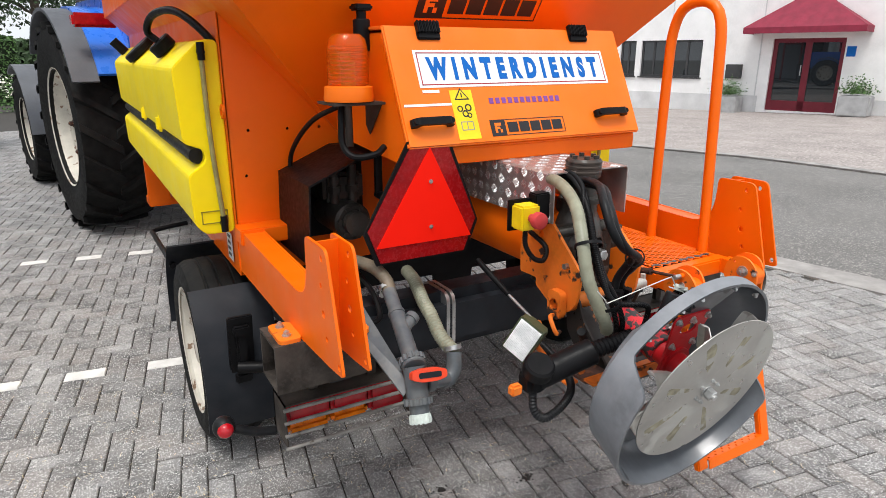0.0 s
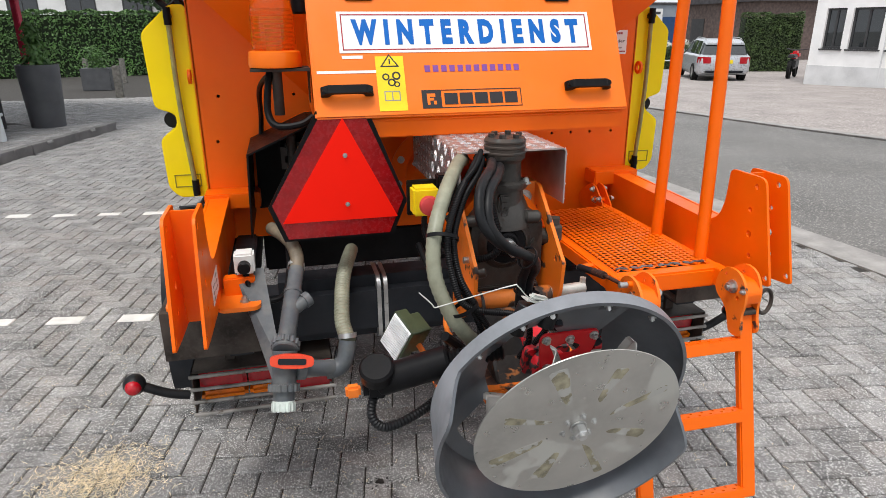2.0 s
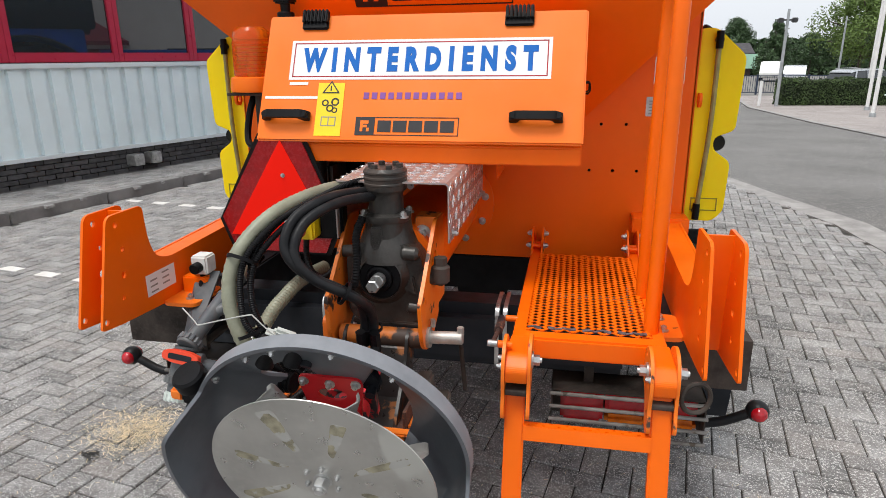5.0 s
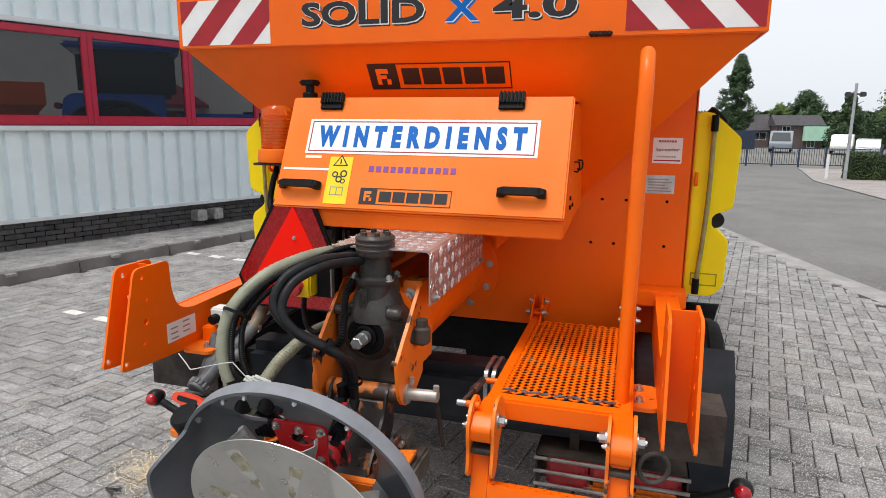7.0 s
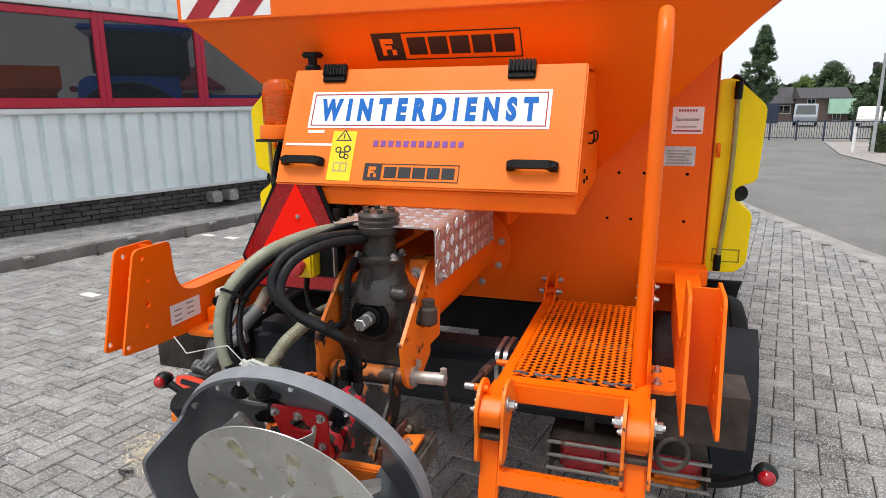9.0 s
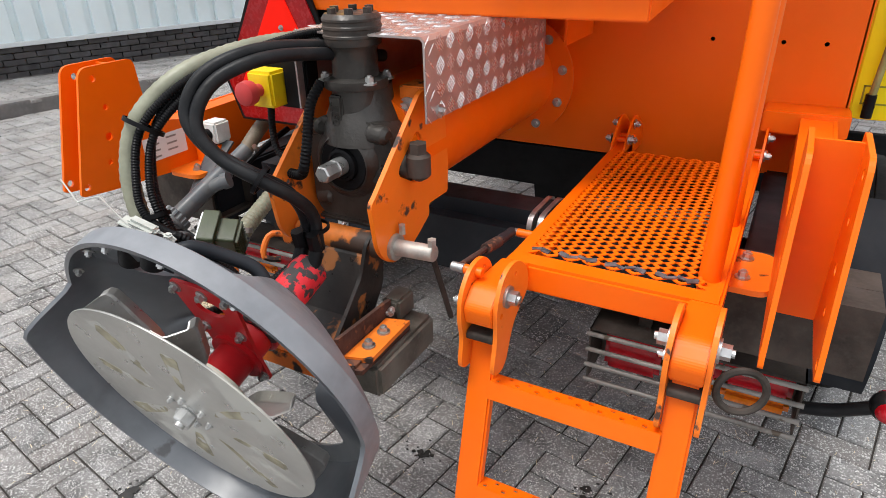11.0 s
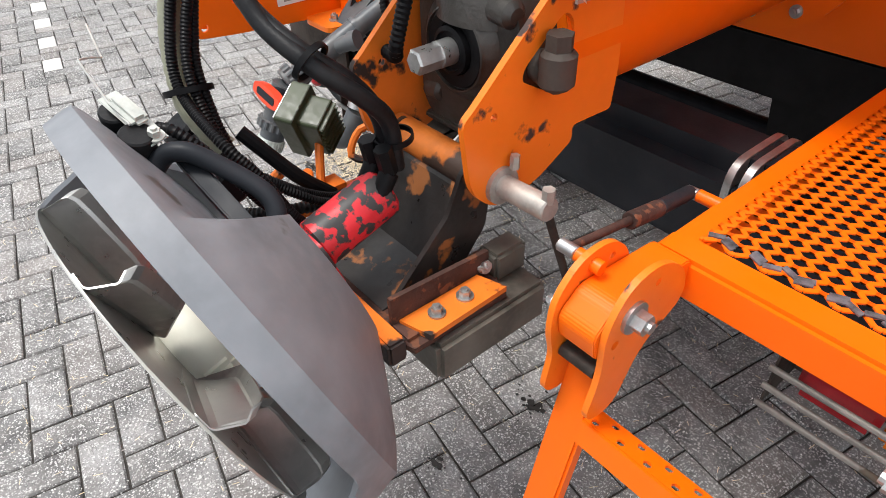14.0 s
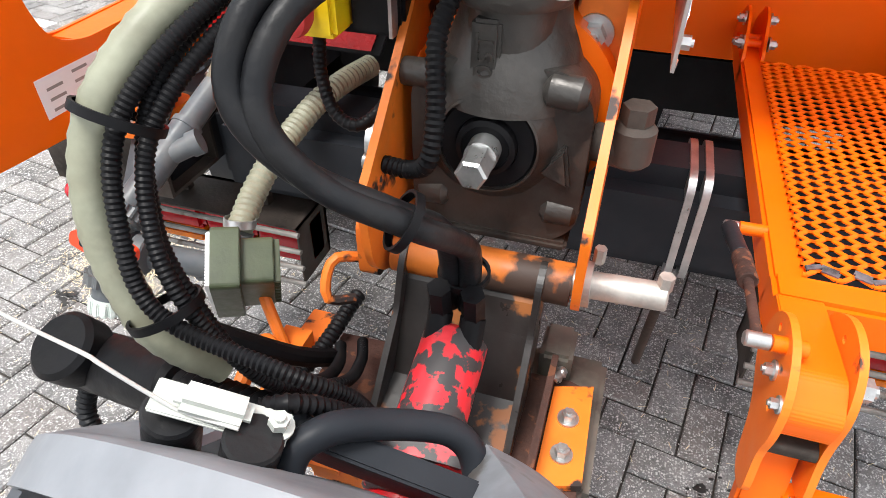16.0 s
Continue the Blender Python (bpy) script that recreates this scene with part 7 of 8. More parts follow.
for x, dy, dz in ((.350, -.014, .016), (.688, 0.0, .004)):
    b = mesh()
    outer = [(-.985, .80), (-1.0, .862), (-1.035, .89), (-1.085, .888), (-1.122, .85), (-1.125, .80), (-1.115, .765), (-1.128, .70), (-1.075, .69), (-1.05, .765)]
    inner = [(-.96, .805), (-.98, .862), (-1.03, .892), (-1.08, .886), (-1.11, .84), (-1.105, .765), (-1.125, .70), (-1.07, .69), (-1.035, .77)]
    for dx, form in ((-.034, outer), (.026, inner)):
        prism(b, rounded([(y + dy, z + dz) for y, z in form], .03), "x", x + dx, x + dx + .008, [(-1.09 + dy, .81 + dz, .006), (-1.03 + dy, .865 + dz, .005)])
    part("hinge_plate", b, ORANGE_CHIP, lad)
    b = mesh()
    prism(b, rounded([(-.955, .81), (-1.11 + dy, .79 + dz), (-1.118 + dy, .83 + dz), (-1.085 + dy, .858 + dz), (-.96, .862)], .012), "x", x - .0255, x + .0255, bev=.003)
    part("hinge_block", b, ORANGE, lad)
    b = mesh()
    prism(b, rounded([(-1.045 + dy, .755 + dz), (-1.108 + dy, .758 + dz), (-1.108 + dy, .772 + dz), (-1.05 + dy, .785 + dz)], .006), "x", x - .0245, x + .0245)
    part("hinge_gap", b, DIRTY_STEEL, lad, "dark worn gap below the hinge block")
    b = mesh()
    bolt(b, (x + .034, -1.067 + dy, .838 + dz), (1, 0, 0), .026)
    bolt(b, (x - .034, -1.067 + dy, .838 + dz), (-1, 0, 0), .026 if x > .5 else .014)
    bolt(b, (x - .034, -1.112 + dy, .838 + dz), (-1, 0, 0), .012)
    part("hinge_bolt", b, STEEL, lad, "", True)
b = mesh()
lathe(b, [(.036 + .006 * math.cos(k * math.pi / 4), .006 * math.sin(k * math.pi / 4)) for k in range(9)], frame_of((.765, -1.075, .785), (.35, -1, .1)), 28, False)
part("ring", b, DIRTY_STEEL, lad, "steel pull ring", True)

# ---- rear lamps in guards, marker lights ----
BAR_STEEL = surf("dull_zinc_bar", (0.26, 0.245, 0.225), 0.55, metal=0.3, var=0.3, scale=14, spots=(0.1, 0.08, 0.06), spot_cover=0.36, spot_scale=20)
def lamp_cluster(s):
    c = thing("rear_lamp_cluster", (s * .70, -.60, .40), "red and amber rear lamps behind a dirty steel guard", "rear lamp", "rear lamps")
    b = mesh()
    x0, x1 = (-.925, -.49) if s < 0 else (.428, .893)
    box(b, x0, x1, -.66, -.53, .545, .550)
    box(b, x0, x1, -.54, -.53, .40, .55)
    for x in (x0, x1 - .004):
        box(b, x, x + .004, -.66, -.53, .40, .55)
    box(b, x0 + .1, x0 + .13, -.60, -.58, .545, .66)
    box(b, x1 - .13, x1 - .1, -.60, -.58, .545, .66)
    part("housing", b, DIRTY_STEEL, c, "dirty steel housing")
    for k in range(4):
        b = mesh()
        z = .402 + .045 * k
        cyl(b, (x0 - .005, -.665, z), (x1 + .005, -.665, z), .0062, n=10)
        part("guard_bar", b, BAR_STEEL, c, "", True)
    for k, (u0, u1, mt) in enumerate(((.015, .16, LENS_RED), (.015, .16, LENS_AMBER), (.165, .295, LENS_RED), (.165, .295, LENS_AMBER), (.30, .435, LENS_RED))):
        b = mesh()
        a0, a1 = sorted((s * (max(abs(x0), abs(x1)) - u0), s * (max(abs(x0), abs(x1)) - u1)))
        z0, z1 = (.452, .54) if k in (0, 2) else ((.412, .449) if k in (1, 3) else (.415, .54))
        box(b, a0, a1, -.62, -.545, z0, z1, .012)
        part("lens", b, mt, c, "amber lens" if mt is LENS_AMBER else "red lens", True)
    return c


for s in (-1, 1):
    lamp_cluster(s)
    mx = -1.10 if s < 0 else 1.048
    mk = thing("marker_lamp", (s * 1.0, -.61, .47), "red marker lamp on a black rubber arm", "marker lamp", "marker lamps")
    b = mesh()
    tube(b, [(s * (abs(mx) - .155), -.60, .44), (s * (abs(mx) - .09), -.605, .46), (mx - s * .02, -.61, .498)], .015, 12)
    part("arm", b, RUBBER, mk, "", True)
    b = mesh()
    bmesh.ops.create_uvsphere(b, u_segments=24, v_segments=16, radius=.034, matrix=Matrix.Translation((mx, -.612, .508)))
    part("head", b, RUBBER, mk, "", True)
    b = mesh()
    for sy in (-1, 1):
        bmesh.ops.create_uvsphere(b, u_segments=20, v_segments=12, radius=.025, matrix=Matrix.Translation((mx, -.612 + sy * .019, .508)))
    part("lens", b, LENS_RED, mk, "red domed lens", True)

# ---- wheels and mudguards ----
def road_wheel(s):
    M = frame_of((s * .83, .27, .385), (s, 0, 0))
    b = mesh()
    lathe(b, [(.27, .0), (.33, -.004), (.37, .01), (.385, .035), (.386, .06), (.380, .063), (.380, .07), (.386, .073), (.387, .115), (.381, .118), (.381, .125), (.387, .128), (.386, .165), (.380, .168), (.380, .175), (.385, .178), (.383, .205), (.368, .232), (.33, .246), (.275, .236), (.265, .22), (.265, .02), (.27, 0)], M, 72, False)
    w = part("wheel", b, TYRE, chassis, "black road tyre on a worn cream rim", True)
    b = mesh()
    lathe(b, [(.262, .232), (.272, .236), (.27, .228), (.25, .215), (.235, .17), (.19, .155), (.16, .165), (.12, .18), (.09, .182), (.085, .20), (.06, .215), (.0, .217)], M, 48, False)
    part("rim", b, RIM, w, "cream painted steel rim with rust", True)
    b = mesh()
    for k in range(6):
        t = k * math.pi / 3
        p = M @ V(.12 * math.cos(t), .12 * math.sin(t), .178)
        bolt(b, p, (s, 0, 0), .022)
    part("wheel_nut", b, RUST, w, "", True)
    g = thing("mudguard", (s * .96, .27, .3), "dark plastic mudguard quarter behind the wheel", "mudguard", "mudguards")
    b = mesh()
    for a0, a1, R in ((128, 202, .455), (-5, 58, .47)):
        # in the wheel's own plane, angle from straight ahead over the top
        P = []
        for k in range(17):
            a = radians(a0 + (a1 - a0) * k / 16)
            P.append((.27 + R * math.cos(a), .385 + R * math.sin(a)))
        if a0 > 100:
            P.append((P[-1][0] + .02, .235))
        Q = [(.27 + (y - .27) * .985, .385 + (z - .385) * .985) for y, z in P][::-1]
        x0, x1 = sorted((s * .80, s * 1.085))
        prism(b, P + Q, "x", x0, x1)
    part("shell", b, SLATE, g, "dark slate plastic shell", True)
    b = mesh()
    if s < 0:
        T = Matrix.Translation((-.945, -.178, .54)) @ Matrix.Rotation(radians(8), 4, "X")
        box(b, -.045, .045, -.012, .006, -.15, .15, .004, T)
        box(b, -.02, .02, -.03, -.01, -.12, .12, .006, T)
        for k in (-.1, .1):
            box(b, -.03, .03, -.035, -.01, k - .02, k + .02, .006, T)
        cyl(b, T @ V(-.02, -.03, -.05), T @ V(.16, -.1, -.05), .022, n=16)
        part("chock_holder", b, BLACK, g, "black plastic holder with lever", True)
    else:
        b.free()
    return w


for s in (-1, 1):
    road_wheel(s)

# ---- brine tanks ----
def brine_tank(s):
    tk = thing("brine_tank", (s * .96, 1.5, .95), "yellow polyethylene brine tank along the side of the spreader", "tank", "brine tanks")
    prof = [(.885, .945), (.99, .945), (1.025, .985), (1.03, 1.17), (.965, 1.215), (.965, 1.26), (1.035, 1.285), (1.045, 1.545), (.94, 1.64), (.885, 1.64)]
    prof = [(s * x, z) for x, z in prof]
    b = mesh()
    prism(b, rounded(prof, .018, 3), "y", .015, 2.75, bev=.012)
    shell = part("shell", b, YELLOW, tk, "yellow moulded shell with a groove along it", True)
    b = mesh()
    for y in (.6, 1.2):
        box(b, min(s * 1.02, s * 1.05), max(s * 1.02, s * 1.05), y, y + .06, 1.27, 1.34, .01)
    part("lug", b, YELLOW, tk, "", True)
    b = mesh()
    cyl(b, (s * .985, .06, 1.235), (s * .985, 2.78, 1.235), .03, n=18)
    part("groove_hose", b, RUBBER, tk, "thick black hose lying in the groove", True)
    b = mesh()
    tube(b, [(s * .945, .0, 1.60), (s * .943, -.004, 1.3), (s * .925, -.004, .985)], .009, 10)
    part("level_tube", b, surf("murky_level_tube", (0.3, 0.27, 0.1), 0.35, var=0.2, scale=20), tk, "murky level tube", True)
    b = mesh()
    for z, x in ((1.60, .945), (.985, .925)):
        cyl(b, (s * x, .03, z), (s * x, -.012, z), .013, n=14)
        cyl(b, (s * x, -.004, z - .03), (s * x, -.004, z + .03), .013, n=14)
    part("fitting", b, BLACK, tk, "black pipe fitting", True)
    b = mesh()
    M = Matrix.Translation((s * .985, .5, 1.605)) @ Matrix.Rotation(s * radians(42), 4, "Y")
    cyl(b, M @ V(0, 0, 0), M @ V(0, 0, .05), .05, n=24, bev=.006)
    cyl(b, M @ V(0, .9, 0), M @ V(0, .9, .04), .09, n=24, bev=.006)
    cyl(b, M @ V(.0, 2.0, 0), M @ V(.0, 2.0, .1), .03, n=16)
    if s < 0:
        tube(b, [M @ V(0, 0, .05), M @ V(0, 0, .1), M @ V(-s * .05, -.1, .13), M @ V(-s * .09, -.3, .1), M @ V(-s * .09, -.44, .0), M @ V(-s * .07, -.46, -.14)], .014, 10)
    part("filler_cap", b, BLACK, tk, "black caps and hose on top", True)
    b = mesh()
    for q in ((.905, 1.0, .0105, 1.03, 1.034), (.905, 1.0, .0105, .985, .989), (.905, .909, .0105, .985, 1.034), (.996, 1.0, .0105, .985, 1.034)):
        x0, x1 = sorted((s * q[0], s * q[1]))
        box(b, x0, x1, .013, .017, q[3], q[4])
    part("embossed_frame", b, surf("tank_stencil_%s" % ("a" if s < 0 else "b"), (0.3, 0.25, 0.02), 0.5), tk)


for s in (-1, 1):
    brine_tank(s)

# ---- grey pipework with ball valve ----
pipe = thing("pvc_pipework", (-.6, -.9, .6), "grey plastic pipework with red-handled ball valve and suction hoses", "pipework")
va, vb = V(-.578, -.70, .876), V(-.621, -.93, .757)
b = mesh()
cyl(b, va, va.lerp(vb, .35), .022, n=24)
cyl(b, va.lerp(vb, .33), va.lerp(vb, .37), .0265, n=24)
cyl(b, va.lerp(vb, .35), vb, .0245, n=24)
cyl(b, vb, vb + (vb - va).normalized() * .03, .035, n=24, bev=.003)
vd = V(-.10, -.43, -.90).normalized()
vc = vb + (vb - va).normalized() * .03
cyl(b, vc, vc + vd * .09, .032, n=24)
cyl(b, vc + vd * .085, vc + vd * .105, .038, n=24, bev=.004)
cyl(b, vc + vd * .105, vc + vd * .13, .028, n=24)
part("pipe", b, PVC, pipe, "", True)
b = mesh()
cyl(b, va.lerp(vb, .62), va.lerp(vb, .62) + V(.045, .03, .02), .018, n=18)
cyl(b, va.lerp(vb, .62) + V(.04, .027, .018), va.lerp(vb, .62) + V(.055, .036, .024), .022, n=18)
part("side_outlet", b, PVC, pipe, "", True)
b = mesh()
el = V(-.475, -.915, .655)
cyl(b, vc + vd * .045, el + V(-.02, 0, -.005), .023, n=20)
cyl(b, vc + vd * .045 + V(.03, .006, -.006), vc + vd * .045 + V(.055, .01, -.01), .034, n=20, bev=.003)
tube(b, [el + V(-.045, -.004, -.008), el + V(-.01, 0, -.004), el + V(.012, .01, .02), el + V(.022, .03, .06)], .0245, 18)
part("elbow", b, PVC, pipe, "", True)
for o, ax, r in ((vb, (vb - va).normalized(), .035), (vc + vd * .085, vd, .038)):
    b = mesh()
    gear_rim = [((r + (.004 if k % 4 < 2 else .0005)) * math.cos(k * math.pi / 32), (r + (.004 if k % 4 < 2 else .0005)) * math.sin(k * math.pi / 32)) for k in range(64)]
    prism(b, gear_rim, "z", .002, .02, m=frame_of(o, ax))
    part("union_nut", b, PVC, pipe, "ribbed union nut")
b = mesh()
hv = V(-.609, -1.0, .735)
HM = Matrix.Translation(hv) @ Matrix.Rotation(radians(8), 4, "Y") @ Matrix.Rotation(radians(70), 4, "X")
prism(b, rounded([(-.056, -.011), (-.023, -.019), (.023, -.019), (.056, -.011), (.056, .011), (.023, .019), (-.023, .019), (-.056, .011)], .008), "z", 0, .02, m=HM, bev=.004)
part("valve_handle", b, surf("red_orange_plastic", (0.72, 0.06, 0.02), 0.4, var=0.1), pipe, "red-orange valve handle", True)
b = mesh()
prism(b, rounded([(-.036, -.008), (.036, -.008), (.036, .008), (-.036, .008)], .006), "z", .0195, .0215, m=HM)
cyl(b, HM @ V(0, 0, -.05), HM @ V(0, 0, .0), .02, n=16)
part("handle_slot", b, SLATE, pipe)
b = mesh()
cyl(b, vc + vd * .13, vc + vd * .155, .029, n=24)
for k in range(14):
    t = k * .45
    M = frame_of(vc + vd * .145, vd) @ Matrix.Rotation(t, 4, "Z")
    box(b, .024, .032, -.005, .005, -.012, .013, .002, M)
part("end_plug", b, surf("white_residue", (0.55, 0.60, 0.56), 0.8, var=0.2, scale=40, bump=.6), pipe, "white crusted end plug")
b = mesh()
tube(b, [va, va + V(.004, .03, .028), va + V(-.008, .09, .052), va + V(-.035, .17, .058), va + V(-.07, .28, .05)], .021, 14, ribs=.001, pitch=.012)
part("upper_hose", b, surf("brown_hose", (0.16, 0.13, 0.09), 0.5, var=0.3, scale=20), pipe, "brownish hose", True)
b = mesh()
hs = V(-.452, -.885, .717)
tube(b, [hs, V(-.46, -.815, .745), V(-.452, -.74, .785), V(-.444, -.68, .803), V(-.43, -.615, .825), V(-.41, -.54, .838), V(-.39, -.45, .838)], .0232, 16, ribs=.0024, pitch=.012)
part("suction_hose", b, HOSE_GREY, pipe, "ribbed grey-green suction hose", True)
b = mesh()
for o, ax, r in ((va + V(0, .015, .005), va - vb, .0235), (hs + V(0, .006, .012), V(0, .4, .9), .0245)):
    M = frame_of(o, ax)
    lathe(b, [(r, -.007), (r + .002, -.007), (r + .002, .007), (r, .007)], M, 24, False)
    box(b, r, r + .014, -.008, .008, -.006, .006, .002, M @ Matrix.Rotation(radians(-60), 4, "Z"))
part("hose_clip", b, STEEL, pipe, "steel hose clips", True)
b = mesh()
quad_sheet(b, [(-.76, -.655, .875), (-.675, -.655, .875), (-.635, -.955, .69), (-.665, -.965, .665)], .006)
part("bracket", b, PVC, pipe, "grey triangular bracket plate")
sticker("label_sheet", STICK_WHITE, pipe, face_plane((-.702, -.735, .815), (.295, .19)), -.014, .014, -.04, .04, .001)

sw = thing("switch_box", (-.726, -.69, .9), "white switch box with black knob on the bracket", "switch")
b = mesh()
box(b, -.755, -.697, -.695, -.635, .872, .935, .006)
part("housing", b, WHITE, sw, "", True)
b = mesh()
cyl(b, (-.726, -.695, .90), (-.726, -.725, .90), .018, n=20, bev=.003)
tube(b, [(-.726, -.675, .872), (-.715, -.71, .83), (-.675, -.735, .80), (-.62, -.715, .805), (-.60, -.62, .85), (-.6, -.5, .88)], .009, 10)
part("knob", b, BLACK, sw, "black knob and cable", True)
b = mesh()
box(b, -.79, -.70, -.70, -.66, .78, .865, .004)
part("mount", b, ORANGE, sw)

# ---- emergency stop ----
es = thing("emergency_stop", (-.234, -.93, 1.08), "yellow emergency stop box with red push button", "switch")
b = mesh()
box(b, -.268, -.20, -.962, -.905, 1.09, 1.165, .006)
part("housing", b, YELLOW_PLAIN, es, "", True)
b = mesh()
lathe(b, [(.013, 0), (.013, .02), (.024, .024), (.026, .032), (.024, .046), (.016, .05), (0, .05)], frame_of((-.234, -.962, 1.128), (0, -1, 0)), 24)
part("button", b, surf("faded_red_plastic", (0.55, 0.05, 0.05), 0.5, var=0.15), es, "faded red mushroom button", True)
b = mesh()
box(b, -.275, -.135, -.905, -.895, 1.08, 1.175, .002)
box(b, -.195, -.13, -.93, -.89, 1.09, 1.19, .004)
tube(b, [(-.234, -.935, 1.09), (-.235, -.94, 1.04), (-.215, -.955, 1.0), (-.18, -.96, .99), (-.15, -.93, 1.02), (-.15, -.85, 1.05)], .0085, 10, ribs=.0012, pitch=.007)
part("back_plate", b, BLACK, es, "black back plate and cable", True)

# ---- work lamp and trailer socket ----
wl_ = thing("work_lamp", (-.32, -1.09, .74), "olive work lamp with ribbed glass under the disc drive", "work lamp")
ln = V(-.86, -.5, .12).normalized()
LX = V(.56, -.2, .8)
LX = (LX - ln * LX.dot(ln)).normalized()
LY = ln.cross(LX)
WM = Matrix.Translation((-.345, -1.085, .812)) @ Matrix((LX, LY, ln)).transposed().to_4x4()
b = mesh()
prism(b, rounded([(-.058, -.042), (.058, -.042), (.058, .042), (-.058, .042)], .008), "z", -.035, 0, m=WM, bev=.004)
prism(b, rounded([(-.045, -.032), (.045, -.032), (.045, .032), (-.045, .032)], .008), "z", -.075, -.03, m=WM, bev=.008)
shell = part("housing", b, OLIVE, wl_, "", True, split=False)
for k in range(-3, 4):
    b = mesh()
    box(b, k * .012 - .002, k * .012 + .002, -.03, .03, -.083, -.07, .001, WM)
    part("cooling_fin", b, OLIVE, shell)
b = mesh()
prism(b, [(-.052, -.036), (.052, -.036), (.052, .036), (-.052, .036)], "z", .0005, .004, m=WM)
pane = part("lens", b, surf("ribbed_lamp_glass", (0.9, 0.92, 0.92), 0.15, var=0.12, scale=30, coat=0.6), wl_, "ribbed clear glass")
for k in range(-8, 9):
    b = mesh()
    box(b, -.05, .05, k * .0042 - .0012, k * .0042 + .0012, .004, .006, 0, WM)
    part("glass_rib", b, pane.data.materials[0], pane)
b = mesh()
cyl(b, WM @ V(0, .0, -.05), (-.25, -1.10, .72), .008, n=10)
prism(b, [(-.27, -1.13), (-.23, -1.13), (-.23, -1.06), (-.27, -1.06)], "z", .70, .72)
bolt(b, (-.265, -1.115, .735), (0, -1, .6), .022)
part("bracket", b, ORANGE_WORN, wl_, "orange bracket", True)

sock = thing("cable_socket", (-.35, -1.25, .76), "black plastic plug and socket with coiled cable under the lamp", "socket")
pa, pb = V(-.415, -1.23, .778), V(-.25, -1.27, .835)
b = mesh()
cyl(b, pa, pb, .036, n=24, bev=.006)
sleeve = part("sleeve", b, BLACK, sock, "", True)
b = mesh()
tube(b, [pb, pb + V(.06, -.012, .012), pb + V(.12, -.02, .02)], .024, 18, ribs=.004, pitch=.012)
part("boot", b, BLACK, sleeve, "ribbed rubber boot", True)
b = mesh()
cyl(b, pa + V(.0, -.01, .02), pa + V(-.005, -.03, .058), .04, n=28, bev=.006)
box(b, -.03, .03, -.03, .03, -.03, .03, .012, Matrix.Translation(pa + V(-.005, 0, -.005)))
part("cap", b, BLACK, sock, "round black cap", True)
b = mesh()
tube(b, [pa + V(-.01, -.01, -.02), pa + V(-.02, -.03, -.07), pa + V(.01, -.04, -.1), pa + V(.08, -.03, -.085), pa + V(.15, .02, -.075), pa + V(.2, .12, -.07), pa + V(.22, .25, -.05)], .012, 10, ribs=.002, pitch=.008)
part("cable", b, RUBBER, sock, "black cable", True)
b = mesh()
box(b, -.49, -.455, -1.24, -1.215, .745, .775, .006)
cyl(b, (-.245, -1.23, .75), (-.245, -1.17, .78), .01, n=10)
box(b, -.26, -.22, -1.19, -1.0, .69, .70, .002)
part("bracket", b, ORANGE_WORN, sock, "orange bracket")

# ---- hoses ----
hoses = thing("hydraulic_hoses", (-.2, -1.15, .85), "black hydraulic hoses and one grey hose arching from the drive", "hoses")
b = mesh()
tube(b, [(-.09, -.80, 1.20), (-.13, -.92, 1.228), (-.18, -1.04, 1.225), (-.232, -1.15, 1.195), (-.275, -1.228, 1.127), (-.282, -1.265, 1.04), (-.252, -1.285, .955), (-.226, -1.28, .915), (-.20, -1.262, .88)], .0178, 14, ribs=.0012, pitch=.016)
part("grey_hose", b, HOSE_GREY, hoses, "grey-green sheathed hose", True)
ends = ([(-.104, -1.30, .945), (-.062, -1.275, .90), (-.052, -1.25, .84), (-.06, -1.22, .79)],
        [(-.15, -1.27, .885), (-.135, -1.21, .82), (-.15, -1.14, .765), (-.172, -1.09, .74)],
        [(-.16, -1.26, .87), (-.12, -1.19, .80), (-.13, -1.12, .755), (-.15, -1.07, .735)])
for (dx, dy, dz, r), end in zip(((.026, -.010, .004, .0080), (.044, .004, -.004, .0078), (.036, .018, .012, .0075)), ends):
    b = mesh()
    tube(b, [(-.06 + dx * .3, -.80, 1.20 + dz), (-.10 + dx * .6, -.93, 1.235 + dz), (-.165 + dx, -1.05, 1.222 + dz), (-.23 + dx, -1.155 + dy, 1.185 + dz), (-.274 + dx, -1.232 + dy, 1.118 + dz), (-.272 + dx, -1.27 + dy, 1.04), (-.242 + dx, -1.288 + dy, .975)] + end, r, 12, ribs=.0013, pitch=.005)
    part("corrugated_hose", b, BLACK, hoses, "black corrugated hose", True)
for dx, dz in ((.002, .0), (.023, -.012)):
    b = mesh()
    tube(b, [(-.03 + dx, -.83, 1.19), (-.06 + dx, -.96, 1.225 + dz), (-.105 + dx, -1.09, 1.235 + dz), (-.155 + dx, -1.17, 1.205 + dz), (-.165 + dx, -1.215, 1.145 + dz), (-.122 + dx, -1.217, 1.09 + dz), (-.05 + dx, -1.193, 1.047 + dz), (-.022 + dx, -1.15, 1.005 + dz), (-.022 + dx, -1.112, .945), (-.024 + dx, -1.104, .872)], .0122, 14, step=.012)
    part("drive_hose", b, RUBBER, hoses, "thick black hydraulic hose", True)
b = mesh()
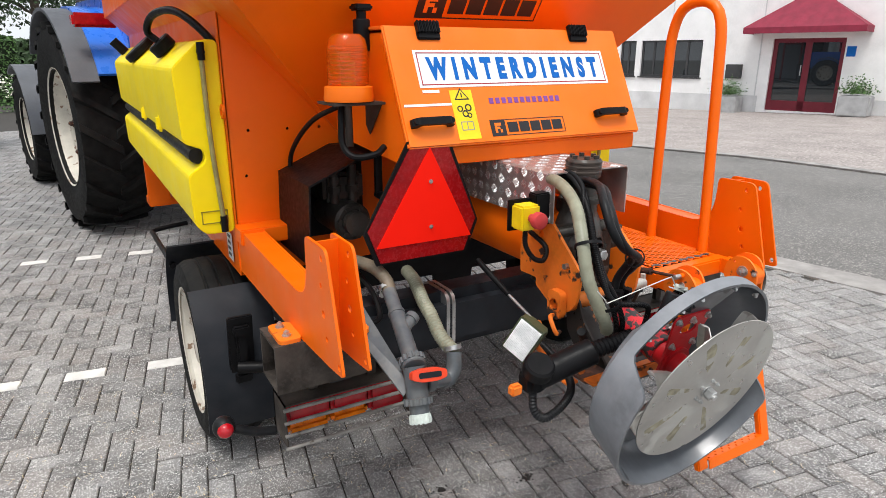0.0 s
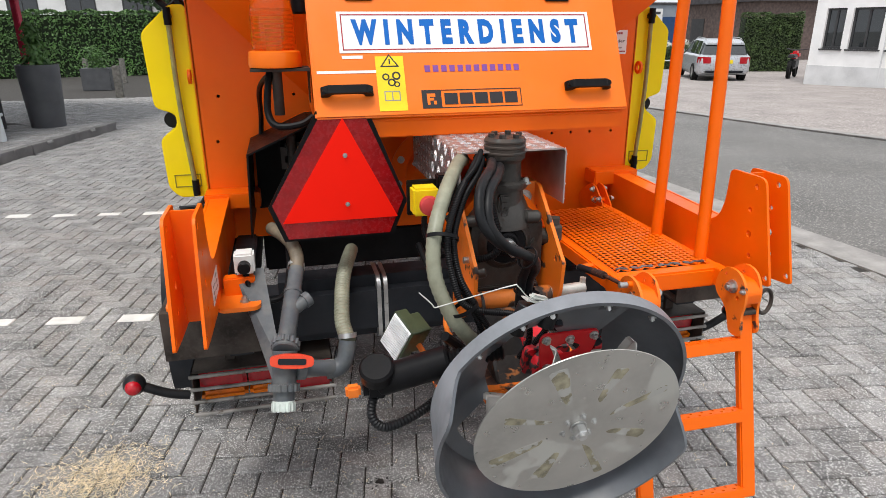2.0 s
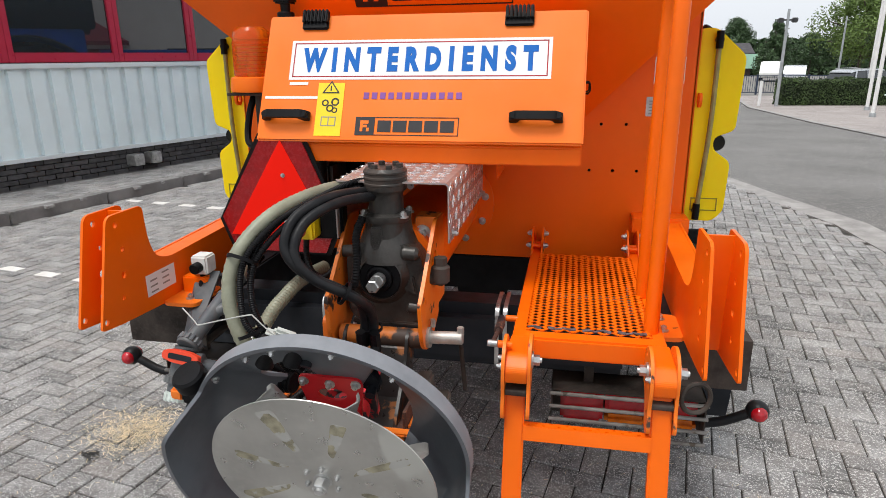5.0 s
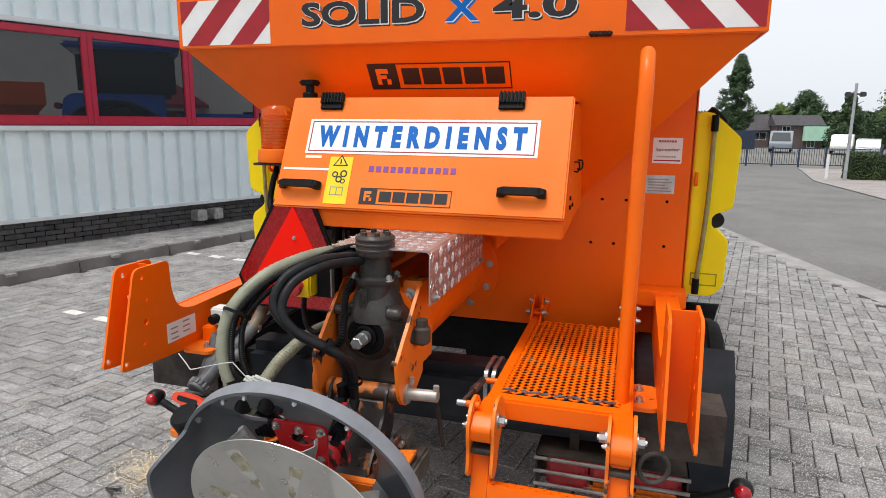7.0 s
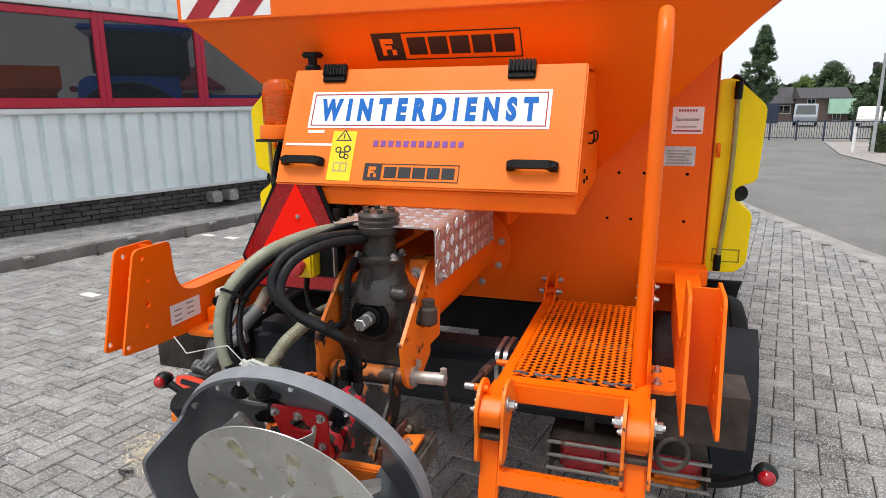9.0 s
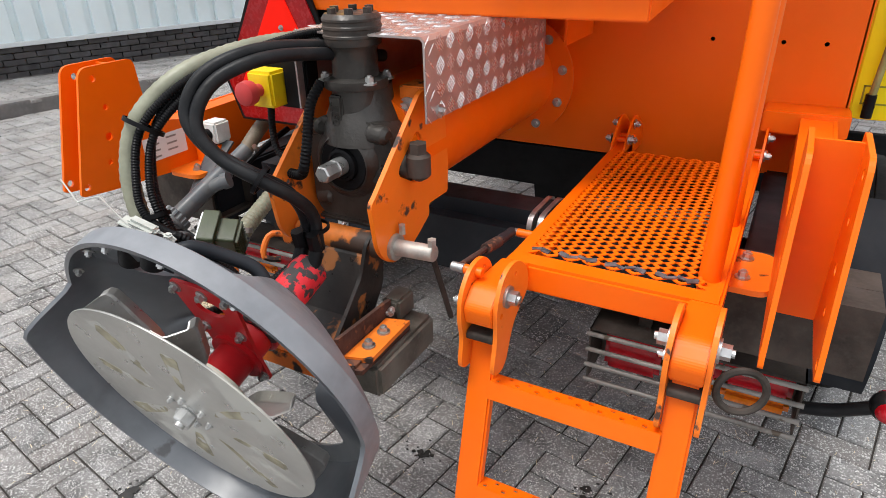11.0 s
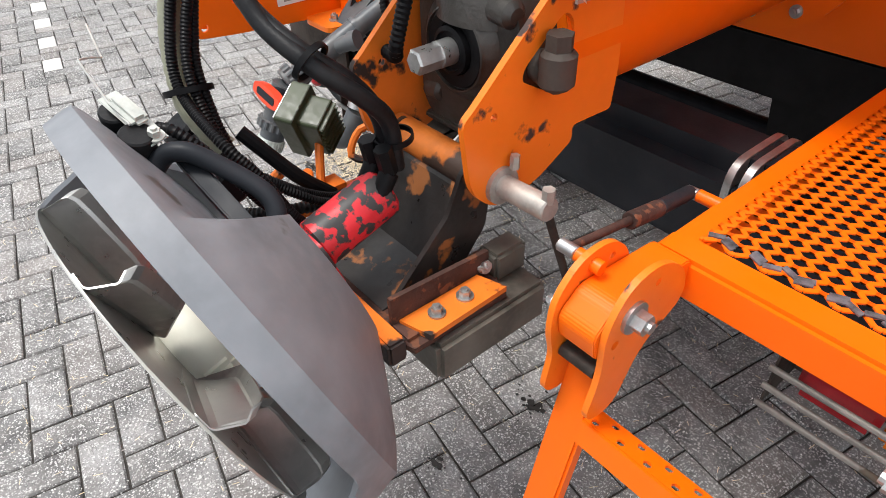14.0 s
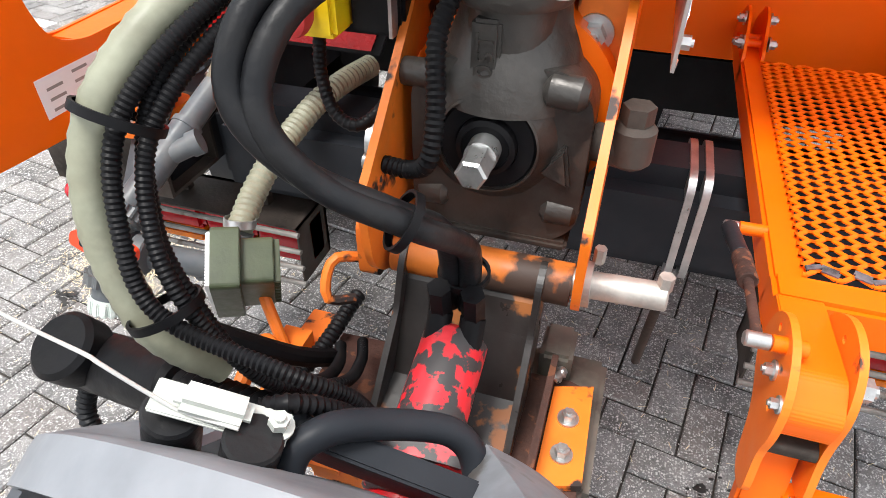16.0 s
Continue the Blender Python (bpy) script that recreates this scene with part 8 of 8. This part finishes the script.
for p, ax, r in (((-.258, -1.232, 1.118), (-.2, -.5, -.8), .037), ((-.222, -1.285, .968), (.4, -.1, -.9), .034), ((-.038, -1.19, 1.037), (.7, .3, -.5), .028), ((-.008, -1.10, .915), (0, .1, -1), .028)):
    lathe(b, [(r - .003, -.004), (r, -.004), (r, .004), (r - .003, .004)], frame_of(p, ax), 24, False)
part("cable_tie", b, BLACK, hoses, "black cable ties", True)
b = mesh()
tube(b, [(-.075, -1.372, 1.0), (-.055, -1.36, .998), (-.035, -1.335, .965), (-.03, -1.30, .90), (-.045, -1.27, .85)], .0075, 12, ribs=.0014, pitch=.006)
tube(b, [(-.25, -1.22, .87), (-.19, -1.17, .80), (-.17, -1.12, .75)], .012, 10)
part("lower_hose", b, BLACK, hoses, "black hoses under the bundle", True)

# ---- small steel work ----
b = mesh()
tube(b, [(-1.06, .60, .665), (-1.06, .9, .655), (-1.06, 1.35, .63), (-1.055, 1.45, .625), (-1.0, 1.48, .63), (-.86, 1.5, .64)], .013, 10, step=.04)
part("side_guard", b, BLACK, chassis, "thin black side guard rail ahead of the wheel", True)
strut = thing("gas_strut", (-.17, -.8, .8), "black gas strut with chrome rod beside the pipework", "gas strut")
b = mesh()
cyl(b, (-.162, -.764, .807), (-.147, -.901, .75), .0055, n=12)
part("rod", b, STEEL, strut, "chrome rod", True)
b = mesh()
cyl(b, (-.162, -.764, .807), (-.185, -.60, .89), .0105, n=14, bev=.002)
part("cylinder", b, BLACK, strut, "black cylinder", True)
b = mesh()
cyl(b, (-.162, -.905, .748), (-.132, -.90, .748), .011, n=14, bev=.002)
part("end_eye", b, ORANGE_WORN, strut, "", True)
M = Matrix.Translation((-.8895, .12, .865)) @ Matrix(((0, 0, -1, 0), (-1, 0, 0, 0), (0, 1, 0, 0), (0, 0, 0, 1)))
sticker("label_sheet", STICK_WHITE, body, M, -.045, .045, -.06, .055, .001, "white label with dark print")
for k in range(4):
    sticker("label_line", BLACK_INK, body, M, -.03, .02, -.045 + .025 * k, -.032 + .025 * k, .0016)


# ---- the single pavers ----
W_ = .0975
def brick_mesh(name, L, W, mat, seed):
    r = random.Random(seed)
    g, e = .0026, .0040
    z = [0 + r.uniform(-.001, .001) for _ in range(4)]
    x0, x1, y0, y1 = g, L - g, g, W - g
    lo = [(x0, y0, -.03), (x1, y0, -.03), (x1, y1, -.03), (x0, y1, -.03)]
    mi = [(x0, y0, -.005), (x1, y0, -.005), (x1, y1, -.005), (x0, y1, -.005)]
    hi = [(x0 + e, y0 + e, z[0]), (x1 - e, y0 + e, z[1]), (x1 - e, y1 - e, z[2]), (x0 + e, y1 - e, z[3])]
    f = [(8, 9, 10, 11)]
    for k in range(4):
        n = (k + 1) % 4
        f += [(k, n, 4 + n, 4 + k), (4 + k, 4 + n, 8 + n, 8 + k)]
    return lo + mi + hi, f


variants = {}
for horiz in (True, False):
    for white in (False, True):
        for s in range(3):
            v, f = brick_mesh("paver", 2 * W_ if horiz else W_, W_ if horiz else 2 * W_, None, s)
            me = bpy.data.meshes.new("paver")
            me.from_pydata(v, [], f)
            me.materials.append(BRICK_WHITE if white else BRICK)
            variants[horiz, white, s] = me


def right_edge(y):
    for (xa, ya), (xb, yb) in zip(near, near[1:]):
        if ya <= y <= yb:
            return xa + (xb - xa) * (y - ya) / (yb - ya) - .33
    return 2.0


def left_edge(y):
    t = (y - K0.y) / (K1.y - K0.y)
    return K0.x + (K1.x - K0.x) * t + .0 if t < 1 else -14


rb = random.Random(3)
verts, faces, whites_v, whites_f = [], [], [], []
count = 0
white_rows = {8: (-43, -4), 31: (-65, 0), -17: (-65, -28)}
for j in range(-90, 165):
    for i in range(-80, 110):
        k = (i - j) % 4
        if k not in (0, 3):
            continue
        horiz = k == 0
        p = site(-(i + (2 if horiz else 1)) * W_, j * W_)
        c = site(-(i + (1 if horiz else .5)) * W_, (j + (.5 if horiz else 1)) * W_)
        if not (left_edge(c.y) < c.x < right_edge(c.y)) or c.y > 14.5 or c.y < -7.5:
            continue
        if abs(c.x) > 7.0 + max(0, c.y) * .2:
            continue
        white = horiz and j in white_rows and white_rows[j][0] <= -i <= white_rows[j][1]
        z = rb.uniform(-.003, .002)
        tilt = rb.uniform(-.006, .006)
        m = Matrix.Translation((p.x, p.y, z)) @ Matrix.Rotation(SITE + rb.uniform(-.006, .006), 4, "Z") @ Matrix.Rotation(tilt, 4, "X")
        me = variants[horiz, white, rb.randrange(3)]
        single = -1.9 < c.x < 1.0 and -1.95 < c.y < -.1
        if single and count < 300:
            ob = new("paver", me)
            ob.parent = bed
            ob.matrix_basis = m
            count += 1
        else:
            tv, tf = (whites_v, whites_f) if white else (verts, faces)
            n0 = len(tv)
            tv += [tuple(m @ v.co) for v in me.vertices]
            tf += [tuple(n0 + q for q in pl.vertices) for pl in me.polygons]
for nm, v, f, mt in (("paver_field", verts, faces, BRICK_FAR), ("white_paver_rows", whites_v, whites_f, BRICK_WHITE)):
    me = bpy.data.meshes.new(nm)
    me.from_pydata(v, [], f)
    me.materials.append(mt)
    ob = new(nm, me)
    ob.parent = bed
    tagged(ob, "", "", "", "stuff")
# footpath pavers
verts, faces = [], []
for j in range(-50, 110):
    for i in range(15, 110):
        k = (i - j) % 4
        if k not in (0, 3):
            continue
        horiz = k == 0
        p = site(-(i + (2 if horiz else 1)) * W_, j * W_)
        t = (p - K0).dot(kd)
        d = (p - K0).dot(ke)
        if not (0 < t < L and .14 < d < 1.6) or t < 2:
            continue
        me = variants[horiz, False, 0]
        m = Matrix.Translation((p.x, p.y, .117 + rb.uniform(-.002, .002))) @ Matrix.Rotation(SITE, 4, "Z")
        n0 = len(verts)
        verts += [tuple(m @ v.co) for v in me.vertices]
        faces += [tuple(n0 + q for q in pl.vertices) for pl in me.polygons]
me = bpy.data.meshes.new("footpath_pavers")
me.from_pydata(verts, [], faces)
me.materials.append(BRICK_FAR)
fp = new("footpath_pavers", me)
fp.parent = bpy.data.objects["footpath"]
tagged(fp, "", "", "", "stuff")

# straw on the paving, and oil stains
st = tagged(new("scattered_straw", bpy.data.meshes.new("scattered_straw")), "loose dry straw scattered on the paving", "straw", "", "stuff")
r = random.Random(12)
v, f = [], []
for k in range(3600):
    if k < 1700:
        x, y = -1.34 + r.gauss(0, .11), -.36 + r.gauss(0, .085)
    else:
        x, y = r.uniform(-1.9, 1.2), r.uniform(-1.8, 1.0)
    a, ln_ = r.uniform(0, 6.28), r.uniform(.006, .026 if k < 1700 else .022)
    w = .0012 if k < 1700 else .0008
    z = .004 + r.random() * (.012 if k < 1700 else .002)
    d, e = V(math.cos(a), math.sin(a), 0), V(-math.sin(a), math.cos(a), 0)
    c = V(x, y, z)
    n0 = len(v)
    dz = V(0, 0, r.uniform(-.003, .003))
    v += [tuple(c - d * ln_ / 2 - e * w - dz), tuple(c + d * ln_ / 2 - e * w + dz), tuple(c + d * ln_ / 2 + e * w + dz), tuple(c - d * ln_ / 2 + e * w - dz)]
    f.append((n0, n0 + 1, n0 + 2, n0 + 3))
st.data.from_pydata(v, [], f)
st.data.materials.append(STRAW)
for x, y, size in ((-.03, -.73, .035), (.47, -.66, .04), (-.36, -.63, .03), (-.69, -1.24, .04), (-1.43, -.56, .04), (.62, -.78, .03), (.30, -.95, .03), (-.05, -1.02, .022)):
    b = mesh()
    for k in range(26):
        q = size * (.35 if k < 8 else .12) * r.uniform(.5, 1.3)
        cx, cy = x + r.gauss(0, size * (.4 if k < 8 else 1.1)), y + r.gauss(0, size * (.3 if k < 8 else .9))
        pts = [(cx + q * r.uniform(.7, 1.2) * math.cos(t * .785), cy + q * r.uniform(.5, 1.0) * math.sin(t * .785)) for t in range(8)]
        prism(b, pts, "z", .0022 + k * .00004, .0030 + k * .00004)
    tagged(part("oil_stain", b, OIL), "dark oil stain soaked into the paving", "stain", "oil stains", "stuff")
# spilled salt
salt = tagged(new("spilled_salt", bpy.data.meshes.new("spilled_salt")), "white road salt grains scattered on the paving", "salt", "", "stuff")
v, f = [], []
for k in range(5200):
    x, y = r.uniform(-1.5, 1.6), r.uniform(-1.9, .6)
    q = r.uniform(.0009, .0024)
    n0 = len(v)
    a = r.uniform(0, 6.28)
    v += [(x + q * math.cos(a + t * 1.571), y + q * math.sin(a + t * 1.571), .0032) for t in range(4)] + [(x, y, .0032 + q)]
    f += [(n0 + t, n0 + (t + 1) % 4, n0 + 4) for t in range(4)]
salt.data.from_pydata(v, [], f)
salt.data.materials.append(surf("salt_crystals", (0.85, 0.85, 0.83), 0.5, var=0.05, scale=30))
